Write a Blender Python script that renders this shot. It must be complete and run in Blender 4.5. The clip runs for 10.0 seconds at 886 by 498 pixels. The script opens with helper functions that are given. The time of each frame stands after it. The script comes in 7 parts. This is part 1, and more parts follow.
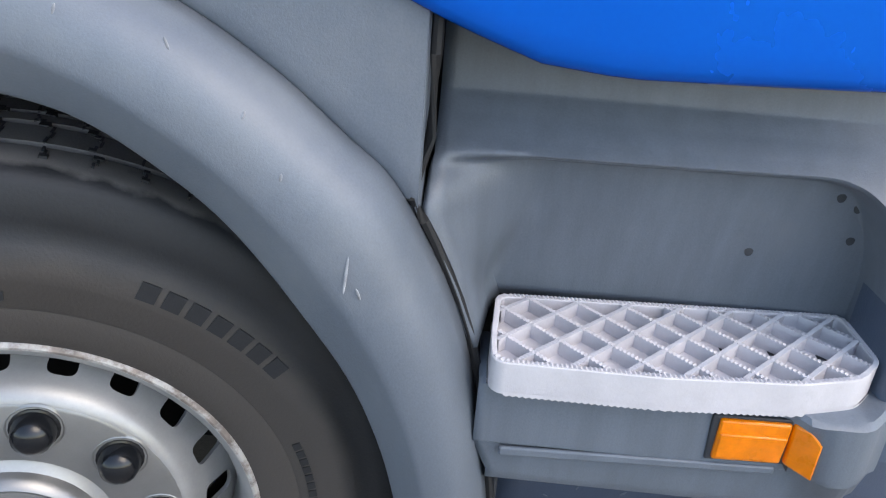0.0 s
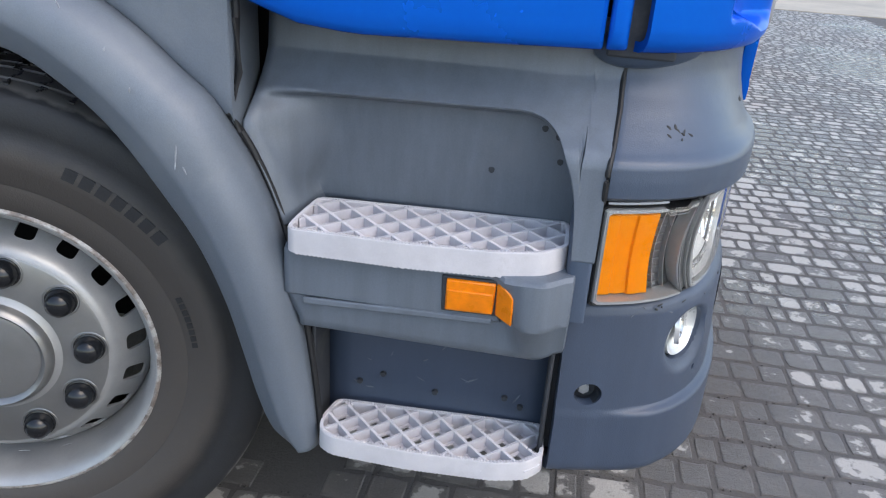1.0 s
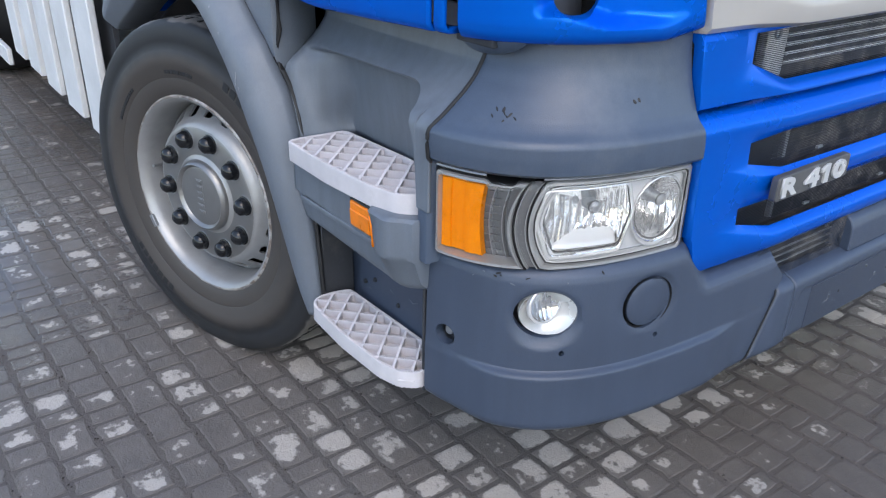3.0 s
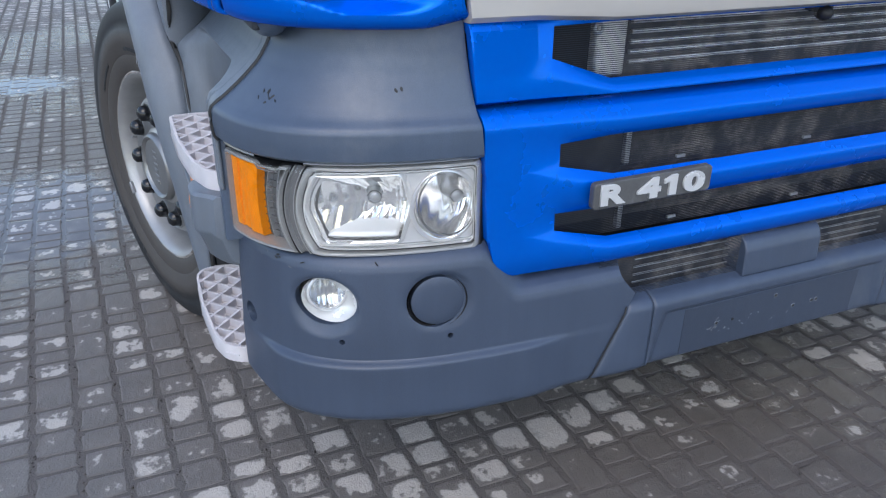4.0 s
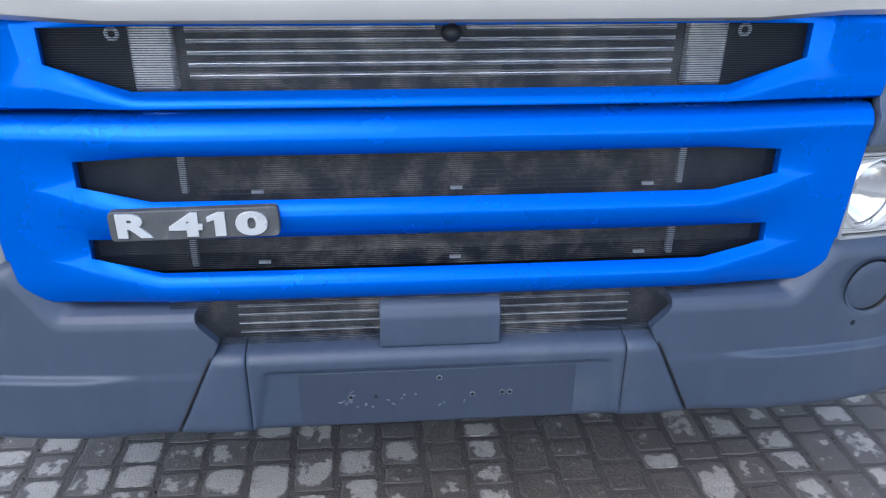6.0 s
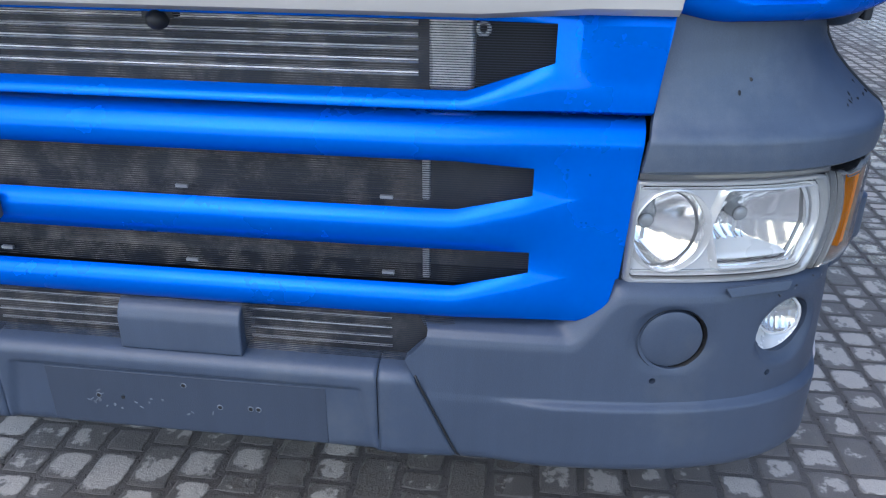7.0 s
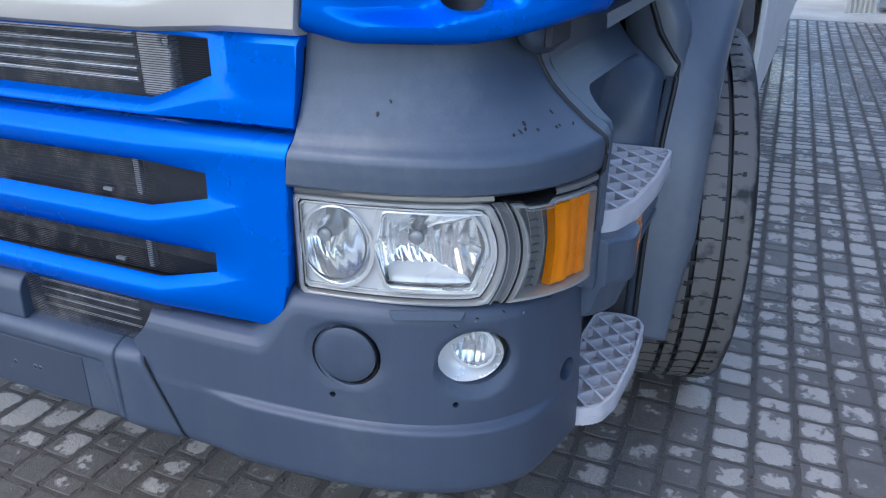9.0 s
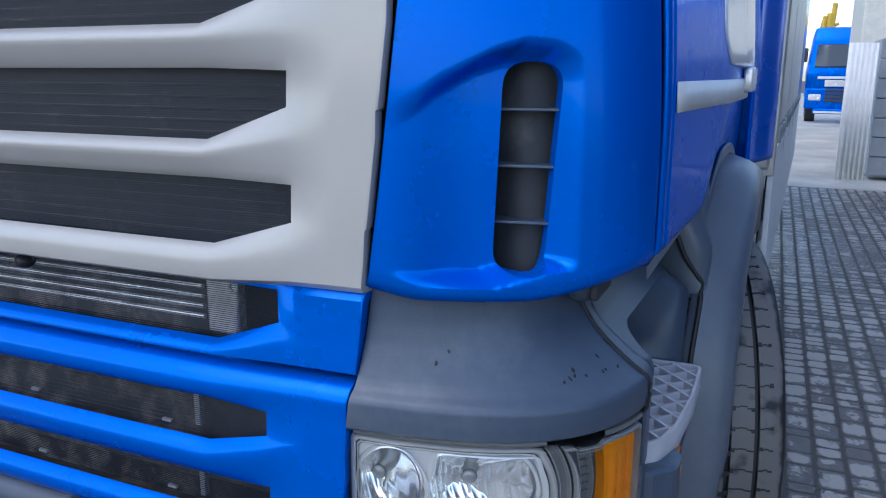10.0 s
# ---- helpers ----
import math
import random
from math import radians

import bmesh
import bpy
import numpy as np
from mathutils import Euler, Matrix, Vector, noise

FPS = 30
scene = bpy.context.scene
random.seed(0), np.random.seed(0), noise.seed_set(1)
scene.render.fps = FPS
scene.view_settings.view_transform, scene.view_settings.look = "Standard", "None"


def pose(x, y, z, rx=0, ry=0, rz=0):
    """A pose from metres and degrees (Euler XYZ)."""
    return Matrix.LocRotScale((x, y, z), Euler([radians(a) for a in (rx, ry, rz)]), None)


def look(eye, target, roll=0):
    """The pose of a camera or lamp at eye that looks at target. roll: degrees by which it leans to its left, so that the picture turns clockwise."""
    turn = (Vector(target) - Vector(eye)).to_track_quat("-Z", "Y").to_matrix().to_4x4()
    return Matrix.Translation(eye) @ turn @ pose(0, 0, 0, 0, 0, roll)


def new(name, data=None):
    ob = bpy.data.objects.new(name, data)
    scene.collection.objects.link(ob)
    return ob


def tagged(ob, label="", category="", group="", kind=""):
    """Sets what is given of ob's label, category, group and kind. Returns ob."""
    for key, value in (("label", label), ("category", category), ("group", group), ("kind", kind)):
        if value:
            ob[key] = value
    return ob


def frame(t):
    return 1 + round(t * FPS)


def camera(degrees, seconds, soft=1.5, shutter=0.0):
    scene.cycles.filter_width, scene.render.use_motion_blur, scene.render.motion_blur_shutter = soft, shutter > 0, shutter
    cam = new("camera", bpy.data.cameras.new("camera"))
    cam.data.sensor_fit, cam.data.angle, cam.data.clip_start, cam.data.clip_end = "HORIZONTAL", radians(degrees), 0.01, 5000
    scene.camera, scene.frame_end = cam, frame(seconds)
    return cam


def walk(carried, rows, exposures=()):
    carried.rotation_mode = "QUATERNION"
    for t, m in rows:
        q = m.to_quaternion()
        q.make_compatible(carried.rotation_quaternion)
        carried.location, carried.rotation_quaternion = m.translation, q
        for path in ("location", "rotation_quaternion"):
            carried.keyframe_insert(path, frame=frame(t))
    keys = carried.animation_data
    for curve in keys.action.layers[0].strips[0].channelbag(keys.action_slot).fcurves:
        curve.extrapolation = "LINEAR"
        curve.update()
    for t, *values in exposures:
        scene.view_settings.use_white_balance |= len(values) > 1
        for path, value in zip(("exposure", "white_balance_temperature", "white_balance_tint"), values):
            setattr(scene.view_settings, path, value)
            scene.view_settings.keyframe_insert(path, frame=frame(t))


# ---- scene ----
cam = camera(59.9, 10.0, soft=1.15)
PATH = [
    (0, (0.52, -1.872, 1.27), (0.483, -0.074, 0.394), 4.7),
    (0.5, (0.697, -2.094, 1.283), (0.63, -0.274, 0.456), 4.5),
    (1, (0.968, -2.244, 1.291), (0.708, -0.439, 0.47), 4.0),
    (1.5, (1.265, -2.333, 1.325), (0.659, -0.619, 0.49), 3.2),
    (2, (1.567, -2.243, 1.321), (0.641, -0.684, 0.477), 2.5),
    (2.2, (1.685, -2.165, 1.335), (0.642, -0.685, 0.487), 2.3),
    (3.3, (2.228, -1.745, 1.361), (0.689, -0.831, 0.468), 0.7),
    (3.5, (2.312, -1.614, 1.345), (0.723, -0.793, 0.449), 0.4),
    (4, (2.437, -1.297, 1.348), (0.795, -0.584, 0.457), 0.8),
    (4.5, (2.562, -1.05, 1.369), (0.818, -0.623, 0.487), 0.2),
    (5, (2.615, -0.783, 1.35), (0.841, -0.515, 0.466), -0.4),
    (5.5, (2.568, -0.429, 1.347), (0.791, -0.176, 0.465), 0.2),
    (6, (2.51, -0.094, 1.319), (0.718, 0.058, 0.444), 0.5),
    (6.2, (2.506, 0.046, 1.328), (0.711, 0.165, 0.454), 0.6),
    (7.3, (2.353, 0.771, 1.271), (0.595, 0.34, 0.42), 0.1),
    (7.5, (2.348, 0.889, 1.282), (0.628, 0.32, 0.435), -0.3),
    (8, (2.335, 1.122, 1.269), (0.652, 0.45, 0.423), -0.6),
    (8.5, (2.25, 1.315, 1.267), (0.578, 0.608, 0.427), -0.3),
    (9, (2.212, 1.383, 1.287), (0.539, 0.648, 0.473), 0.1),
    (9.5, (2.241, 1.37, 1.343), (0.478, 0.59, 0.811), -0.1),
    (10, (2.261, 1.315, 1.446), (0.478, 0.529, 0.998), 0.1),
]
walk(cam, [(t, look(eye, target, roll)) for t, eye, target, roll in PATH],
     exposures=((0, 0.52, 7050, 10), (0.5, 0.40, 7050, 10), (1, 0.26, 6950, 10), (2, 0.26, 6750, 10), (3.5, 0.12, 6500, 10), (4.5, 0.05, 6300, 10), (5.5, 0.17, 6200, 10), (6.2, 0.28, 6150, 10), (7.5, 0.24, 6050, 10), (9, 0.28, 6000, 10), (9.4, 0.19, 5950, 10), (10, -0.18, 5850, 10)))

# ---- light: open sky with thin cloud, broad veiled sun ahead of the truck ----
SUN_AZ, SUN_EL = -30.0, 50.0   # degrees from +x towards +y, and above the horizon
world = bpy.data.worlds.new("sky")
scene.world = world
world.use_nodes = True
wn = world.node_tree.nodes
wl = world.node_tree.links
wn.clear()
sky = wn.new("ShaderNodeTexSky")
sky.sky_type = "NISHITA"
sky.sun_disc = False
sky.sun_elevation = radians(SUN_EL)
sky.sun_rotation = radians(90 - SUN_AZ)
sky.air_density, sky.dust_density, sky.ozone_density = 1.0, 1.2, 1.0
hsv = wn.new("ShaderNodeHueSaturation")
hsv.inputs["Saturation"].default_value = 0.95
bg = wn.new("ShaderNodeBackground")
bg.inputs["Strength"].default_value = 0.34
wo = wn.new("ShaderNodeOutputWorld")
wl.new(sky.outputs[0], hsv.inputs["Color"])
wl.new(hsv.outputs[0], bg.inputs["Color"])
wl.new(bg.outputs[0], wo.inputs["Surface"])
sun_data = bpy.data.lights.new("sun", "SUN")
sun_data.energy, sun_data.angle, sun_data.color = 0.45, radians(40), (1.0, 0.96, 0.90)
sun = new("sun", sun_data)
sun.matrix_world = look((math.cos(radians(SUN_AZ)) * 20 * math.cos(radians(SUN_EL)), math.sin(radians(SUN_AZ)) * 20 * math.cos(radians(SUN_EL)), 20 * math.sin(radians(SUN_EL))), (0, 0, 0))

# ---- materials ----
def node(nt, kind, **values):
    n = nt.nodes.new(kind)
    for k, v in values.items():
        if k in n.inputs:
            n.inputs[k].default_value = v
    return n


def surface(name, color, rough=0.5, metal=0.0, coat=0.0, var=0.25, scale=9.0, fine=160.0, bump=0.1, worn=None, worn_at=0.62, worn_scale=3.0, rough_var=0.12, spec=0.5, streak=0.0, speckle=0.0, coat_ior=1.5, edge_tint=None):
    """Painted, moulded or mineral surface: two scales of colour change, wear patches, fine relief."""
    m = bpy.data.materials.new(name)
    m.use_nodes = True
    nt = m.node_tree
    nt.nodes.clear()
    out = node(nt, "ShaderNodeOutputMaterial")
    p = node(nt, "ShaderNodeBsdfPrincipled")
    p.inputs["Metallic"].default_value = metal
    p.inputs["Coat Weight"].default_value = coat
    p.inputs["Coat Roughness"].default_value = 0.06
    p.inputs["Coat IOR"].default_value = coat_ior
    p.inputs["Specular IOR Level"].default_value = spec
    if edge_tint:
        p.inputs["Specular Tint"].default_value = (*edge_tint, 1)
    nt.links.new(p.outputs[0], out.inputs[0])
    tc = node(nt, "ShaderNodeTexCoord")
    n1 = node(nt, "ShaderNodeTexNoise", Scale=scale, Detail=6.0, Roughness=0.6)
    n2 = node(nt, "ShaderNodeTexNoise", Scale=fine, Detail=3.0, Roughness=0.6)
    for n in (n1, n2):
        nt.links.new(tc.outputs["Object"], n.inputs["Vector"])
    r1 = node(nt, "ShaderNodeMapRange")
    r1.inputs["From Min"].default_value, r1.inputs["From Max"].default_value = 0.3, 0.7
    nt.links.new(n1.outputs["Fac"], r1.inputs["Value"])
    mix = node(nt, "ShaderNodeMix")
    mix.data_type = "RGBA"
    mix.inputs["A"].default_value = (*[c * (1 - var) for c in color], 1)
    mix.inputs["B"].default_value = (*[min(1, c * (1 + var)) for c in color], 1)
    nt.links.new(r1.outputs[0], mix.inputs["Factor"])
    col = mix.outputs["Result"]
    fm = node(nt, "ShaderNodeMix")
    fm.data_type, fm.blend_type = "RGBA", "OVERLAY"
    fm.inputs["Factor"].default_value = min(1.0, var * 0.9 + speckle)
    nt.links.new(col, fm.inputs["A"])
    nt.links.new(n2.outputs["Color"], fm.inputs["B"])
    bw = node(nt, "ShaderNodeRGBToBW")
    nt.links.new(n2.outputs["Color"], bw.inputs[0])
    nt.links.new(bw.outputs[0], fm.inputs["B"])
    col = fm.outputs["Result"]
    if streak:
        mp = node(nt, "ShaderNodeMapping")
        mp.inputs["Scale"].default_value = (38.0, 38.0, 2.2)
        nt.links.new(tc.outputs["Object"], mp.inputs["Vector"])
        n4 = node(nt, "ShaderNodeTexNoise", Scale=1.0, Detail=4.0, Roughness=0.6)
        nt.links.new(mp.outputs[0], n4.inputs["Vector"])
        r4 = node(nt, "ShaderNodeMapRange")
        r4.inputs["From Min"].default_value, r4.inputs["From Max"].default_value = 0.35, 0.7
        r4.inputs["To Min"].default_value, r4.inputs["To Max"].default_value = 1.0 - streak, 1.0 + streak
        nt.links.new(n4.outputs["Fac"], r4.inputs["Value"])
        sm = node(nt, "ShaderNodeVectorMath")
        sm.operation = "SCALE"
        nt.links.new(col, sm.inputs[0])
        nt.links.new(r4.outputs[0], sm.inputs["Scale"])
        col = sm.outputs[0]
    if worn:
        n3 = node(nt, "ShaderNodeTexNoise", Scale=worn_scale, Detail=8.0, Roughness=0.68)
        nt.links.new(tc.outputs["Object"], n3.inputs["Vector"])
        r3 = node(nt, "ShaderNodeMapRange")
        r3.inputs["From Min"].default_value, r3.inputs["From Max"].default_value = worn_at, worn_at + 0.14
        nt.links.new(n3.outputs["Fac"], r3.inputs["Value"])
        wm = node(nt, "ShaderNodeMix")
        wm.data_type = "RGBA"
        wm.inputs["B"].default_value = (*worn, 1)
        mul = node(nt, "ShaderNodeMath")
        mul.operation = "MULTIPLY"
        mul.inputs[1].default_value = 0.6
        nt.links.new(r3.outputs[0], mul.inputs[0])
        nt.links.new(mul.outputs[0], wm.inputs["Factor"])
        nt.links.new(col, wm.inputs["A"])
        col = wm.outputs["Result"]
    nt.links.new(col, p.inputs["Base Color"])
    rr = node(nt, "ShaderNodeMapRange")
    rr.inputs["To Min"].default_value, rr.inputs["To Max"].default_value = max(0.02, rough - rough_var), min(1, rough + rough_var)
    nt.links.new(n1.outputs["Fac"], rr.inputs["Value"])
    nt.links.new(rr.outputs[0], p.inputs["Roughness"])
    if bump:
        b = node(nt, "ShaderNodeBump", Strength=bump, Distance=0.002)
        nt.links.new(n2.outputs["Fac"], b.inputs["Height"])
        nt.links.new(b.outputs[0], p.inputs["Normal"])
    return m


def clear_cover(name, tint=(1, 1, 1), ior=1.45):
    """Thin moulded clear cover: lets light through, mirrors by its gloss."""
    m = bpy.data.materials.new(name)
    m.use_nodes = True
    nt = m.node_tree
    nt.nodes.clear()
    out = node(nt, "ShaderNodeOutputMaterial")
    tr = node(nt, "ShaderNodeBsdfTransparent")
    tr.inputs[0].default_value = (*tint, 1)
    gl = node(nt, "ShaderNodeBsdfGlossy", Roughness=0.03)
    fr = node(nt, "ShaderNodeFresnel", IOR=ior)
    mx = node(nt, "ShaderNodeMixShader")
    nt.links.new(fr.outputs[0], mx.inputs[0])
    nt.links.new(tr.outputs[0], mx.inputs[1])
    nt.links.new(gl.outputs[0], mx.inputs[2])
    nt.links.new(mx.outputs[0], out.inputs[0])
    return m


def wire_mesh(name, pitch=0.0037, dusty=1.0):
    """Black woven grille cloth with small holes in rows, dusty in patches."""
    m = bpy.data.materials.new(name)
    m.use_nodes = True
    nt = m.node_tree
    nt.nodes.clear()
    out = node(nt, "ShaderNodeOutputMaterial")
    p = node(nt, "ShaderNodeBsdfPrincipled", Roughness=0.55)
    tr = node(nt, "ShaderNodeBsdfTransparent")
    mx = node(nt, "ShaderNodeMixShader")
    tc = node(nt, "ShaderNodeTexCoord")
    sep = node(nt, "ShaderNodeSeparateXYZ")
    nt.links.new(tc.outputs["Object"], sep.inputs[0])
    facs = []
    for axis, period in (("Z", pitch), ("Y", pitch * 1.6)):
        mu = node(nt, "ShaderNodeMath")
        mu.operation = "MULTIPLY"
        mu.inputs[1].default_value = 2 * math.pi / period
        nt.links.new(sep.outputs[axis], mu.inputs[0])
        si = node(nt, "ShaderNodeMath")
        si.operation = "SINE"
        nt.links.new(mu.outputs[0], si.inputs[0])
        facs.append(si)
    ad = node(nt, "ShaderNodeMath")
    ad.operation = "MINIMUM"
    nt.links.new(facs[0].outputs[0], ad.inputs[0])
    sc = node(nt, "ShaderNodeMath")
    sc.operation = "ADD"
    sc.inputs[1].default_value = 0.95
    nt.links.new(facs[1].outputs[0], sc.inputs[0])
    nt.links.new(sc.outputs[0], ad.inputs[1])
    th = node(nt, "ShaderNodeMath")
    th.operation = "GREATER_THAN"
    th.inputs[1].default_value = -0.32
    nt.links.new(ad.outputs[0], th.inputs[0])
    ns = node(nt, "ShaderNodeTexNoise", Scale=17.0, Detail=8.0, Roughness=0.72)
    nt.links.new(tc.outputs["Object"], ns.inputs["Vector"])
    cr = node(nt, "ShaderNodeMapRange")
    cr.inputs["From Min"].default_value, cr.inputs["From Max"].default_value = 0.46, 0.68
    nt.links.new(ns.outputs["Fac"], cr.inputs["Value"])
    cm = node(nt, "ShaderNodeMix")
    cm.data_type = "RGBA"
    ay = node(nt, "ShaderNodeMath")
    ay.operation = "ABSOLUTE"
    nt.links.new(sep.outputs["Y"], ay.inputs[0])
    mid_dust = node(nt, "ShaderNodeMapRange")
    mid_dust.inputs["From Min"].default_value, mid_dust.inputs["From Max"].default_value = 0.52, 0.30
    mid_dust.inputs["To Max"].default_value = dusty
    nt.links.new(ay.outputs[0], mid_dust.inputs["Value"])
    dust = node(nt, "ShaderNodeMath")
    dust.operation = "MULTIPLY"
    nt.links.new(cr.outputs[0], dust.inputs[0])
    nt.links.new(mid_dust.outputs[0], dust.inputs[1])
    cm.inputs["A"].default_value = (0.016, 0.021, 0.033, 1)
    cm.inputs["B"].default_value = (0.22, 0.20, 0.185, 1)
    nt.links.new(dust.outputs[0], cm.inputs["Factor"])
    nt.links.new(cm.outputs["Result"], p.inputs["Base Color"])
    nt.links.new(th.outputs[0], mx.inputs[0])
    nt.links.new(p.outputs[0], mx.inputs[1])
    nt.links.new(tr.outputs[0], mx.inputs[2])
    nt.links.new(mx.outputs[0], out.inputs[0])
    return m


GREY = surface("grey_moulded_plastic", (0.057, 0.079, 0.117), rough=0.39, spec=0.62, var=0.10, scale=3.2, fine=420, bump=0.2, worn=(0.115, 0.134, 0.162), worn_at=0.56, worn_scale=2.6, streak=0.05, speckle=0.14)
BUMPER = surface("dark_bumper_plastic", (0.046, 0.063, 0.097), rough=0.42, spec=0.58, var=0.10, scale=3.0, fine=420, bump=0.2, worn=(0.085, 0.100, 0.123), worn_at=0.57, worn_scale=2.4, streak=0.05, speckle=0.12)
# right arch grey: chalk mottling, base raised to put the side light in
LIT_CHALKY = surface("lit_chalky_plastic", (0.130, 0.152, 0.182), rough=0.46, spec=0.6, var=0.12, scale=2.4, fine=420, bump=0.15, worn=(0.185, 0.202, 0.222), worn_at=0.50, worn_scale=2.6, streak=0.03, speckle=0.14)
DARK = surface("dark_inner_plastic", (0.035, 0.038, 0.044), rough=0.6, var=0.25, scale=8, fine=200, bump=0.15, worn=(0.12, 0.115, 0.105), worn_at=0.6, worn_scale=6)
SCUFF = surface("pale_rub_mark", (0.115, 0.13, 0.155), rough=0.6, var=0.3, scale=60, bump=0.1)
# rain-streaked side grey, base raised to make up for shade
LIT_STREAKED = surface("lit_streaked_plastic", (0.126, 0.147, 0.175), rough=0.44, spec=0.6, var=0.10, scale=3.2, fine=420, bump=0.15, worn=(0.160, 0.174, 0.194), worn_at=0.56, worn_scale=2.6, streak=0.09, speckle=0.12)
# black of trim and marks, and of cords that shade the seams
BLACK = surface("gap_and_trim_black", (0.012, 0.012, 0.013), rough=0.55, var=0.2, bump=0.0)
BLUE = surface("blue_paint", (0.0, 0.118, 0.62), rough=0.27, metal=0.42, coat=0.20, coat_ior=1.5, var=0.04, scale=2.5, fine=900, bump=0.0, rough_var=0.03, spec=0.05, edge_tint=(0.0, 0.42, 1.0))
SILVER = surface("silver_grey_paint", (0.435, 0.408, 0.373), rough=0.42, metal=0.12, coat=0.4, var=0.06, scale=3, fine=900, bump=0.01, rough_var=0.06)
STEP = surface("pale_step_plastic", (0.56, 0.535, 0.548), rough=0.6, var=0.08, scale=20, fine=300, bump=0.15, worn=(0.44, 0.42, 0.42), worn_at=0.60, worn_scale=14)
RUBBER = surface("tyre_rubber", (0.013, 0.014, 0.016), rough=0.58, var=0.3, scale=7, fine=260, bump=0.25, worn=(0.026, 0.026, 0.026), worn_at=0.5, worn_scale=5)
RIM = surface("rim_silver_paint", (0.35, 0.35, 0.347), rough=0.38, metal=0.45, var=0.1, scale=14, fine=300, bump=0.05, worn=(0.22, 0.16, 0.12), worn_at=0.68, worn_scale=16)
HUB = surface("brushed_hub_cover", (0.25, 0.25, 0.248), rough=0.34, metal=0.7, var=0.10, scale=10, fine=500, bump=0.05)
RUST = surface("chipped_rim_edge", (0.20, 0.17, 0.15), rough=0.6, metal=0.3, var=0.4, scale=40, fine=200, bump=0.2, worn=(0.6, 0.6, 0.58), worn_at=0.46, worn_scale=30)
NUT = surface("black_nut_cover", (0.007, 0.008, 0.010), rough=0.20, var=0.3, bump=0.03)
CHROME = surface("headlamp_mirror", (0.93, 0.925, 0.91), rough=0.13, metal=0.91, var=0.03, bump=0.0, rough_var=0.02)
LAMPGREY = surface("lamp_inner_grey", (0.36, 0.365, 0.37), rough=0.25, metal=0.35, var=0.1, bump=0.02)
BEZEL = surface("lamp_bezel", (0.80, 0.795, 0.78), rough=0.24, metal=0.5, coat=0.2, var=0.04, bump=0.01)
LAMPFACE = surface("pale_lamp_plastic", (0.80, 0.795, 0.78), rough=0.3, metal=0.15, coat=0.3, var=0.04, bump=0.01)
AMBER = surface("amber_indicator", (1.0, 0.29, 0.0), rough=0.3, coat=0.12, spec=0.2, var=0.06, scale=26, fine=90, bump=0.04)
ORANGE = surface("amber_plastic", (1.0, 0.28, 0.0), rough=0.22, var=0.1, scale=30, fine=120, bump=0.06, coat=0.6)
MARKER = surface("ribbed_marker_plastic", (0.84, 0.21, 0.0), rough=0.3, coat=0.5, spec=0.3, var=0.18, scale=40, fine=160, bump=0.25)
GRIP = surface("sky_pale_grip_bowl", (0.74, 0.76, 0.79), rough=0.12, metal=0.2, coat=0.6, var=0.05, bump=0.0, rough_var=0.02)
SCRATCH = surface("pale_scratch", (0.30, 0.31, 0.33), rough=0.6, var=0.3, scale=80, bump=0.1)
CLEARGREY = surface("clear_grey_plastic", (0.44, 0.44, 0.435), rough=0.16, metal=0.35, coat=0.6, var=0.06, bump=0.01)
# left arch grey: the right one's, darkened for the shaded side
SHADED_ARCH = surface("shaded_arch_plastic", (0.094, 0.114, 0.146), rough=0.36, spec=0.65, var=0.10, scale=2.8, fine=420, bump=0.15, worn=(0.145, 0.162, 0.186), worn_at=0.52, worn_scale=2.6, streak=0.04, speckle=0.12)
BAY = surface("smoked_lamp_bay", (0.20, 0.20, 0.20), rough=0.22, metal=0.4, coat=0.4, var=0.1, bump=0.01)
FOGCUP = surface("pale_fog_cup", (0.72, 0.72, 0.70), rough=0.28, metal=0.35, coat=0.3, var=0.05, bump=0.01)
FLUTED = surface("fluted_lamp_mirror", (0.62, 0.63, 0.64), rough=0.16, metal=0.85, var=0.05, bump=0.0, rough_var=0.03)
UNFADED = surface("unfaded_bumper_plastic", (0.036, 0.048, 0.073), rough=0.46, spec=0.55, var=0.10, scale=3.0, fine=420, bump=0.2, streak=0.05, speckle=0.12)
COVER = clear_cover("clear_lamp_cover", (0.98, 0.985, 0.99), 1.33)
MESH = wire_mesh("grille_mesh")
CLEAN_MESH = wire_mesh("clean_grille_mesh", dusty=0.12)
FIN = surface("radiator_fins", (0.66, 0.65, 0.63), rough=0.45, metal=0.6, var=0.3, scale=12, fine=200, bump=0.1, worn=(0.20, 0.17, 0.14), worn_at=0.52, worn_scale=8)
COOLER = surface("cooler_core", (0.060, 0.058, 0.057), rough=0.7, metal=0.2, var=0.35, scale=14, fine=300, bump=0.2, worn=(0.22, 0.17, 0.12), worn_at=0.57, worn_scale=7)
CORE = surface("deep_black", (0.012, 0.012, 0.013), rough=0.8, var=0.3, bump=0.0)
LETTER = surface("badge_letters", (0.62, 0.62, 0.61), rough=0.3, metal=0.3, var=0.05, bump=0.02)
BADGE = surface("badge_plate", (0.085, 0.085, 0.085), rough=0.5, var=0.2, scale=20, bump=0.1, worn=(0.2, 0.2, 0.2), worn_at=0.58, worn_scale=20)
WHITE = surface("white_panel_paint", (0.66, 0.67, 0.67), rough=0.45, var=0.1, scale=6, fine=120, bump=0.05, worn=(0.3, 0.28, 0.25), worn_at=0.62, worn_scale=5)
# white sheet paint, lightened for the sunlight on it
SHEET = surface("sunlit_white_sheet", (0.93, 0.92, 0.88), rough=0.4, var=0.06, scale=6, fine=120, bump=0.05)
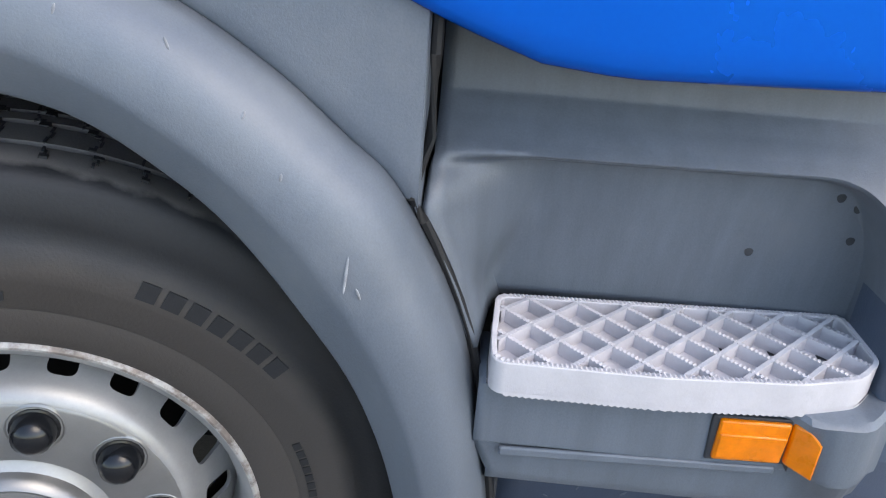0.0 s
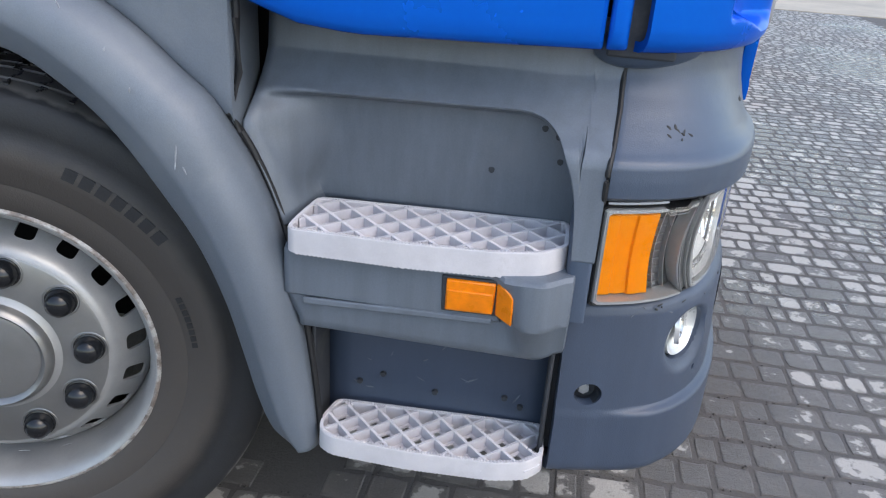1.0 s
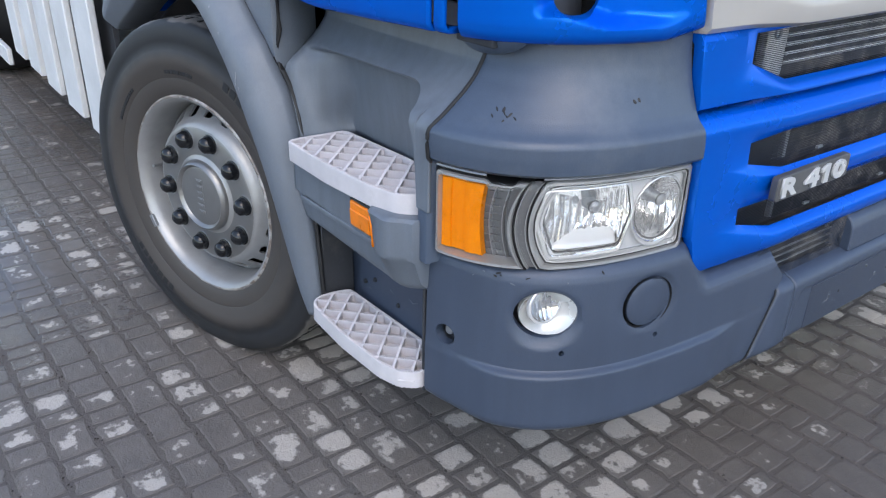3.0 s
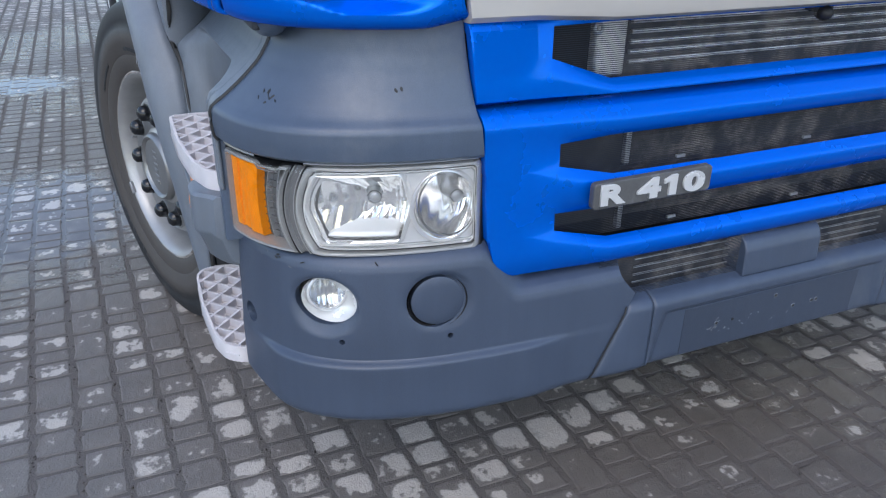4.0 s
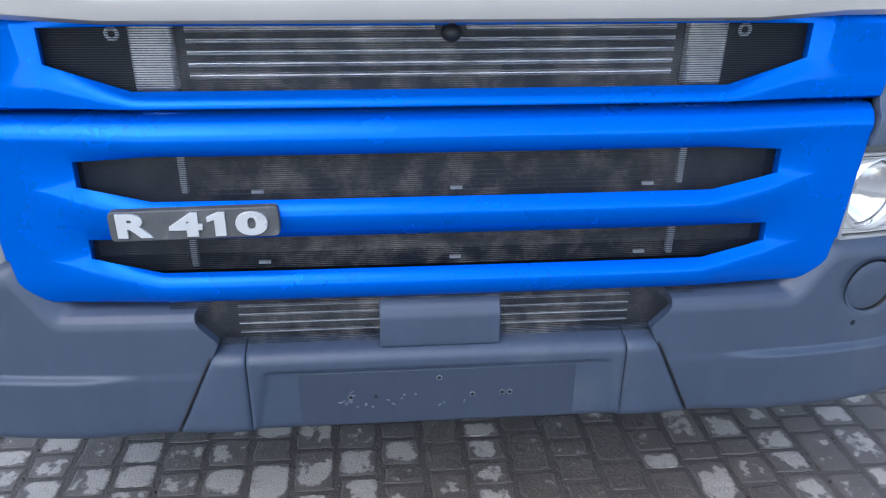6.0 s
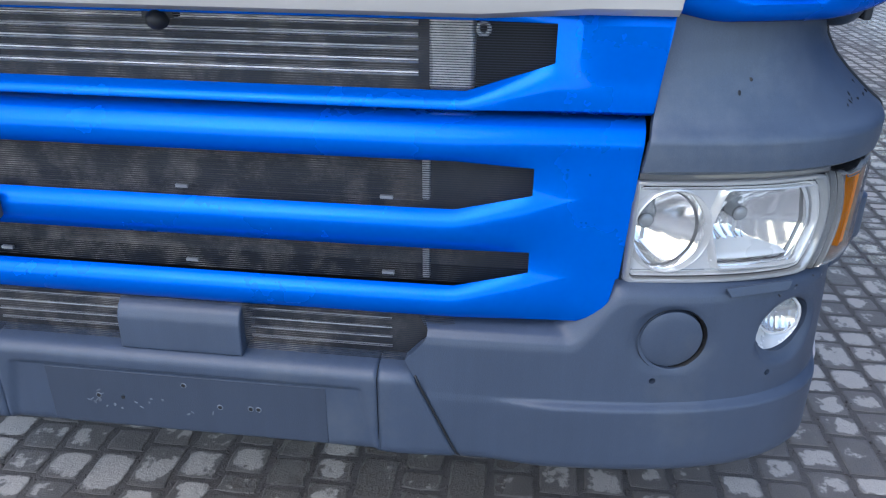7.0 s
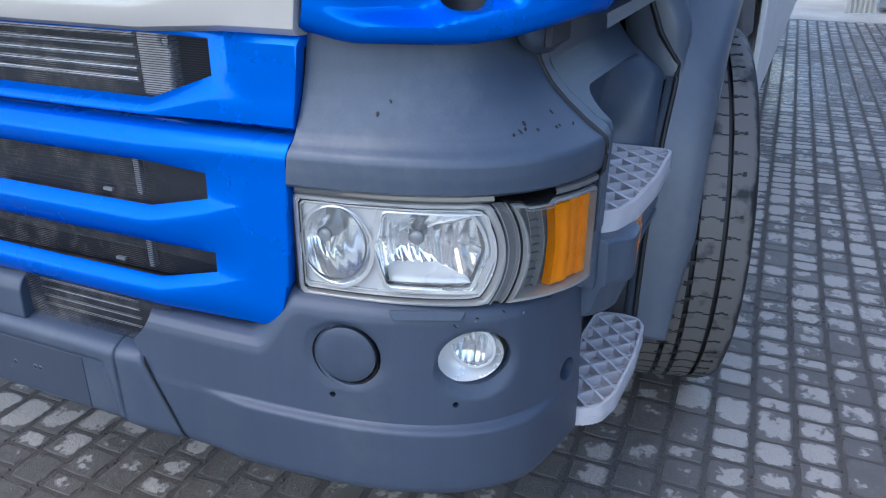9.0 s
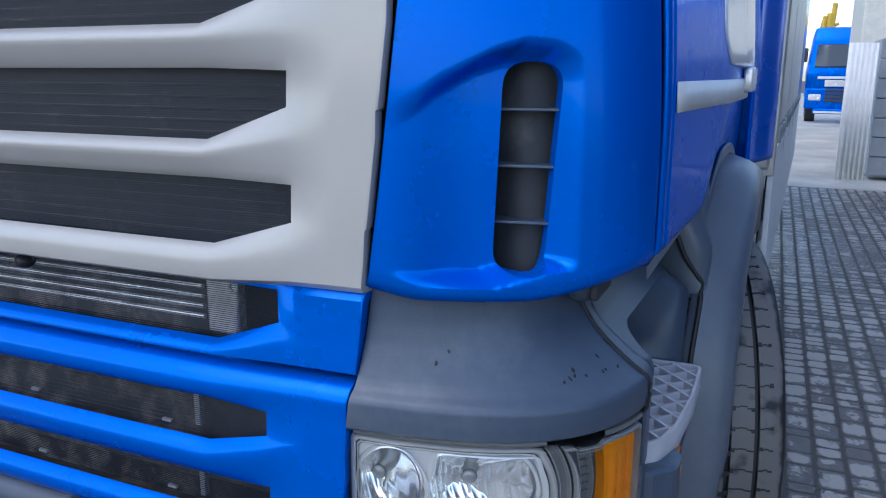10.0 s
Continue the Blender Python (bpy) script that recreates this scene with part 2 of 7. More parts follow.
ALU = surface("aluminium_board", (0.56, 0.56, 0.55), rough=0.38, metal=0.8, var=0.12, scale=5, fine=140, bump=0.06)
STEEL = surface("galvanised_steel", (0.34, 0.35, 0.36), rough=0.45, metal=0.7, var=0.2, scale=20, bump=0.08)
WINDOW = surface("tinted_window", (0.02, 0.025, 0.03), rough=0.04, var=0.02, bump=0.0, coat=0.8, rough_var=0.01)
CREAM = surface("cream_cabin_paint", (0.62, 0.58, 0.50), rough=0.6, var=0.1)
PALE_BEIGE = surface("pale_beige_ground", (0.46, 0.40, 0.32), rough=0.85, var=0.2, scale=0.8, fine=60)
SUNLIT_GROUND = surface("sunlit_ground", (0.50, 0.46, 0.40), rough=0.85, var=0.25, scale=0.9, fine=30)
DARKBLUE = surface("dark_cab_paint", (0.015, 0.045, 0.16), rough=0.35, coat=0.5, var=0.1)
YELLOW = surface("crane_yellow_paint", (0.55, 0.36, 0.03), rough=0.5, var=0.15)
GREYPANEL = surface("grey_sheet_panel", (0.27, 0.29, 0.31), rough=0.5, var=0.12, scale=4)


def tyre_material(name):
    """Black rubber with a brown dust band on the sidewall between bead and shoulder, and a pale dusty tread."""
    m = RUBBER.copy()
    m.name = name
    nt = m.node_tree
    p = next(n for n in nt.nodes if n.type == "BSDF_PRINCIPLED")
    src = p.inputs["Base Color"].links[0].from_socket
    tc = node(nt, "ShaderNodeTexCoord")
    fl = node(nt, "ShaderNodeVectorMath")
    fl.operation = "MULTIPLY"
    fl.inputs[1].default_value = (1, 1, 0)
    nt.links.new(tc.outputs["Object"], fl.inputs[0])
    ln = node(nt, "ShaderNodeVectorMath")
    ln.operation = "LENGTH"
    nt.links.new(fl.outputs[0], ln.inputs[0])
    ns = node(nt, "ShaderNodeTexNoise", Scale=14.0, Detail=5.0)
    nt.links.new(tc.outputs["Object"], ns.inputs["Vector"])
    ad = node(nt, "ShaderNodeMath")
    ad.operation = "MULTIPLY_ADD"
    ad.inputs[1].default_value = 0.03
    nt.links.new(ns.outputs["Fac"], ad.inputs[0])
    nt.links.new(ln.outputs["Value"], ad.inputs[2])
    for lo, hi, colr in ((0.442, 0.412, (0.066, 0.057, 0.050)), (0.5075, 0.5115, (0.165, 0.155, 0.145))):
        mr = node(nt, "ShaderNodeMapRange")
        mr.inputs["From Min"].default_value, mr.inputs["From Max"].default_value = lo, hi
        mr.inputs["To Max"].default_value = 0.75
        nt.links.new(ad.outputs[0], mr.inputs["Value"])
        mx = node(nt, "ShaderNodeMix")
        mx.data_type = "RGBA"
        mx.inputs["B"].default_value = (*colr, 1)
        nt.links.new(mr.outputs[0], mx.inputs["Factor"])
        nt.links.new(src, mx.inputs["A"])
        src = mx.outputs["Result"]
    nt.links.new(src, p.inputs["Base Color"])
    return m


TYRE = tyre_material("dusty_tyre_rubber")

# ---- building helpers ----
X0, POWER = 0.6, 5.4     # the truck's front end follows a rounded plan curve about this point


def skin(alpha, xf, half, s=1, z=0.0, power=POWER):
    """Point of the rounded front end: alpha degrees from straight ahead, xf the foremost x, half the half width."""
    c, q = math.cos(radians(alpha)), math.sin(radians(alpha))
    r = ((abs(c) / (xf - X0)) ** power + (abs(q) / half) ** power) ** (-1 / power)
    return Vector((X0 + r * c, s * r * q, z))


def smooth(e0, e1, v):
    k = min(1.0, max(0.0, (v - e0) / (e1 - e0)))
    return k * k * (3 - 2 * k)


def lerp_table(table, v):
    """Values between the rows (key, a, b, ...) of a table in rising order."""
    if v <= table[0][0]:
        return table[0][1:]
    for p, q in zip(table, table[1:]):
        if v <= q[0]:
            k = (v - p[0]) / (q[0] - p[0])
            return tuple(a + (b - a) * k for a, b in zip(p[1:], q[1:]))
    return table[-1][1:]


def steps(a, b, n):
    return [a + (b - a) * i / n for i in range(n + 1)]


def grid(rows, hole=None):
    """A sheet of quads over equally long rows of points; hole(i, j) leaves a quad out."""
    bm = bmesh.new()
    vs = [[bm.verts.new(p) for p in r] for r in rows]
    for i in range(len(rows) - 1):
        for j in range(len(rows[0]) - 1):
            if not (hole and hole(i, j)):
                try:
                    bm.faces.new((vs[i][j], vs[i][j + 1], vs[i + 1][j + 1], vs[i + 1][j]))
                except ValueError:
                    pass
    bmesh.ops.remove_doubles(bm, verts=bm.verts, dist=1e-5)
    loose = [v for v in bm.verts if not v.link_faces]
    bmesh.ops.delete(bm, geom=loose, context="VERTS")
    return bm


def facing(bm, centre):
    """Turn a sheet so that it faces away from centre."""
    bmesh.ops.recalc_face_normals(bm, faces=bm.faces)
    c = Vector(centre)
    if sum((f.calc_center_median() - c).dot(f.normal) * f.calc_area() for f in bm.faces) < 0:
        bmesh.ops.reverse_faces(bm, faces=bm.faces)
    return bm


def box(bm, x0, x1, y0, y1, z0, z1, m=None):
    r = bmesh.ops.create_cube(bm, size=1)["verts"]
    for v in r:
        v.co = Vector((x0 + (x1 - x0) * (v.co.x + 0.5), y0 + (y1 - y0) * (v.co.y + 0.5), z0 + (z1 - z0) * (v.co.z + 0.5)))
        if m:
            v.co = m @ v.co
    return r


def prism(bm, outline, depth, m=None):
    """An outline in local x, y drawn out along local z from 0 to depth."""
    a = [bm.verts.new((m @ Vector((x, y, 0))) if m else Vector((x, y, 0))) for x, y in outline]
    b = [bm.verts.new((m @ Vector((x, y, depth))) if m else Vector((x, y, depth))) for x, y in outline]
    n = len(a)
    bm.faces.new(a[::-1])
    bm.faces.new(b)
    for i in range(n):
        bm.faces.new((a[i], a[(i + 1) % n], b[(i + 1) % n], b[i]))
    return a + b


def round_outline(points, radius, seg=5):
    """A closed outline with its corners rounded."""
    out = []
    n = len(points)
    for i in range(n):
        p, a, b = Vector(points[i]), Vector(points[i - 1]), Vector(points[(i + 1) % n])
        u, w = (a - p).normalized(), (b - p).normalized()
        d = min(radius, (a - p).length * 0.45, (b - p).length * 0.45)
        for k in range(seg + 1):
            t = k / seg
            out.append(tuple(p + u * d * (1 - t) ** 2 + w * d * t ** 2))
    return out


def revolve(profile, n=64):
    """A ring or disc about local z from (radius, z) points."""
    rows = []
    for r, z in profile:
        rows.append([Vector((r * math.cos(2 * math.pi * k / n), r * math.sin(2 * math.pi * k / n), z)) for k in range(n + 1)])
    return grid(rows)


def tube(bm, a, b, r, n=10):
    a, b = Vector(a), Vector(b)
    q = (b - a).to_track_quat("Z", "Y").to_matrix().to_4x4()
    m = Matrix.Translation((a + b) / 2) @ q
    return bmesh.ops.create_cone(bm, cap_ends=True, segments=n, radius1=r, radius2=r, depth=(b - a).length, matrix=m)["verts"]


def sweep(points, r, n=8):
    """One round cord along a line of points."""
    rows = []
    for i, p in enumerate(points):
        d = (points[min(i + 1, len(points) - 1)] - points[max(i - 1, 0)]).normalized()
        m = Matrix.Translation(p) @ d.to_track_quat("Z", "Y").to_matrix().to_4x4()
        rows.append([m @ Vector((r * math.cos(2 * math.pi * k / n), r * math.sin(2 * math.pi * k / n), 0)) for k in range(n + 1)])
    return grid(rows)


def sphere(bm, m, seg=16, rings=10):
    return bmesh.ops.create_uvsphere(bm, u_segments=seg, v_segments=rings, radius=1.0, matrix=m)["verts"]


def to_mesh(name, bm, material, angle=38):
    me = bpy.data.meshes.new(name)
    bm.to_mesh(me)
    bm.free()
    if material:
        me.materials.append(material)
    me.polygons.foreach_set("use_smooth", [True] * len(me.polygons))
    me.set_sharp_from_angle(angle=radians(angle))
    return me


def part(name, bm, material, parent, label="", thick=0.0, bevel=0.0, angle=38, solid=False):
    """One mesh object under a thing or under a part. thick: wall thickness inwards; bevel: rounded edges."""
    if solid:
        bmesh.ops.recalc_face_normals(bm, faces=bm.faces)
    ob = new(name, to_mesh(name, bm, material, angle))
    ob.parent = parent
    if label:
        ob["label"] = label
    if thick:
        md = ob.modifiers.new("wall", "SOLIDIFY")
        md.thickness, md.offset, md.use_even_offset = thick, -1, False
    if bevel:
        md = ob.modifiers.new("edge", "BEVEL")
        md.width, md.segments, md.limit_method, md.angle_limit, md.harden_normals = bevel, 2, "ANGLE", radians(40), False
    return ob


def bake(ob, angle=38):
    """Make what the modifiers give the object's own mesh."""
    bpy.context.view_layer.update()
    me = bpy.data.meshes.new_from_object(ob.evaluated_get(bpy.context.evaluated_depsgraph_get()))
    ob.modifiers.clear()
    ob.data = me
    me.polygons.foreach_set("use_smooth", [True] * len(me.polygons))
    me.set_sharp_from_angle(angle=radians(angle))
    return ob


def cut(ob, bm, angle=38):
    """Cut the closed shape bm out of ob."""
    bmesh.ops.recalc_face_normals(bm, faces=bm.faces)
    tool = new("cutter", to_mesh("cutter", bm, None))
    md = ob.modifiers.new("cut", "BOOLEAN")
    md.operation, md.object, md.solver = "DIFFERENCE", tool, "EXACT"
    bake(ob, angle)
    bpy.data.objects.remove(tool)
    return ob


def thing(name, label, category, group="", kind=""):
    return tagged(new(name), label, category, group, kind)


def on_skin(alpha, xf, half, z, s):
    """Pose on the front end: local z straight out, local x level along it, local y up."""
    p, q = skin(alpha - 0.4, xf, half, s, z), skin(alpha + 0.4, xf, half, s, z)
    e = ((q - p) * (1 if s > 0 else -1)).normalized()
    out = e.cross(Vector((0, 0, 1)))
    up = Vector((0, 0, 1))
    m = Matrix((e, up, out)).transposed()
    return Matrix.Translation(skin(alpha, xf, half, s, z)) @ m.to_4x4()

# ---- the truck: front axle at x = 0, middle at y = 0, facing +x ----
truck = thing("truck", "blue cab-over truck with grey bumper and silver grille, parked on paving", "truck")
CENTRE = (0.5, 0, 0.8)

# black inner body added to block light in the gaps behind the panels
bm = bmesh.new()
rows = []
for z, xf, hb in ((0.44, 1.16, 0.92), (1.12, 1.16, 0.92), (1.13, 1.20, 1.0), (2.0, 1.18, 1.0)):
    right = [skin(a, xf, hb, -1, z) for a in steps(88, 0, 22)]
    left = [skin(a, xf, hb, 1, z) for a in steps(0, 88, 22)][1:]
    rows.append([Vector((-0.6, -hb, z))] + right + left + [Vector((-0.6, hb, z))])
bm.free()
bm = grid(rows)
part("inner_body", bm, CORE, truck, "black shell added behind the panels to keep light out", thick=0.02)


# ---- bumper ----
def bumper_profile(z, top):
    """Set-back of the bumper skin from its outermost face at height z."""
    low = lerp_table(((0.370, 0.075), (0.3715, 0.040), (0.375, 0.018), (0.381, 0.006), (0.390, 0.001), (0.40, 0.0), (0.50, 0.0), (0.515, 0.002), (0.60, 0.005), (0.70, 0.010), (0.80, 0.012)), z)[0]
    return low + lerp_table(((0.0, 0.085), (0.003, 0.052), (0.009, 0.026), (0.018, 0.011), (0.028, 0.003), (0.040, 0.0)), max(0.0, top - z))[0]


def bumper_top(y):
    return 0.645 + 0.09 * smooth(0.668, 0.757, y)


def joint_y(z):
    """Where the corner piece meets the middle one."""
    if z > 0.572:
        return 0.396 + 0.05 * smooth(0.572, 0.645, z) ** 0.6
    return 0.396 + (0.572 - z) * 0.475


def y_to_alpha(y, xf=1.35, half=1.15):
    lo, hi = 0.0, 85.0
    for _ in range(40):
        mid = (lo + hi) / 2
        if skin(mid, xf, half).y < y:
            lo = mid
        else:
            hi = mid
    return lo


def at_y(y, xf=1.337, half=1.137):
    return y_to_alpha(y, xf, half)


A_FOG, A_CAP, A_TOW, A_HOLE = at_y(1.012), at_y(0.8165), 67.2, (at_y(0.983), at_y(0.788))
for s in (-1, 1):
    rows = []
    low_zs = [0.370, 0.3715, 0.375, 0.381, 0.390, 0.400] + steps(0.412, 0.496, 12) + [0.501, 0.5045, 0.507, 0.5095, 0.512, 0.5145, 0.518, 0.523] + steps(0.530, 0.57, 7)
    up_fs = steps(0, 0.6, 10)[1:] + steps(0.6, 1.0, 16)[1:]
    for k in range(len(low_zs) + len(up_fs)):
        f = 0.0 if k < len(low_zs) else up_fs[k - len(low_zs)]
        z_in = low_zs[k] if f == 0.0 else 0.57 + (0.645 - 0.57) * f
        a_in = y_to_alpha(joint_y(z_in))
        row = []
        for j in range(111):
            # the inner border slants, the outer stands at the step
            u = j / 110
            a = a_in * (1 - u) + 69.6 * u
            p = skin(a, 1.35, 1.15)
            top = bumper_top(p.y)
            z = low_zs[k] if f == 0.0 else 0.57 + (top - 0.57) * f
            back = bumper_profile(z, top)
            # ledge that runs round the lower part and fades out at both ends
            lip = 0.011 * (1 - smooth(0.5045, 0.5145, z)) * smooth(0.53, 0.64, p.y) * (1 - smooth(61.0, 66.5, a))
            # dished border of the fog lamp, deeper below and outside
            q = math.hypot((a - A_FOG - 0.25) * 0.024 / 0.077, (z - 0.622) / 0.064)
            lip -= 0.010 * (1 - smooth(0.74, 1.0, q))
            q = math.hypot((a - A_CAP) * 0.0215, z - 0.630)
            lip -= 0.004 * (1 - smooth(0.054, 0.062, q))
            row.append(skin(a, 1.343 - back + lip, 1.143 - back + lip, s, z))
        rows.append(row)
    corner = part("bumper_corner", facing(grid(rows), CENTRE), BUMPER, truck, "grey moulded plastic bumper corner, scuffed", thick=0.02)
    bake(corner)
    # openings: fog lamp, round blanking cap, towing eye, two small sensor holes
    bm = bmesh.new()
    m = on_skin(A_FOG, 1.343, 1.143, 0.628, s)
    prism(bm, [(0.060 * math.cos(t), 0.049 * math.sin(t)) for t in steps(0, 2 * math.pi, 40)[:-1]], 0.3, m @ Matrix.Translation((0, 0, -0.15)))
    cut(corner, bm)
    bm = bmesh.new()
    m = on_skin(A_CAP, 1.343, 1.143, 0.630, s)
    prism(bm, [(0.0535 * math.cos(t), 0.0535 * math.sin(t)) for t in steps(0, 2 * math.pi, 40)[:-1]], 0.3, m @ Matrix.Translation((0, 0, -0.15)))
    cut(corner, bm)
    bm = bmesh.new()
    m = on_skin(A_TOW, 1.343, 1.143, 0.545, s)
    prism(bm, [(0.024 * math.cos(t), 0.021 * math.sin(t)) for t in steps(0, 2 * math.pi, 24)[:-1]], 0.2, m @ Matrix.Translation((0, 0, -0.1)))
    cut(corner, bm)
    for a, z in zip(A_HOLE, (0.552, 0.556)):
        bm = bmesh.new()
        m = on_skin(a, 1.343, 1.143, z, s)
        prism(bm, [(0.0055 * math.cos(t), 0.0055 * math.sin(t)) for t in steps(0, 2 * math.pi, 14)[:-1]], 0.1, m @ Matrix.Translation((0, 0, -0.05)))
        cut(corner, bm)
    # blanking cap with a rolled edge, sunk a little
    m = on_skin(A_CAP, 1.337, 1.137, 0.630, s)
    bm = revolve(((0, 0.002), (0.03, 0.0015), (0.046, 0.0), (0.0500, -0.002), (0.0512, -0.012)), 40)
    bm.transform(m @ Matrix.Translation((0, 0, -0.003)))
    part("blanking_cap", facing(bm, CENTRE), BUMPER, corner)
    bm = revolve(((0.056, 0.0), (0.0535, -0.006), (0.0535, -0.022), (0.03, -0.024), (0.0, -0.024)), 40)
    bm.transform(m @ Matrix.Translation((0, 0, -0.002)))
    part("cap_seat", bm, BLACK, corner)
    # shallow tab under the head lamp
    if s > 0:
        bm = bmesh.new()
        prism(bm, round_outline(((-0.052, -0.008), (0.052, -0.008), (0.060, 0.008), (-0.060, 0.008)), 0.003), 0.006, on_skin(54.5, 1.334, 1.134, 0.712, s) @ Matrix.Translation((0, 0, -0.003)) @ pose(0, 0, 0, -20, 0, 0))
        part("bumper_tab", bm, BUMPER, corner, bevel=0.0015, solid=True)
    # paint chips and dirt spots along the bumper's upper edge
    rg = random.Random(60 + s)
    for k in range(9):
        a, z = rg.uniform(50, 66), rg.uniform(0.690, 0.716)
        bm = bmesh.new()
        sphere(bm, on_skin(a, 1.3335, 1.1335, z, s) @ pose(0, 0, 0, rg.uniform(-12, 0), 0, rg.uniform(-60, 60)) @ Matrix.Diagonal((rg.uniform(0.002, 0.006), rg.uniform(0.001, 0.002), 0.0009, 1)), 8, 6)
        part("paint_chip", bm, SCUFF if k % 2 else BLACK, corner)
    # towing eye
    m = on_skin(A_TOW, 1.325, 1.125, 0.545, s)
    bm = revolve(((0.024, 0.014), (0.023, -0.03), (0.0, -0.03)), 24)
    bm.transform(m)
    part("tow_socket", bm, DARK, corner)
    bm = bmesh.new()
    bmesh.ops.create_cone(bm, cap_ends=True, segments=6, radius1=0.0105, radius2=0.0105, depth=0.016, matrix=m @ Matrix.Translation((0, 0, -0.008)))
    bmesh.ops.create_cone(bm, cap_ends=True, segments=20, radius1=0.015, radius2=0.014, depth=0.006, matrix=m @ Matrix.Translation((0, 0, -0.018)))
    part("tow_bolt", bm, STEEL, corner, bevel=0.001)

    # ---- fog lamp: pale cup that fills the opening, fluted lens set high and outward in it ----
    m = on_skin(A_FOG, 1.327, 1.127, 0.628, s)
    bm = revolve(((0.0475, -0.022), (0.0475, -0.008), (0.0462, -0.005), (0.0445, -0.008), (0.038, -0.019), (0.024, -0.026), (0.0, -0.028)), 44)
    bm.transform(m @ Matrix.Diagonal((1.22, 1.0, 1.0, 1.0)))
    fog = part("fog_lamp", facing(bm, CENTRE), FOGCUP, truck, "round fog lamp in a pale cup")
    look_in = m @ Matrix.Translation((0.008 * s, 0.013, -0.013)) @ pose(0, 0, 0, -6, -27 * s, 0)
    bm = revolve(((0.0375, -0.006), (0.0375, 0.0015), (0.0360, 0.003), (0.0335, 0.003), (0.0325, 0.0005)), 36)
    bm.transform(look_in)
    part("fog_ring", facing(bm, CENTRE), BEZEL, fog)
    bm = bmesh.new()
    rows = []
    for r in steps(0.001, 0.0325, 12):
        row = []
        for t in steps(0, 2 * math.pi, 72):
            x, y = r * math.cos(t), r * math.sin(t)
            row.append(look_in @ Vector((x, y, 0.0005 - 0.010 * (1 - (r / 0.0325) ** 2) + 0.0016 * abs(math.sin(x * 330)))))
        rows.append(row)
    bm.free()
    part("fog_reflector", facing(grid(rows), CENTRE), FLUTED, fog, "fluted grey reflector")
    bm = revolve(((0.0, 0.0085), (0.014, 0.0075), (0.024, 0.005), (0.0335, 0.001)), 36)
    bm.transform(look_in)
    pane = part("fog_glass", facing(bm, CENTRE), COVER, fog)
    pane.visible_shadow = False

# middle of the bumper with the bare plate area
MIDDLE_ZS = [0.374, 0.3765, 0.380, 0.386, 0.395] + steps(0.405, 0.505, 12) + [0.509, 0.512, 0.515, 0.5185, 0.523] + [0.530, 0.537, 0.542, 0.547, 0.551, 0.554, 0.557, 0.559, 0.560]


def middle_back(z):
    """Set-back of the middle piece at height z."""
    return lerp_table(((0.374, 0.05), (0.3765, 0.026), (0.380, 0.013), (0.386, 0.004), (0.395, 0.0), (0.530, 0.0), (0.537, 0.001), (0.542, 0.004), (0.547, 0.009), (0.551, 0.016), (0.554, 0.024), (0.557, 0.035), (0.560, 0.055)), z)[0]


rows = []
for i in range(len(MIDDLE_ZS)):
    z = MIDDLE_ZS[i]
    row = []
    for y in steps(-0.3440, 0.3440, 98):
        back = middle_back(z)
        plate = (1 - smooth(0.306, 0.318, abs(y) + (0.515 - z) * -0.22)) * (1 - smooth(0.510, 0.518, z))
        row.append(Vector((1.352 - back - 0.007 * plate, y, z)))
    rows.append(row)
mid = part("bumper_middle", facing(grid(rows), CENTRE), BUMPER, truck, "grey bumper middle with a bare number plate area and screw holes", thick=0.02)
# darker unfaded field where a number plate was fixed
bm = bmesh.new()
box(bm, 1.3425, 1.3462, -0.256, 0.254, 0.392, 0.506)
part("plate_field", bm, UNFADED, mid, "darker unfaded field where a plate sat", bevel=0.0008)
for y, z in ((-0.117, 0.452), (0.062, 0.448), (0.118, 0.450), (0.132, 0.450), (-0.163, 0.452), (0.0, 0.488)):
    bm = bmesh.new()
    bmesh.ops.create_cone(bm, cap_ends=True, segments=12, radius1=0.0036, radius2=0.0036, depth=0.004, matrix=pose(1.3452, y, z, 0, 90, 0))
    hole_part = part("screw_hole", bm, BLACK, mid)
    if y != -0.117:
        bm = revolve(((0.0036, 0.0), (0.0046, 0.0012), (0.0058, 0.0)), 14)
        bm.transform(pose(1.3462, y, z, 0, 90, 0))
        part("hole_burr", bm, SCUFF, hole_part)
# pale rub marks round the old screw holes
rg = random.Random(8)
for cy, cz, n in ((-0.163, 0.440, 7), (-0.075, 0.447, 5), (-0.13, 0.430, 3), (0.0, 0.432, 2), (0.06, 0.430, 1)):
    for k in range(n):
        y, z = rg.gauss(cy, 0.014), rg.gauss(cz, 0.006)
        bm = bmesh.new()
        sphere(bm, Matrix.Translation((1.3462, y, z)) @ pose(0, 0, 0, rg.uniform(0, 180), 0, 0) @ Matrix.Diagonal((0.0005, rg.uniform(0.002, 0.007), rg.uniform(0.0012, 0.003), 1)), 10, 6)
        part("rub_mark", bm, SCUFF, mid)
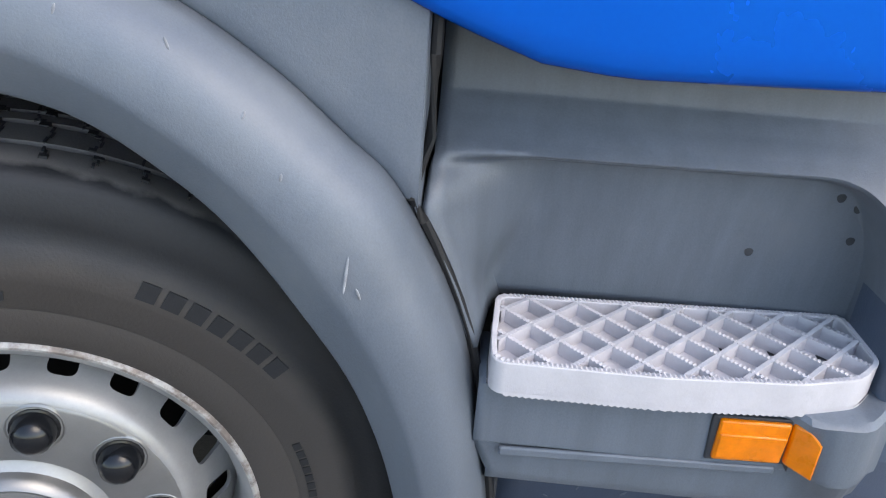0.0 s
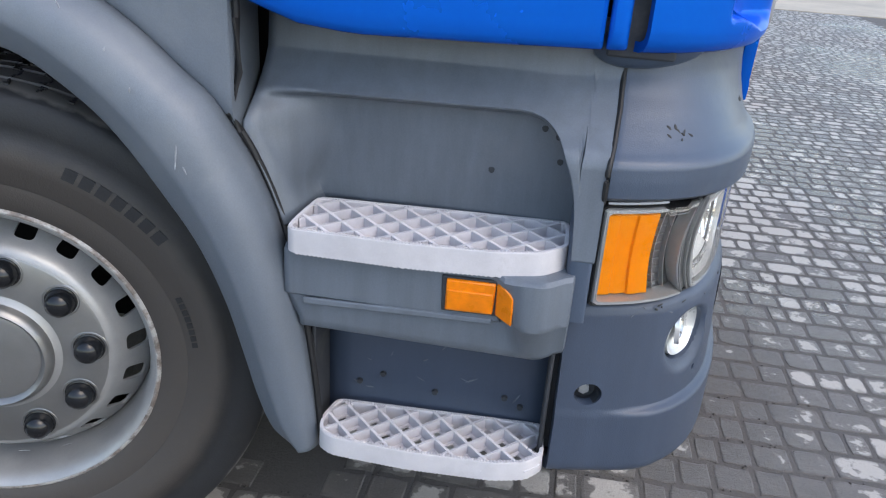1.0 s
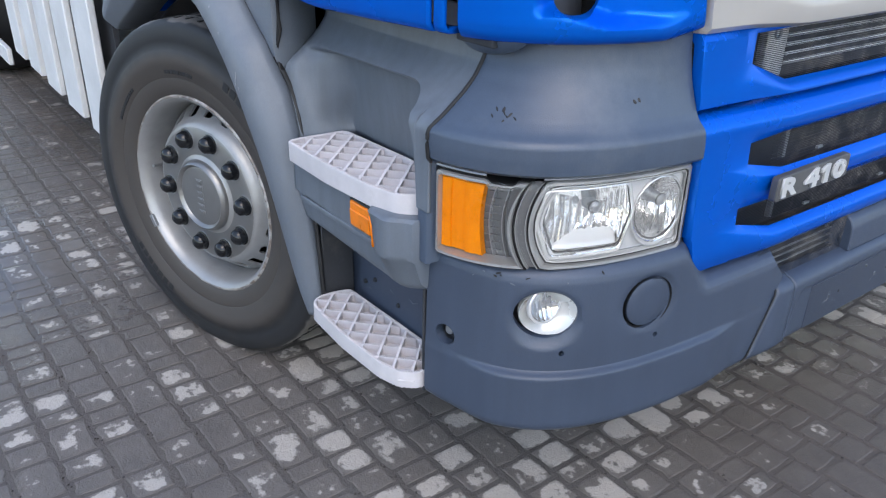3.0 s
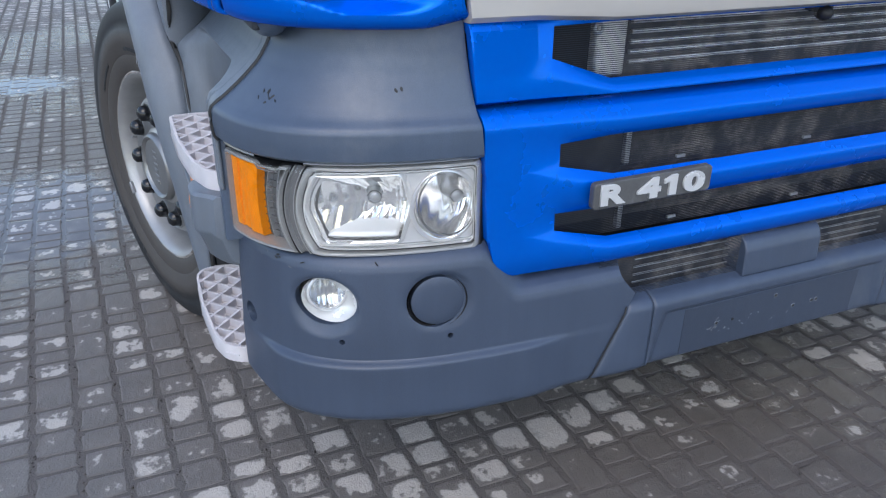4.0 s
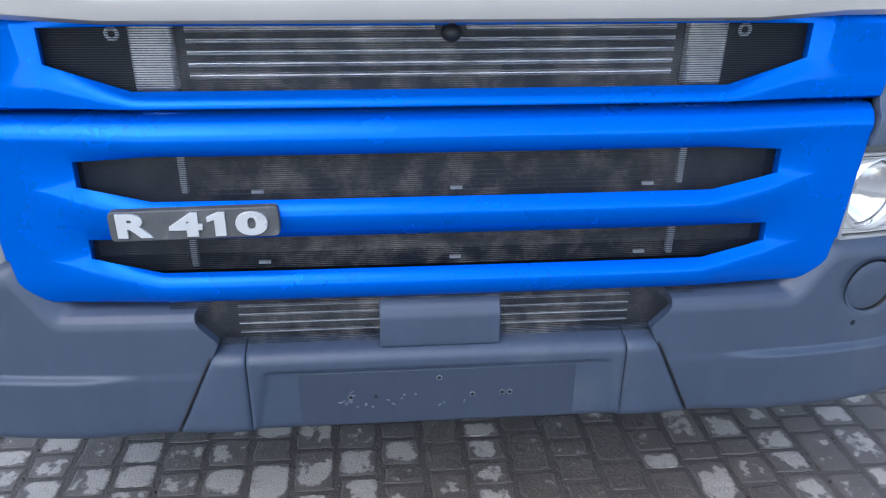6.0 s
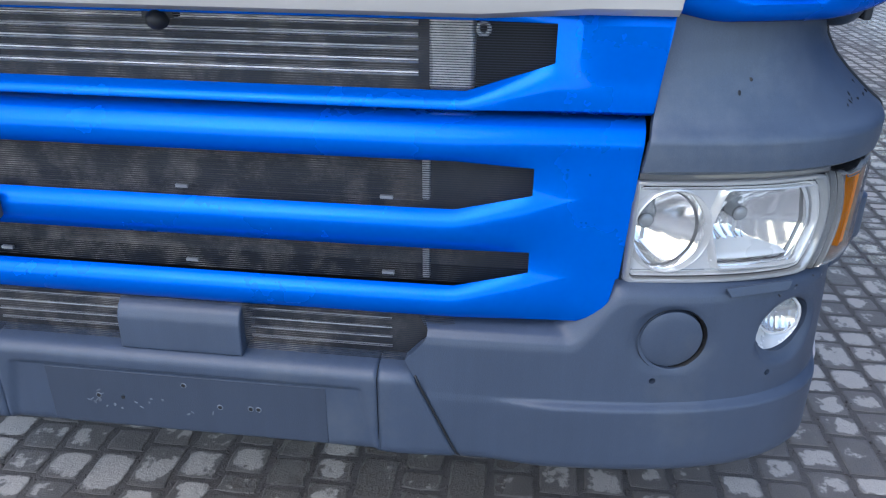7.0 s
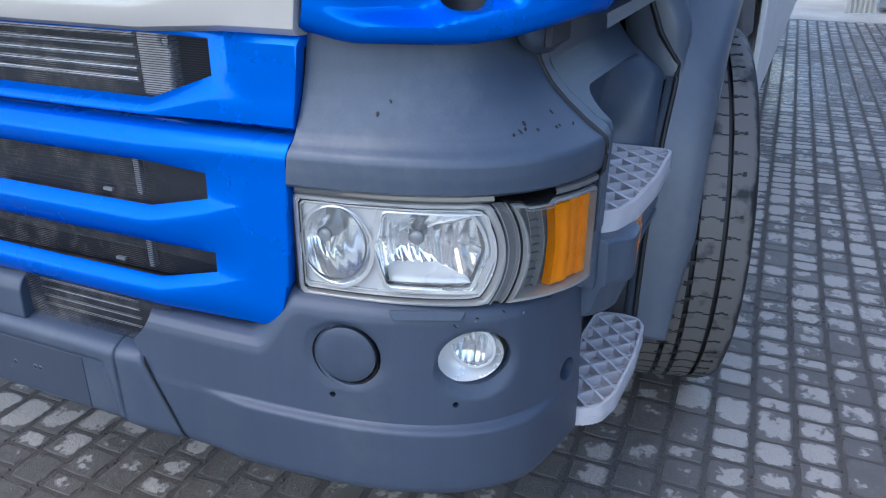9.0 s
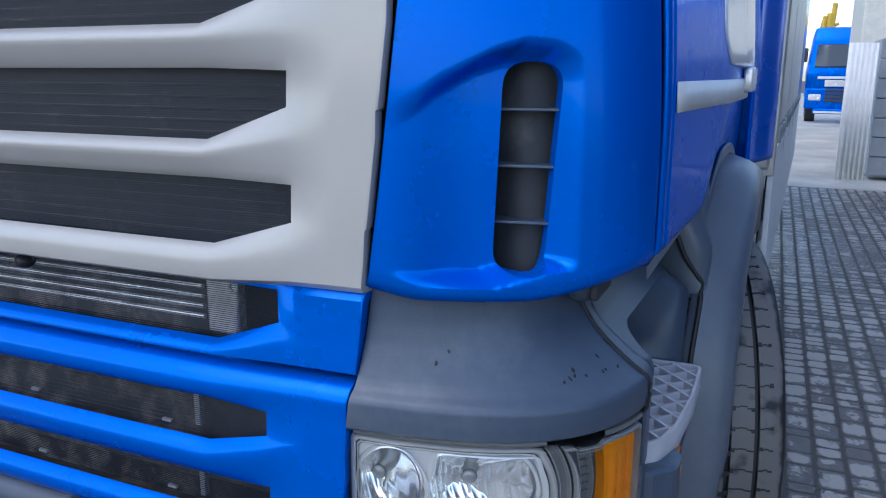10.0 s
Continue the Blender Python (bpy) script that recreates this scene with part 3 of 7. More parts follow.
# wedge pieces between the middle and the corners
for s in (-1, 1):
    rows = []
    for z in MIDDLE_ZS:
        row = []
        for u in steps(0, 1, 12):
            y = 0.3458 * (1 - u) + (joint_y(z) - 0.003) * u
            back = middle_back(z)
            row.append(Vector((1.350 - back - 0.006 * u + 0.003 * math.sin(math.pi * u) - 0.002 * (1 - smooth(0, 0.12, u)) - 0.004 * smooth(0.93, 1.0, u) + 0.002, s * y, z)))
        rows.append(row)
    part("bumper_wedge", facing(grid(rows), CENTRE), BUMPER, truck, thick=0.02)
    # black cords added in the joints for the shade of their gaps
    line = [Vector((1.3445 - middle_back(z), s * (joint_y(z) - 0.0012), z)) for z in steps(0.382, 0.552, 18)]
    part("joint_seam", sweep(line, 0.0019), BLACK, truck)
    line = [Vector((1.3475 - middle_back(z), s * 0.3449, z)) for z in steps(0.382, 0.552, 18)]
    part("joint_seam", sweep(line, 0.0014), BLACK, truck)

# mesh under the grille with the blank block in its middle
bm = grid([[Vector((1.316, y, z)) for y in steps(-0.47, 0.47, 30)] for z in (0.520, 0.60, 0.66)])
part("lower_mesh", facing(bm, CENTRE), MESH, truck, "black mesh below the grille")
for z in (0.564, 0.582, 0.600, 0.618, 0.636):
    bm = bmesh.new()
    tube(bm, (1.285, -0.36, z), (1.285, 0.36, z), 0.0026, 8)
    part("cooler_tube", bm, STEEL, truck)
bm = bmesh.new()
box(bm, 1.255, 1.270, -0.46, 0.46, 0.53, 0.67)
part("lower_cooler", bm, COOLER, truck)
# blank block: upright face, sloping top
bm = bmesh.new()
prism(bm, round_outline(((1.25, 0.553), (1.338, 0.553), (1.3385, 0.560), (1.336, 0.612), (1.328, 0.630), (1.305, 0.648), (1.25, 0.652)), 0.006, 4), 0.217, Matrix.Translation((0, 0.111, 0)) @ pose(0, 0, 0, 90, 0, 0))
part("plate_block", bm, BUMPER, truck, "plain grey block between the mesh panels", bevel=0.004, solid=True)


# ---- grille panels ----
def grille_panel(table, slots, edge, end_y, knee_y, plain, merge, bulge=0.012):
    """A panel across the front. Rows of (z middle, z end, x middle, x end); slots: row indices after which the panel is open
    up to end_y; its slot ends slant between knee_y and end_y; edge(z): half width;
    plain: (x, first row, last row) of the smooth face that the flares beside the slots run out into;
    merge: rows that close up with another row as the flare tapers."""
    ys = steps(0, knee_y, 10) + steps(knee_y, end_y, 4)[1:] + [None] * 26
    half = []
    for i, (zm, ze, xm, xe) in enumerate(table):
        row = []
        for j in range(len(ys)):
            if ys[j] is None:
                k = (j - 14) / 26
                y = end_y + (edge(ze) - end_y) * k
                f, z = 1.0, ze
                x = xe + (xm - xe) * 0.35 * (1 - smooth(0, 0.6, k))
                if plain[1] <= i <= plain[2]:
                    x += (plain[0] - x) * min(1.0, k / 0.5) ** 0.8
                if i in merge:
                    z += (table[merge[i]][1] - ze) * 0.92 * min(1.0, k / 0.48)
            else:
                y = ys[j]
                f = 0.0 if y <= knee_y else (y - knee_y) / (end_y - knee_y)
                z = zm + (ze - zm) * f
                x = xm + (xe - xm) * f * 0.65
            row.append(Vector((x - bulge * (y / 0.75) ** 3, y, z)))
        half.append(row)
    rows = [[Vector((p.x, -p.y, p.z)) for p in r[::-1]] + r[1:] for r in half]
    n = len(half[0])

    def hole(i, j):
        k = abs(j + 0.5 - (n - 1))
        return i in slots and k < 14
    return grid(rows, hole)


low = ((0.978, 0.978, 1.270, 1.270), (0.976, 0.976, 1.300, 1.300), (0.966, 0.966, 1.316, 1.316), (0.951, 0.953, 1.3275, 1.3245), (0.9445, 0.947, 1.3305, 1.326), (0.935, 0.94, 1.3307, 1.3264), (0.925, 0.93, 1.3282, 1.326), (0.912, 0.906, 1.318, 1.320),
       (0.838, 0.864, 1.324, 1.320), (0.8255, 0.850, 1.3360, 1.3250), (0.8180, 0.8415, 1.3410, 1.3275), (0.8085, 0.829, 1.3412, 1.3278), (0.792, 0.80, 1.3368, 1.326), (0.768, 0.770, 1.318, 1.320),
       (0.708, 0.736, 1.324, 1.320), (0.6975, 0.7225, 1.3360, 1.3252), (0.6905, 0.7125, 1.3408, 1.3275), (0.680, 0.696, 1.3415, 1.327), (0.670, 0.683, 1.339, 1.326), (0.662, 0.671, 1.335, 1.324), (0.656, 0.661, 1.330, 1.321), (0.651, 0.653, 1.325, 1.318), (0.648, 0.648, 1.316, 1.310), (0.6465, 0.646, 1.300, 1.296))


def low_edge(z):
    k = min(1.0, max(0.0, (0.735 - z) / 0.089))
    return 0.737 - 0.016 * (0.97 - z) / 0.24 - 0.086 * (1 - math.sqrt(1 - k * k))


lower = part("lower_grille_panel", facing(grille_panel(low, (7, 13), low_edge, 0.583, 0.468, (1.3245, 6, 16), {9: 8, 10: 8, 15: 14, 16: 14}), CENTRE), BLUE, truck, "glossy blue lower grille panel with two mesh slots", thick=0.022, bevel=0.003, angle=34)
up = ((1.132, 1.132, 1.290, 1.300), (1.118, 1.118, 1.290, 1.305), (1.110, 1.110, 1.290, 1.308),
      (1.012, 1.056, 1.296, 1.306), (1.0035, 1.040, 1.3095, 1.310), (0.9975, 1.029, 1.3160, 1.3118), (0.9935, 1.018, 1.3182, 1.3122), (0.989, 0.992, 1.318, 1.312), (0.985, 0.985, 1.300, 1.300))
part("upper_grille_panel", facing(grille_panel(up, (2,), lambda z: 0.744 + (z - 0.985) * 0.12, 0.603, 0.478, (1.3105, 2, 5), {}), CENTRE), BLUE, truck, "glossy blue upper grille panel", thick=0.022, bevel=0.003, angle=34)
white = ((1.116, 1.122, 1.285, 1.285), (1.117, 1.124, 1.315, 1.312), (1.125, 1.134, 1.332, 1.322), (1.150, 1.17, 1.338, 1.324), (1.168, 1.20, 1.334, 1.322), (1.181, 1.224, 1.318, 1.318),
         (1.284, 1.281, 1.310, 1.316), (1.300, 1.300, 1.322, 1.324), (1.316, 1.337, 1.3335, 1.3235), (1.3225, 1.345, 1.3362, 1.3242), (1.328, 1.355, 1.3362, 1.3235), (1.333, 1.365, 1.334, 1.322), (1.345, 1.396, 1.318, 1.318),
         (1.452, 1.448, 1.310, 1.316), (1.468, 1.468, 1.322, 1.324), (1.487, 1.491, 1.3335, 1.3235), (1.494, 1.50, 1.3362, 1.3242), (1.500, 1.512, 1.3362, 1.3235), (1.505, 1.528, 1.334, 1.322), (1.517, 1.56, 1.318, 1.318),
         (1.622, 1.615, 1.310, 1.316), (1.66, 1.66, 1.325, 1.322), (1.74, 1.74, 1.32, 1.315), (1.76, 1.76, 1.29, 1.28))
part("front_panel", facing(grille_panel(white, (5, 12, 19), lambda z: 0.762 + (z - 1.126) * 0.125, 0.645, 0.50, (1.3225, 3, 21), {4: 5, 11: 12, 18: 19}), CENTRE), SILVER, truck, "silver-grey front panel with mesh slots", thick=0.022, bevel=0.003, angle=42)

# mesh behind the slots, one sheet to each
for z0, z1, x in ((0.70, 0.92, 1.300), (1.0, 1.125, 1.284), (1.17, 1.30, 1.296), (1.335, 1.46, 1.296), (1.505, 1.63, 1.296)):
    bm = grid([[Vector((x - 0.01 * (y / 0.7) ** 2, y, z)) for y in steps(-0.69, 0.69, 24)] for z in steps(z0, z1, 3)])
    part("grille_mesh", facing(bm, CENTRE), MESH if z1 < 1.15 else CLEAN_MESH, truck, "fine black grille mesh")
# radiator bars behind the upper slot
for k in range(6):
    bm = bmesh.new()
    tube(bm, (1.235, -0.40, 1.022 + 0.0185 * k), (1.235, 0.40, 1.022 + 0.0185 * k), 0.0046, 8)
    part("radiator_bar", bm, FIN, truck)
for s in (-1, 1):
    bm = bmesh.new()
    box(bm, 1.225, 1.250, s * 0.452 - 0.034, s * 0.452 + 0.034, 1.0, 1.125)
    part("radiator_tank", bm, FIN, truck, "dusty radiator end tank behind the mesh", bevel=0.006)
bm = bmesh.new()
box(bm, 1.205, 1.222, -0.42, 0.42, 0.99, 1.125)
part("radiator", bm, COOLER, truck, "dusty radiator behind the mesh")
bm = bmesh.new()
box(bm, 1.215, 1.232, -0.60, 0.60, 0.70, 0.93)
part("charge_cooler", bm, COOLER, truck, "dusty cooler behind the mesh")
# thin cooler tubes behind the two lower slots
for k in range(23):
    bm = bmesh.new()
    z = 0.720 + 0.0088 * k
    tube(bm, (1.262, -0.41, z), (1.262, 0.41, z), 0.0011, 6)
    part("cooler_tube", bm, COOLER, truck)
bm = bmesh.new()
box(bm, 1.215, 1.232, -0.60, 0.60, 1.16, 1.64)
part("condenser", bm, DARK, truck)
for k in range(24):
    if k % 8 > 5:
        continue
    bm = bmesh.new()
    z = 1.185 + 0.0185 * k
    tube(bm, (1.258, -0.60, z), (1.258, 0.60, z), 0.0024, 6)
    part("condenser_tube", bm, COOLER, truck)
for y in (-0.42, 0.42):
    for z in (0.74, 0.875):
        bm = bmesh.new()
        box(bm, 1.283, 1.295, y - 0.006, y + 0.006, z - 0.035, z + 0.035)
        part("mesh_strut", bm, STEEL, lower, bevel=0.002)
# mesh clips
for y in (-0.30, 0.03, 0.36):
    for z, x in ((0.846, 1.303), (0.716, 1.303)):
        bm = bmesh.new()
        box(bm, x - 0.002, x + 0.004, y - 0.010, y + 0.010, z - 0.003, z + 0.002)
        part("mesh_clip", bm, STEEL, lower)
# knob and towing rings in the upper slot
bm = bmesh.new()
sphere(bm, Matrix.Translation((1.285, 0.02, 1.098)) @ Matrix.Diagonal((0.02, 0.017, 0.015, 1)))
box(bm, 1.26, 1.285, -0.004, 0.044, 1.100, 1.112)
part("bonnet_catch", bm, BLACK, truck)
for y in (-0.50, 0.50):
    rows = [[Matrix.Translation((1.275, y, 1.097)) @ Vector((0.003 * math.cos(v), (0.0085 + 0.0032 * math.sin(v)) * math.cos(u), (0.0085 + 0.0032 * math.sin(v)) * math.sin(u))) for v in steps(0, 2 * math.pi, 8)] for u in steps(0, 2 * math.pi, 20)]
    part("ring_bolt", grid(rows), STEEL, truck)

# ---- model badge ----
bm = bmesh.new()
prism(bm, round_outline(((0, 0), (0.268, 0.004), (0.268, 0.056), (0.0, 0.052)), 0.010), 0.016, Matrix.Translation((1.341, -0.530, 0.784)) @ pose(0, 0, 0, 90, 0, 90))
badge = part("badge_plate", bm, BADGE, truck, "grey model badge with raised silver letters", bevel=0.002)
def letter(char, x0, width, parent):
    """One raised letter of the badge, x0 along the plate."""
    fc = bpy.data.curves.new("letter", "FONT")
    fc.body, fc.size, fc.extrude, fc.bevel_depth, fc.offset = char, 0.056, 0.0022, 0.0006, 0.0023
    txt = new("text_source", fc)
    bpy.context.view_layer.update()
    tm = bpy.data.meshes.new_from_object(txt.evaluated_get(bpy.context.evaluated_depsgraph_get()))
    bpy.data.objects.remove(txt)
    xs = [v.co.x for v in tm.vertices]
    ys = [v.co.y for v in tm.vertices]
    k = width / (max(xs) - min(xs))
    tm.transform(Matrix.Translation((1.3588, -0.530 + x0, 0.7925)) @ pose(0, 0, 0, 90, 0, 90) @ Matrix.Diagonal((k, 0.041 / (max(ys) - min(ys)), 1, 1)) @ Matrix.Translation((-min(xs), -min(ys), 0)))
    tm.materials.append(LETTER)
    ob = new("badge_letter", tm)
    ob.parent = parent
    ob["label"] = "raised silver letter " + char
    return ob


for char, x0, width in (("R", 0.013, 0.056), ("4", 0.094, 0.053), ("0", 0.199, 0.051)):
    letter(char, x0, width, badge)

bm = bmesh.new()
prism(bm, ((0.166, 0.0), (0.1835, 0.0), (0.1835, 0.041), (0.172, 0.041), (0.1545, 0.0335), (0.1545, 0.0245), (0.166, 0.0285)), 0.0056, Matrix.Translation((1.356, -0.530, 0.7925)) @ pose(0, 0, 0, 90, 0, 90))
part("badge_letter", bm, LETTER, badge, "raised silver letter 1", bevel=0.0006)

# ---- corner cowl above the head lamp, blue corner deflector, head lamps ----
cowl = ((0.894, 1.309, 1.128), (0.896, 1.326, 1.155), (0.903, 1.332, 1.162), (0.93, 1.3335, 1.1645), (0.954, 1.333, 1.164), (0.961, 1.3305, 1.161), (0.966, 1.326, 1.156), (0.971, 1.3205, 1.149),
        (0.977, 1.316, 1.142), (0.987, 1.3115, 1.130), (1.01, 1.306, 1.104), (1.04, 1.301, 1.075), (1.07, 1.299, 1.056), (1.1, 1.298, 1.049), (1.13, 1.298, 1.047))


def cowl_end(z, xf, hb):
    """Rear border of the cowl, a hair ahead of the step panel's."""
    goal = lerp_table(((0.955, 1.0495), (0.98, 1.0535), (1.02, 1.0570), (1.15, 1.0570)), z)[0]
    lo, hi = 50.0, 80.0
    for _ in range(40):
        mid = (lo + hi) / 2
        lo, hi = (mid, hi) if skin(mid, xf, hb).x > goal else (lo, mid)
    return lo


for s in (-1, 1):
    rows = []
    raised = 0.005 if s < 0 else 0.010
    for z in [r[0] for r in cowl[:3]] + steps(0.908, 0.950, 6) + steps(0.954, 0.990, 14) + steps(0.998, 1.13, 18):
        xf, hb = lerp_table(cowl, z)
        a0 = y_to_alpha(0.746 + (z - 0.985) * 0.11, xf, hb)
        lift = raised * (1 - smooth(0.894, 0.945, z))
        rows.append([skin(a, xf, hb, s, z + lift) for a in steps(a0, cowl_end(z, xf, hb), 44)])
    part("corner_cowl", facing(grid(rows), CENTRE), GREY, truck, "grey moulded corner cowl above the head lamp, lightly scratched", thick=0.018, bevel=0.002)

    # black cord added along the cowl's rear edge for the seam's shade
    edge_line = []
    for z in steps(0.898, 1.125, 26):
        xf, hb = lerp_table(cowl, z)
        edge_line.append(skin(cowl_end(z, xf, hb) + 0.20, xf - 0.0005, hb - 0.0005, s, z))
    part("cowl_seam", sweep(edge_line, 0.0042), BLACK, truck)

    # deflector with a scoop that runs into a slatted vent
    rows = []
    for z in [1.112, 1.114, 1.120, 1.130] + steps(1.136, 1.24, 26) + steps(1.25, 1.37, 10)[:-1] + steps(1.37, 1.50, 52) + steps(1.51, 1.80, 14):
        row = []
        roll = lerp_table(((1.112, 0.045), (1.114, 0.022), (1.120, 0.010), (1.130, 0.003), (1.145, 0.0)), z)[0]
        a_in = y_to_alpha(0.770 + (z - 1.126) * 0.125, 1.318, 1.136)
        for k in range(111):
            a = a_in + ((68.0 if s > 0 else 66.9) - a_in) * k / 110
            rise = 0.014 * (1 - smooth(a_in, a_in + 4, a)) - 0.002 * smooth(57, 66, a) + (0.034 * smooth(57.5, 67, a) if s > 0 else 0.0)
            zz = z + rise * (1 - smooth(1.112, 1.3, z))
            top = lerp_table(((49.0, 1.395), (51.1, 1.419), (52.3, 1.438), (55.5, 1.474), (57.3, 1.486), (59.2, 1.482), (61.0, 1.46)), a)[0]
            floor_z = 1.139 + 0.020 * smooth(55.0, 59.0, a)
            scoop = smooth(48.6, 55.6, a) * smooth(floor_z, floor_z + 0.020, z) * (1 - smooth(top - 0.034, top + 0.008, z)) * (1 - smooth(59.7, 60.8, a))
            wide = 0.030 * smooth(57, 66, a) if s > 0 else 0.0
            row.append(skin(a, 1.318 - roll - 0.042 * scoop, 1.136 + wide - roll - 0.042 * scoop - 0.03 * smooth(1.3, 1.8, z), s, zz))
        rows.append(row)
    defl = part("corner_deflector", facing(grid(rows), CENTRE), BLUE, truck, "glossy blue corner deflector with a slatted air vent", thick=0.015)
    bake(defl)
    m = on_skin(58.5, 1.29, 1.10, 1.309, s)
    bm = bmesh.new()
    lean = 0.007 * s
    prism(bm, round_outline(((-0.038 - lean, -0.152), (0.038 - lean, -0.152), (0.041 + lean, 0.152), (-0.039 + lean, 0.152)), 0.036, 8), 0.3, m @ Matrix.Translation((0, 0, -0.12)))
    cut(defl, bm)
    tilt = m @ Matrix.Translation((0, 0, -0.014)) @ pose(0, 0, 0, 0, -25 * s, 0)
    rows = [[tilt @ Vector((x, y, -0.050 + 0.02 * math.cos(x * 30))) for x in steps(-0.06, 0.06, 8)] for y in steps(-0.18, 0.18, 6)]
    part("vent_duct", grid(rows), DARK, defl, thick=0.0)
    for y in (-0.081, 0.003, 0.085):
        bm = bmesh.new()
        q = tilt @ Matrix.Translation((0.012 * s * y / 0.15, y, 0))
        box(bm, -0.046, 0.046, -0.0022, 0.0022, -0.05, -0.002, q)
        part("vent_slat", bm, GREY, defl, bevel=0.001)

    # ---- head lamp: places on it are (degrees round the front, height, depth below the cover) ----
    HX, HB, DEG = 1.314, 1.157, 0.024

    def at(a, z, d):
        return skin(a, HX - d, HB - d + (0.010 * smooth(57, 67, a) if s > 0 else 0.0), s, z)

    def main_loop(inset):
        """Closed outline of the main unit with its bowed outer end."""
        z0, z1, a0 = 0.721 + inset, 0.890 - inset, 46.4 + inset / DEG
        pts = [(a0 + 0.25, z0), (a0, z0 + 0.006)] + [(a0, z) for z in steps(z0 + 0.02, z1 - 0.02, 4)] + [(a0, z1 - 0.006), (a0 + 0.25, z1)]
        pts += [(a, z1) for a in steps(a0 + 0.6, 58.2 - inset / DEG, 30)]
        pts += [(58.75 + 1.25 * math.sin(math.pi * u) ** 0.8 - inset / DEG, z1 + (z0 - z1) * u) for u in steps(0.02, 0.98, 24)]
        pts += [(a, z0) for a in steps(58.2 - inset / DEG, a0 + 0.6, 30)]
        return pts + pts[:1]

    def side_loop(inset):
        """Closed outline of the indicator unit; its inner end bows with the main unit."""
        z0, z1, a1 = 0.722 + inset, 0.886 - inset, 68.25 - inset / DEG
        pts = [(60.2 + 1.15 * math.sin(math.pi * u) ** 0.8 + inset / DEG, z0 + (z1 - z0) * u) for u in steps(0.0, 1.0, 24)]
        pts += [(a, z1 - 0.008 * smooth(61.0, 61.4, a) * (1 - smooth(63.2, 63.6, a)) * (1 if inset < 0.006 else 0)) for a in steps(60.8 + inset / DEG, a1 - 0.3, 24)]
        pts += [(a1, z1 - 0.004)] + [(a1, z) for z in steps(z1 - 0.02, z0 + 0.02, 4)] + [(a1, z0 + 0.004)]
        pts += [(a, z0) for a in steps(a1 - 0.3, 60.8 + inset / DEG, 24)]
        return pts + pts[:1]

    def band(loop, profile):
        return grid([[at(a, z, d) for a, z in loop(i)] for i, d in profile])

    def ringed(centre, outline, profile):
        """Rings round an opening: (growth about its centre, depth)."""
        ca, cz = centre
        return grid([[at(ca + (a - ca) * k, cz + (z - cz) * k, d) for a, z in outline + outline[:1]] for k, d in profile])

    def resample(pts, n):
        total = [0.0]
        for p, q in zip(pts, pts[1:] + pts[:1]):
            total.append(total[-1] + (Vector(q) - Vector(p)).length)
        out = []
        j = 0
        for i in range(n):
            v = total[-1] * i / n
            while total[j + 1] < v:
                j += 1
            k = (v - total[j]) / max(1e-9, total[j + 1] - total[j])
            p, q = Vector(pts[j]), Vector(pts[(j + 1) % len(pts)])
            out.append(tuple(p + (q - p) * k))
        return out

    lamp = part("head_lamp", band(main_loop, ((0, 0.06), (0, 0.006), (0.0015, 0.0035), (0.005, 0.003), (0.0075, 0.005), (0.008, 0.012))), CLEARGREY, truck, "clear head lamp with two reflectors and amber indicator")
    part("frame_groove", band(main_loop, ((0.0078, 0.010), (0.0085, 0.0135), (0.0105, 0.0135), (0.011, 0.010))), BAY, lamp)
    part("inner_frame", band(main_loop, ((0.011, 0.014), (0.0112, 0.009), (0.0132, 0.009), (0.0145, 0.0165), (0.022, 0.018))), BEZEL, lamp, "bright inner frame")
    part("face_line", band(main_loop, ((0.0165, 0.017), (0.0166, 0.0148), (0.0178, 0.0148), (0.0179, 0.017))), LAMPGREY, lamp)
    # face of the main unit with its two openings
    MAIN_C, HIGH_C = (55.45, 0.806), (49.3, 0.806)
    main_pts = [(a / DEG, z) for a, z in round_outline([(a * DEG, z) for a, z in ((51.80, 0.812), (52.65, 0.743), (58.35, 0.741), (59.4, 0.806), (58.75, 0.868), (52.45, 0.871))], 0.009, 5)]
    main_pts = [(a / DEG, z) for a, z in resample([(a * DEG, z) for a, z in main_pts], 110)]
    high_pts = [(49.3 + 2.40 * math.cos(t), 0.806 + 0.0660 * math.sin(t)) for t in steps(0, 2 * math.pi, 90)[:-1]]
    bez = part("lamp_face", facing(grid([[at(a, z, 0.017) for a in steps(46.6, 59.5, 60)] for z in steps(0.732, 0.880, 16)]), CENTRE), BEZEL, lamp, "bright silver lamp face", thick=0.004)
    bake(bez)
    for c, pts in ((MAIN_C, main_pts), (HIGH_C, high_pts)):
        bm = bmesh.new()
        a_ring = [bm.verts.new(at(a, z, 0.0)) for a, z in pts]
        b_ring = [bm.verts.new(at(a, z, 0.05)) for a, z in pts]
        n = len(pts)
        for i in range(n):
            bm.faces.new((a_ring[i], a_ring[(i + 1) % n], b_ring[(i + 1) % n], b_ring[i]))
        bm.faces.new(a_ring[::-1])
        bm.faces.new(b_ring)
        cut(bez, bm)
        part("reflector_ring", ringed(c, pts, ((1.0, 0.024), (1.0, 0.011), (1.02, 0.009), (1.05, 0.010), (1.065, 0.018))), BEZEL, lamp)
        part("reflector_edge", ringed(c, pts, ((0.93, 0.026), (0.975, 0.0175), (1.0, 0.0165))), CHROME, lamp)
        # dark ring drawn for the shadow inside the reflector's edge
        part("shadow_line", ringed(c, pts, ((0.928, 0.027), (0.932, 0.0225), (0.942, 0.0215), (0.946, 0.026))), BAY, lamp)

    def bowl(c, pts, depth, flute, spokes):
        rows = []
        rg = random.Random(int(c[0] * 10))
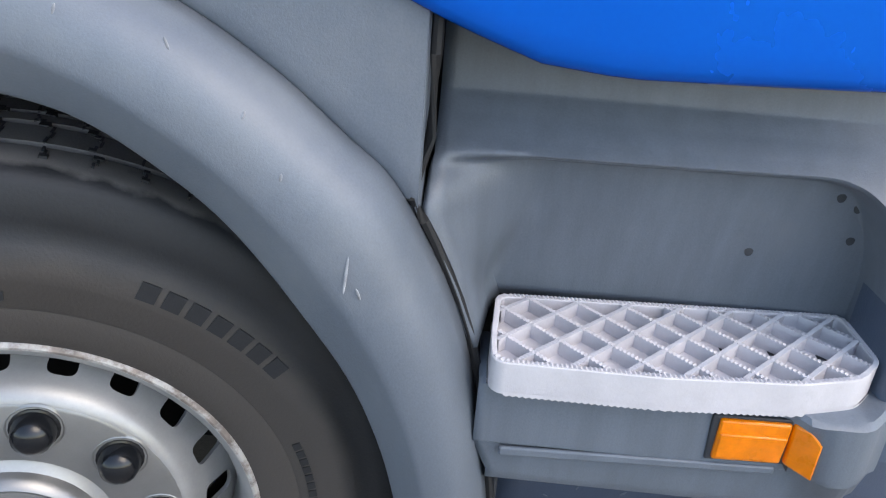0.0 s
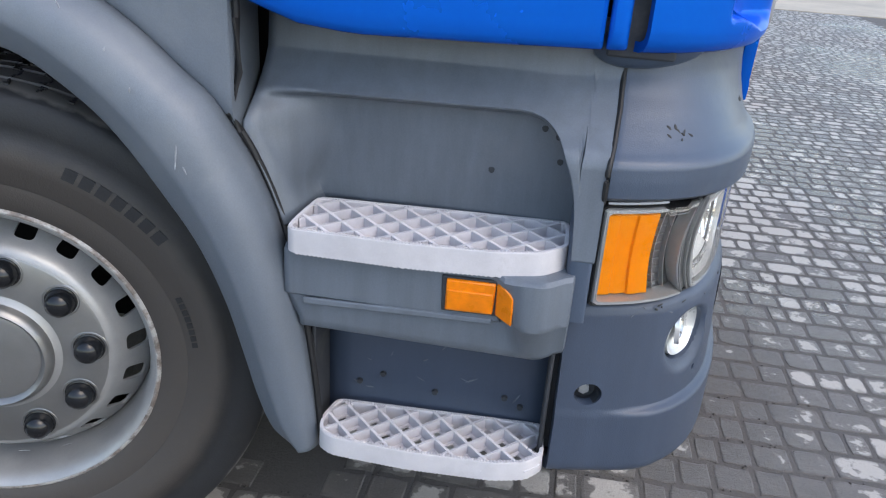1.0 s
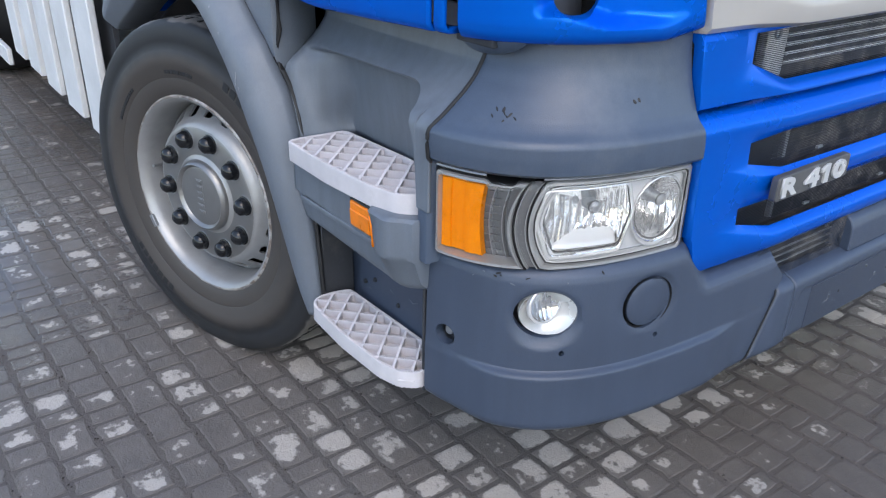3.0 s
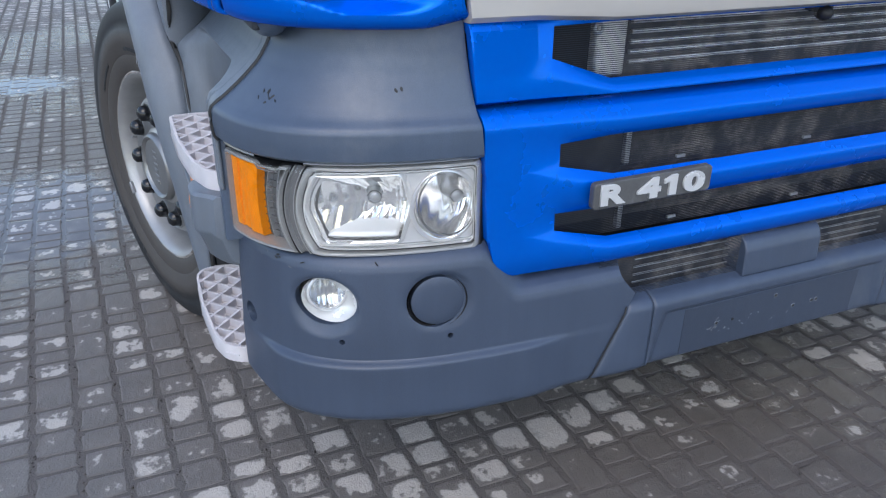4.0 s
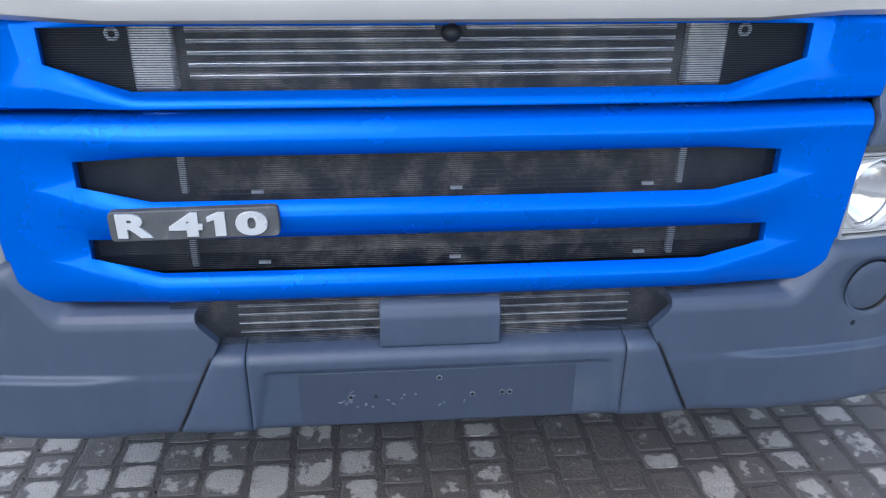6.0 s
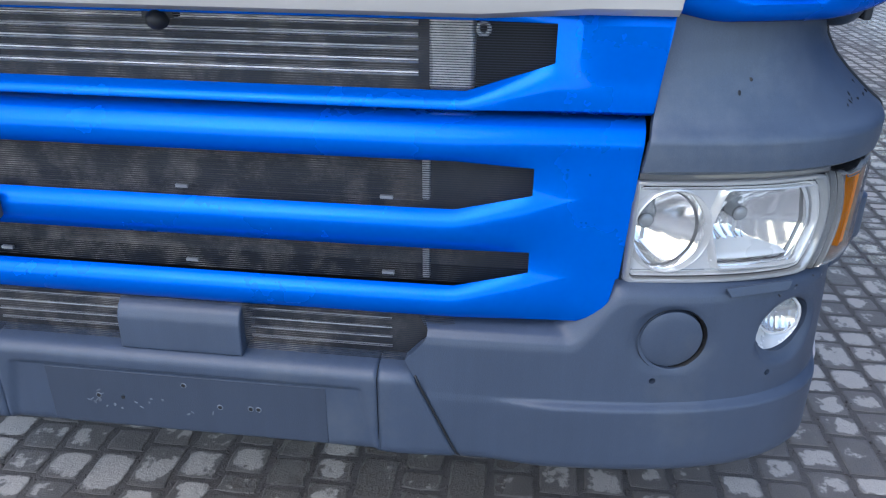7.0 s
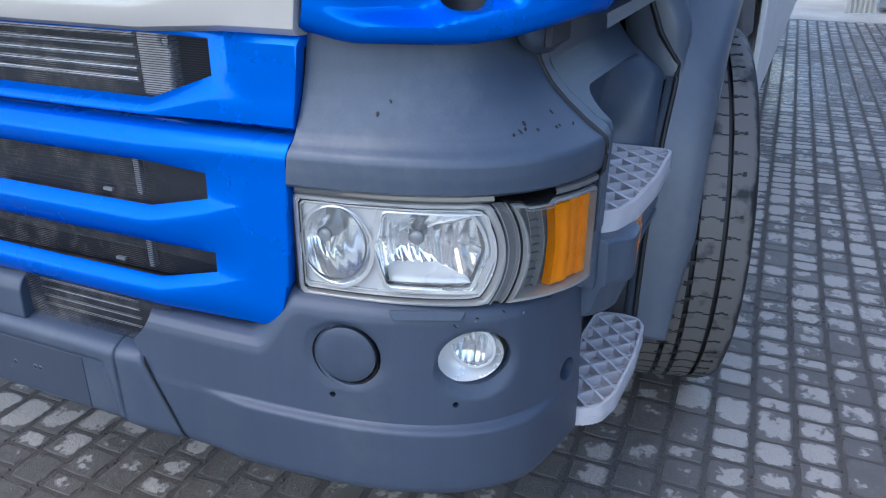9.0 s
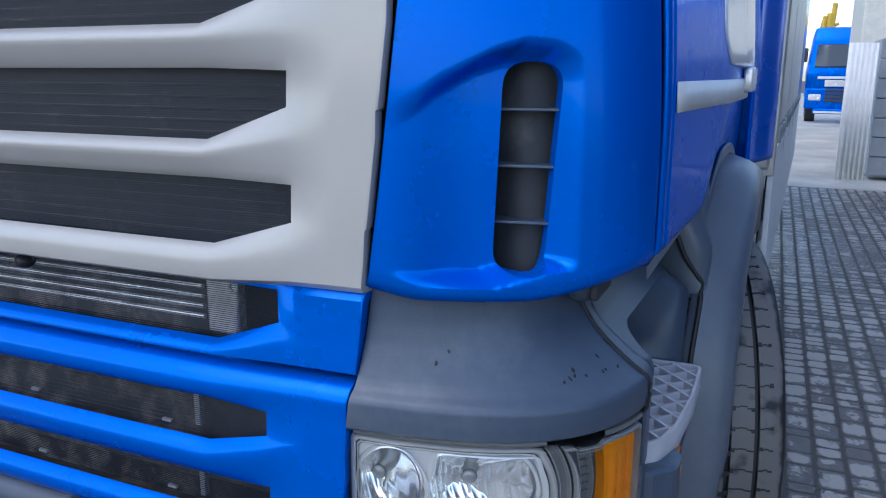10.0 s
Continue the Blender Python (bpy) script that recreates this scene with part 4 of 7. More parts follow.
        deep = [rg.uniform(0.5, 1.5) for _ in range(24)]
        for k in steps(0.94, 0.002, 34):
            row = []
            for i, (a, z) in enumerate(pts + pts[:1]):
                da = (a - c[0]) * k
                cell = int((da + 5) / 0.62)
                ripple = flute * deep[cell] * abs(math.sin(math.pi * (da + 5) / 0.62)) * smooth(0.06, 0.25, k)
                turn = 14 * i / len(pts)
                ripple += spokes * deep[int(turn) % 14] * abs(math.sin(math.pi * turn)) * k * (1 + 0.6 * abs(math.sin(9 * k)))
                row.append(at(c[0] + da, c[1] + (z - c[1]) * k, 0.024 + depth * (1 - (k / 0.94) ** 1.9) + (ripple if k < 0.93 else 0)))
            rows.append(row)
        return grid(rows)
    part("main_reflector", bowl(MAIN_C, main_pts, 0.040, 0.0026, 0.0), CHROME, lamp, "fluted mirror reflector")
    part("high_beam_reflector", bowl(HIGH_C, high_pts, 0.036, 0.0005, 0.0), CHROME, lamp, "round mirror reflector")
    bm = grid([[at(a + (a - 55.7) * -0.25 * k, 0.7525 + 0.024 * k ** 0.8, 0.022 + 0.038 * k) for a in steps(53.0, 58.4, 16)] for k in steps(0, 1, 4)])
    part("lower_shelf", facing(bm, (0, 0, 0)), LAMPFACE, lamp, thick=0.003)
    for (ca, cz), up in ((MAIN_C, 0.014), (HIGH_C, 0.006)):
        q = on_skin(ca + 0.2, HX - 0.05, HB - 0.05, cz + up, s)
        bm = bmesh.new()
        bmesh.ops.create_cone(bm, cap_ends=True, segments=20, radius1=0.012, radius2=0.0115, depth=0.026, matrix=q)
        sphere(bm, q @ Matrix.Translation((0, 0, 0.013)) @ Matrix.Diagonal((0.0115, 0.0115, 0.005, 1)))
        bulb = part("bulb_shield", bm, LAMPGREY, lamp)
        bm = revolve(((0.0117, 0.009), (0.0125, 0.010), (0.0125, 0.0125), (0.0117, 0.0135)), 20)
        bm.transform(q)
        part("shield_rim", bm, BAY, bulb)
        bm = bmesh.new()
        box(bm, -0.0022, 0.0022, -0.034, -0.010, 0.000, 0.004, q)
        part("shield_stalk", bm, BEZEL, bulb)
    # bowed ribs between the units
    rows = [[at(58.5 + 1.25 * math.sin(math.pi * u) ** 0.8 + w, 0.723 + 0.165 * u, 0.012) for w in steps(0, 1.9, 6)] for u in steps(0, 1, 24)]
    part("unit_gap", grid(rows), BAY, lamp)
    for w, mat in ((0.35, CLEARGREY), (1.15, LAMPGREY)):
        rows = [[at(58.7 + 1.2 * math.sin(math.pi * u) ** 0.8 + w + dw, 0.722 + 0.166 * u, d) for u in steps(0, 1, 24)] for dw, d in ((-0.07, 0.012), (-0.035, 0.0065), (0.035, 0.0065), (0.07, 0.012))]
        part("side_rib", grid(rows), mat, lamp)
    # indicator unit
    side = part("indicator_frame", band(side_loop, ((0, 0.06), (0, 0.006), (0.0015, 0.003), (0.0065, 0.003), (0.008, 0.006), (0.0105, 0.012), (0.012, 0.024))), CLEARGREY, lamp, "clear grey frame round the indicator")
    part("frame_line", band(side_loop, ((0.0042, 0.004), (0.0043, 0.0022), (0.0056, 0.0022), (0.0057, 0.004))), LAMPGREY, side)
    rows = [[at(a, z, 0.026) for a in steps(60.7, 68.0, 14)] for z in steps(0.732, 0.876, 4)]
    part("indicator_bay", facing(grid(rows), CENTRE), BAY, side)
    for k in range(9):
        bm = bmesh.new()
        sphere(bm, on_skin(63.05 + 0.25 * math.sin(math.pi * k / 8), HX - 0.021, HB - 0.021, 0.748 + 0.0140 * k, s) @ Matrix.Diagonal((0.016, 0.0014, 0.0030, 1)), 10, 6)
        part("indicator_tooth", bm, BAY, side)
    for w in (61.8, 62.9):
        rows = [[at(w + 0.55 * math.sin(math.pi * u) + dw, 0.736 + 0.136 * u, d) for u in steps(0, 1, 20)] for dw, d in ((-0.07, 0.026), (-0.03, 0.017), (0.03, 0.017), (0.07, 0.026))]
        part("clear_rib", grid(rows), LAMPGREY, side)
    rows = []
    for z, dd in [(0.735, 0.02), (0.736, 0.0015), (0.738, 0.0)] + [(z, 0.0) for z in steps(0.748, 0.860, 8)] + [(0.871, 0.0), (0.873, 0.0015), (0.874, 0.02)]:
        row = []
        for j, a in enumerate([63.85] + steps(63.87, 67.9, 44) + [67.92]):
            edge = 0.014 if j in (0, 46) else 0.0
            facet = 0.004 * smooth(65.50, 65.62, a) - 0.003 * smooth(66.9, 67.0, a) + 0.0005 * math.sin(a * 5.0)
            pinch = 0.30 * math.sin(math.pi * (z - 0.738) / 0.133) * (1 - (a - 63.85) / 4.0)
            row.append(at(a + pinch - 0.10, z, 0.010 + dd + edge + facet))
        rows.append(row)
    part("indicator", facing(grid(rows), CENTRE), AMBER, side, "amber plastic turn indicator")
    # black rim added round both units for the shade of their gaps
    for loop in (main_loop, side_loop):
        part("lamp_outline", band(loop, ((-0.0045, 0.05), (-0.0045, 0.010), (-0.003, 0.0075), (-0.0002, 0.0085))), BLACK, lamp)
    # clear cover
    rows = []
    for z in steps(0.719, 0.893, 22):
        e = min(z - 0.719, 0.893 - z)
        back = lerp_table(((0.0, 0.016), (0.003, 0.008), (0.008, 0.003), (0.02, 0.0)), e)[0]
        rows.append([at(a, z, back) for a in steps(46.3, 68.3, 60)])
    pane = part("lamp_cover", facing(grid(rows), CENTRE), COVER, lamp, "clear plastic head lamp cover")
    pane.visible_shadow = False
    # clear lip of the cover below the cowl, broken above the gap between the units
    for a0, a1 in ((46.5, 59.0), (63.5, 68.2)):
        rows = [[at(a, z + (raised - 0.005) * k, d) for a in steps(a0, a1, 30)] for z, d, k in ((0.8905, 0.010, 0), (0.8925, 0.004, 0), (0.8945, 0.0025, 0.2), (0.8975, 0.0035, 0.8), (0.8990, 0.008, 1.0), (0.9005, 0.030, 1.0))]
        part("cover_lip", facing(grid(rows), CENTRE), BAY, lamp, "clear lip along the top of the lamp cover")
    # black seal above the lamp
    rows = [[skin(a, HX - 0.012 - d, HB - 0.012 - d, s, z) for a in steps(46.3, 68.2, 30)] for z, d in ((0.899 + raised - 0.003, 0.002), (0.905 + raised - 0.003, 0.014))]
    part("lamp_seal", grid(rows), BLACK, lamp, thick=0.004)

    # scuffs and dried drips on the cowl
    rg = random.Random(30 + s)
    for k in range(11):
        a, z = (rg.uniform(60.6, 66.4), rg.uniform(0.984, 1.008)) if k < 9 else (rg.uniform(52.0, 53.5), rg.uniform(1.01, 1.035))
        xf, hb = lerp_table(cowl, z)
        bm = bmesh.new()
        sphere(bm, on_skin(a, xf, hb, z, s) @ pose(0, 0, 0, -35, 0, rg.uniform(-70, 70)) @ Matrix.Diagonal((rg.uniform(0.002, 0.0032), rg.uniform(0.003, 0.0065), 0.0007, 1)), 8, 6)
        part("scuff", bm, BLACK, truck)

# ---- cab sides: fender, step panel, steps, doors, wheels ----
ARCH = ((-0.66, 0.86), (-0.58, 0.90), (-0.47, 0.945), (-0.34, 1.0), (-0.17, 1.055), (0.0, 1.072), (0.093, 1.062), (0.169, 1.043), (0.238, 1.0), (0.295, 0.949), (0.352, 0.872), (0.410, 0.775), (0.448, 0.668), (0.472, 0.552), (0.489, 0.460), (0.512, 0.388), (0.548, 0.358))
CREST = ((-0.74, 0.95), (-0.66, 1.005), (-0.53, 1.085), (-0.36, 1.165), (-0.18, 1.212), (0.0, 1.222), (0.13, 1.206), (0.25, 1.154), (0.335, 1.100), (0.405, 1.040), (0.452, 0.996), (0.490, 0.925), (0.530, 0.835), (0.559, 0.728), (0.582, 0.591), (0.596, 0.477), (0.604, 0.368))


WIDER = 0.0   # the left side stands a little further out than the right


def flare(z):
    """How far out the wheel arch stands at height z."""
    if WIDER:
        return lerp_table(((0.35, 1.232), (0.5, 1.248), (0.6, 1.263), (0.84, 1.262), (1.0, 1.265), (1.12, 1.272)), z)[0]
    return lerp_table(((0.35, 1.170), (0.55, 1.196), (0.83, 1.232), (1.0, 1.245), (1.12, 1.252)), z)[0]


ARCH = tuple((x * 1.012, 0.5 + (z - 0.5) * 1.010) for x, z in ARCH)


def curve_at(points, u):
    """Smooth way through points, u from 0 to 1."""
    n = len(points) - 1
    k = min(n - 1, int(u * n))
    t = u * n - k
    p = [Vector(points[max(0, min(n, k + d))]) for d in (-1, 0, 1, 2)]
    return 0.5 * ((2 * p[1]) + (p[2] - p[0]) * t + (2 * p[0] - 5 * p[1] + 4 * p[2] - p[3]) * t * t + (3 * p[1] - p[0] - 3 * p[2] + p[3]) * t ** 3)


def side_y(z):
    """Half width of the cab's lower side above the step."""
    return lerp_table(((0.30, 1.145), (0.62, 1.150), (0.955, 1.148), (0.97, 1.140), (0.985, 1.118), (1.0, 1.099), (1.02, 1.075), (1.04, 1.056), (1.062, 1.040), (1.13, 1.030)), z)[0]


def door_y(x):
    """Half width of the cab at its doors: it widens rearwards."""
    return lerp_table(((-0.75, 1.208), (0.0, 1.206), (0.4, 1.190), (0.7, 1.166), (0.88, 1.146), (1.0, 1.128), (1.06, 1.117)), x)[0] - WIDER * (0.6 + 0.93 * smooth(0.40, 0.85, x) * (1 - smooth(0.9, 1.03, x)))


def cab_side(x, z):
    """Grey lower cab side: narrow at the step, widening over the wheel."""
    side = 1.150 + (door_y(x) - 0.014 - 1.150) * smooth(0.90, 1.0, z)
    if WIDER:
        side += lerp_table(((0.33, 0.0), (0.44, 0.036), (0.484, 0.040), (0.53, 0.034), (0.58, 0.026)), x)[0] * (1 - smooth(1.04, 1.15, z))
    return side


def step_outline(lower):
    if lower:
        return [(0.618, -1.075), (0.606, -1.135), (0.613, -1.172), (0.640, -1.190), (0.78, -1.196), (0.93, -1.188), (0.985, -1.172), (1.012, -1.140), (1.006, -1.056)]
    return [(0.572, -1.046), (0.566, -1.140), (0.566, -1.184), (0.576, -1.195), (0.75, -1.196), (0.90, -1.184), (0.97, -1.163), (1.005, -1.125), (1.004, -1.022)]


def clip_line(poly, p, d):
    """Where the line p + k d enters and leaves a convex outline."""
    ks = []
    n = len(poly)
    for i in range(n):
        a, b = Vector(poly[i]), Vector(poly[(i + 1) % n])
        e = b - a
        den = d.x * e.y - d.y * e.x
        if abs(den) < 1e-9:
            continue
        w = a - p
        k = (w.x * e.y - w.y * e.x) / den
        t = (w.x * d.y - w.y * d.x) / den
        if -1e-6 <= t <= 1 + 1e-6:
            ks.append(k)
    return (min(ks), max(ks)) if len(ks) >= 2 and max(ks) - min(ks) > 0.012 else None


def toothed_strip(bm, a, b, z0, z1, w, pitch=0.0050, tooth=0.0016):
    """An upright bar from a to b with a saw-toothed top."""
    a, b = Vector(a), Vector(b)
    d = b - a
    n = max(1, int(d.length / pitch))
    side = Vector((-d.y, d.x)).normalized() * w / 2
    lo1, lo2, hi1, hi2 = [], [], [], []
    for i in range(2 * n + 1):
        p = a + d * (i / (2 * n))
        z = z1 + (tooth if i % 2 else 0.0)
        for lst, q, zz in ((lo1, p + side, z0), (lo2, p - side, z0), (hi1, p + side, z), (hi2, p - side, z)):
            lst.append(bm.verts.new((q.x, q.y, zz)))
    for i in range(2 * n):
        bm.faces.new((lo1[i], lo1[i + 1], hi1[i + 1], hi1[i]))
        bm.faces.new((lo2[i + 1], lo2[i], hi2[i], hi2[i + 1]))
        bm.faces.new((hi1[i], hi1[i + 1], hi2[i + 1], hi2[i]))


def step_tread(s, lower):
    """Pale plastic tread: rim, toothed lattice, and floor with drain slots."""
    z1 = 0.424 if lower else 0.8145
    h = 0.036 if lower else 0.040
    base = round_outline(step_outline(lower), 0.012, 2)
    flip = [(x, y * -s) for x, y in base]
    inner = []
    c = Vector((sum(p[0] for p in flip) / len(flip), sum(p[1] for p in flip) / len(flip)))
    for p in flip:
        v = Vector(p) - c
        inner.append(tuple(c + Vector((v.x * (1 - 0.007 / max(0.05, abs(v.x))), v.y * (1 - 0.007 / max(0.05, abs(v.y)))))))
    n = len(flip)
    rows = []
    for pts, z in ((flip, z1 - h), (flip, z1 - 0.002), (flip, z1), (inner, z1), (inner, z1 - h)):
        rows.append([Vector((*p, z)) for p in pts] + [Vector((*pts[0], z))])
    tread = part("lower_step" if lower else "upper_step", grid(rows), STEP, truck, "pale plastic step with toothed diamond grating", bevel=0.0015)
    bm = bmesh.new()
    for i in range(n):
        a, b = Vector(flip[i]), Vector(flip[(i + 1) % n])
        if (b - a).length > 0.004:
            ia, ib = Vector(inner[i]), Vector(inner[(i + 1) % n])
            toothed_strip(bm, (a + ia) / 2, (b + ib) / 2, z1 - 0.006, z1 + 0.0002, 0.0055)
    pitch = 0.0418
    for sx in (-1, 1):
        d = Vector((1.0, 1.0 * sx)).normalized()
        nrm = Vector((-d.y, d.x))
        for k in range(-11, 12):
            r = clip_line(inner, Vector((0.79, c.y)) + nrm * (k + 0.5) * pitch, d)
            if r:
                p = Vector((0.79, c.y)) + nrm * (k + 0.5) * pitch
                toothed_strip(bm, p + d * r[0], p + d * r[1], z1 - (0.024 if lower else h * 0.7), z1 - 0.0005, 0.0054)
    part("grating", bm, STEP, tread)
    # scalloped lower border
    bm = bmesh.new()
    for i in range(n):
        a, b = Vector(flip[i]), Vector(flip[(i + 1) % n])
        if (b - a).length > 0.008:
            toothed_strip(bm, a, b, z1 - h + 0.004, z1 - h, 0.003, 0.0070, -0.0020)
    part("lower_border", bm, STEP, tread)
    if lower:
        # floor of flat bars that leaves a hole in each cell
        bm = bmesh.new()
        for sx in (-1, 1):
            d = Vector((1.0, 1.0 * sx)).normalized()
            nrm = Vector((-d.y, d.x))
            for k in range(-11, 12):
                p = Vector((0.79, c.y)) + nrm * (k + 0.5) * pitch
                r = clip_line(inner, p, d)
                if r:
                    a, b = p + d * r[0], p + d * r[1]
                    w = nrm * 0.0095
                    prism(bm, [tuple(a + w), tuple(a - w), tuple(b - w), tuple(b + w)], 0.003, Matrix.Translation((0, 0, z1 - 0.0225 + 0.0006 * sx)))
        tagged(part("step_floor", bm, STEP, tread, solid=True), kind="stuff")
    if not lower:
        bm = bmesh.new()
        prism(bm, inner, 0.004, Matrix.Translation((0, 0, z1 - 0.0205)))
        part("step_floor", bm, STEP, tread)
        for x in steps(0.62, 0.96, 6):
            for y in (-1.145, -1.10):
                bm = bmesh.new()
                box(bm, x - 0.013, x + 0.013, -s * y - 0.005, -s * y + 0.005, z1 - 0.018, z1 - 0.0158)
                part("drain_slot", bm, BLACK, tread)
    return tread


for s in (-1, 1):
    WIDER = 0.03 if s > 0 else 0.0
    # fender: inner chamfer, rounded band, hollow towards the crest
    rows = []
    for i in range(97):
        u = i / 96
        a, b = curve_at(ARCH, u), curve_at(CREST, u)
        row = []
        end = cab_side(b.x, b.y)
        for w, d in ((-0.06, 0.12), (-0.01, 0.034), (0.0, 0.028), (0.03, 0.0245), (0.33, 0.003), (0.37, 0.0005), (0.42, 0.0)):
            p = a + (b - a) * w
            row.append(Vector((p.x, s * (flare(p.y) - d), p.y)))
        for w, k in ((0.52, 0.015), (0.64, 0.06), (0.74, 0.15), (0.82, 0.28), (0.89, 0.47), (0.95, 0.74), (1.0, 1.0)):
            p = a + (b - a) * w
            row.append(Vector((p.x, s * (flare(p.y) + (end - 0.004 - flare(p.y)) * k), p.y)))
        if s > 0:
            row += [row[-1] + Vector((0.0015, -0.004, 0)), row[-1] + Vector((0.002, -0.034, 0))]
        rows.append(row)
    # light and shade put into the greys: right arch paler, left darker
    fender = part("fender", facing(grid(rows), (0.0, 0, 0.8)), LIT_CHALKY if s < 0 else SHADED_ARCH, truck, "grey plastic wheel arch, paled for light, chalky and scratched" if s < 0 else "grey plastic wheel arch, darkened for shade", thick=0.008)
    rg = random.Random(90 + s)
    for x, z, tall in ((0.418, 0.925, 0.020), (0.430, 0.905, 0.007), (0.27, 1.13, 0.006), (0.18, 1.15, 0.005), (0.36, 1.02, 0.004), (0.33, 1.075, 0.004)):
        bm = bmesh.new()
        sphere(bm, Matrix.Translation((x, s * (flare(z) + 0.0003), z)) @ pose(0, 0, 0, rg.uniform(-6, 6), rg.uniform(-25, 25), 0) @ Matrix.Diagonal((0.0016, 0.0007, tall, 1)), 8, 6)
        part("scratch", bm, SCRATCH, fender)
    # cab corner above the fender
    rows = []
    for u in steps(0, 0.85, 40) + steps(0.86, 1, 30):
        b = curve_at(CREST, 0.06 + u * 0.605)
        row = []
        for k in [-0.03, 0.0, 0.02] + steps(0.08, 1, 14):
            top = 1.34 if s < 0 else b.y + 0.03 + (1.31 - b.y) * smooth(0.30, 0.40, b.x)
            z = b.y + (top - b.y) * k
            x = min(b.x, 0.4815)
            q = min(1.0, max(0.0, (x - 0.425) / 0.0575))
            roll = (0.050 if s > 0 else 0.006) * (1 - math.sqrt(1 - q * q)) * smooth(0.0, 0.06, k) 
            row.append(Vector((x, s * (cab_side(x, z) - roll - lerp_table(((-0.03, 0.010), (0.0, 0.005), (0.02, 0.0025), (0.08, 0.0)), k)[0]), z)))
        rows.append(row)
    rows.append([p + Vector((0.002, s * -0.006, 0)) for p in rows[-1]])
    rows.append([p + Vector((0.001, s * -0.10, 0)) for p in rows[-1]])
    # same paler and darker greys as the arches, for light and shade
    part("fender_upper", facing(grid(rows), (0.0, 0, 0.8)), LIT_CHALKY if s < 0 else SHADED_ARCH, truck, "grey panel between wheel arch and door", thick=0.008)
    # wheel housing
    rows = [[Vector((curve_at(ARCH, u).x, s * y, curve_at(ARCH, u).y + 0.012)) for y in (1.06, 0.9, 0.7)] for u in steps(0, 1, 40)]
    part("wheel_housing", grid(rows), CORE, truck, thick=0.01)

    # step panel with its hollow: the rows follow the hollow's rounded roof line
    def roof(x):
        k = min(1.0, max(0.0, (x - 0.895) / 0.114))
        return 0.800 + (1.004 + 0.012 * (x - 0.5) - 0.800) * (1 - k ** 2.6) ** (1 / 2.6)

    xs = steps(0.0, 0.80, 30) + [0.80 + 0.2 * (1 - (1 - k) ** 1.6) for k in steps(0, 1, 40)][1:]
    rows = []
    for v in [(-1.0, 0)] + [(-k, 1) for k in steps(0.92, 0.12, 10)] + [(d, 2) for d in (-0.016, -0.012, -0.008, -0.004, 0.0, 0.003, 0.007, 0.012)] + [(k, 3) for k in steps(0.02, 1, 44)]:
        row = []
        for u in xs:
            x_mid = 0.4865 + (1.050 - 0.4865) * u
            top = roof(x_mid)
            if v[1] <= 1:
                z = top + (0.800 - top) * -v[0]
                z = min(z, top - 0.016 * min(1.0, (top - 0.8) / 0.05)) if v[1] == 1 else z
            elif v[1] == 2:
                z = top + v[0] * (1.0 if v[0] > 0 else min(1.0, (top - 0.8) / 0.05))
            else:
                z = top + 0.012 + (1.15 - top - 0.012) * v[0]
            x_l = lerp_table(((0.80, 0.552), (0.87, 0.524), (0.945, 0.4865), (1.15, 0.4865)), z)[0]
            x_r = lerp_table(((0.955, 1.046), (0.98, 1.050), (1.02, 1.053), (1.15, 1.053)), z)[0]
            x = x_l + (x_r - x_l) * u
            rim = 1.148 if z < 0.955 else side_y(z)
            back = lerp_table(((0.80, 1.018), (0.86, 1.026), (0.98, 1.046), (1.02, 1.052)), z)[0]
            ramp = min(1.0, max(0.0, (x - x_l) / (0.022 + 0.088 * smooth(0.82, 0.95, z)))) ** 0.75
            deep = 0.0 if v[1] == 3 else smooth(0.004, -0.014, z - top) if v[1] == 2 else 1.0
            deep *= min(1.0, max(0.0, (top - 0.8) / 0.03))
            row.append(Vector((x, s * (rim + (back - rim) * ramp * deep), z)))
        rows.append(row)
    # light put into the right panel's grey, shade into the left's
    part("step_panel", facing(grid(rows), CENTRE), LIT_STREAKED if s < 0 else GREY, truck, "grey side panel hollowed above the step", thick=0.008, angle=60)
    # upright post beside the head lamp
    rows = []
    for z in steps(0.694, 0.925, 6):
        rows.append([Vector((1.004, s * 1.04, z)), Vector((1.005, s * 1.130, z)), Vector((1.008, s * 1.142, z)), Vector((1.014, s * 1.1465, z)), Vector((1.022, s * 1.1474, z)), Vector((1.038, s * 1.1474, z)), Vector((1.0435, s * 1.1455, z)), Vector((1.0455, s * 1.09, z))])
    part("lamp_post", facing(grid(rows), CENTRE), GREY, truck, angle=70)

    # step box under the upper tread
    rows = []
    for z, dy in ((0.774, -0.10), (0.774, -0.008), (0.768, 0.0), (0.700, 0.002), (0.690, 0.001), (0.684, -0.006), (0.640, -0.010), (0.625, -0.014), (0.618, -0.022), (0.614, -0.10)):
        row = []
        for x in steps(0.557, 1.018, 40):
            bulge = 0.024 * smooth(0.912, 0.936, x + (z - 0.72) * 0.35) * smooth(0.618, 0.66, z)
            end = 0.036 * smooth(0.955, 1.018, x) ** 2
            tilt = 0.004 * (x - 0.557) / 0.46 if z < 0.65 else 0
            row.append(Vector((x + (0.02 if z < 0.65 else 0.0) * (1 - (x - 0.557) / 0.461), s * (1.174 + dy + bulge - end), z - tilt + 0.002)))
        row += [row[-1] + Vector((0.003, s * -0.012, 0)), row[-1] + Vector((0.004, s * (1.045 - abs(row[-1].y)), 0))]
        rows.append(row)
    # box grey also paler right for light, darker left for shade
    boxp = part("step_box", facing(grid(rows), CENTRE), LIT_STREAKED if s < 0 else GREY, truck, "grey box under the upper step with an amber side marker", thick=0.006, bevel=0.0)
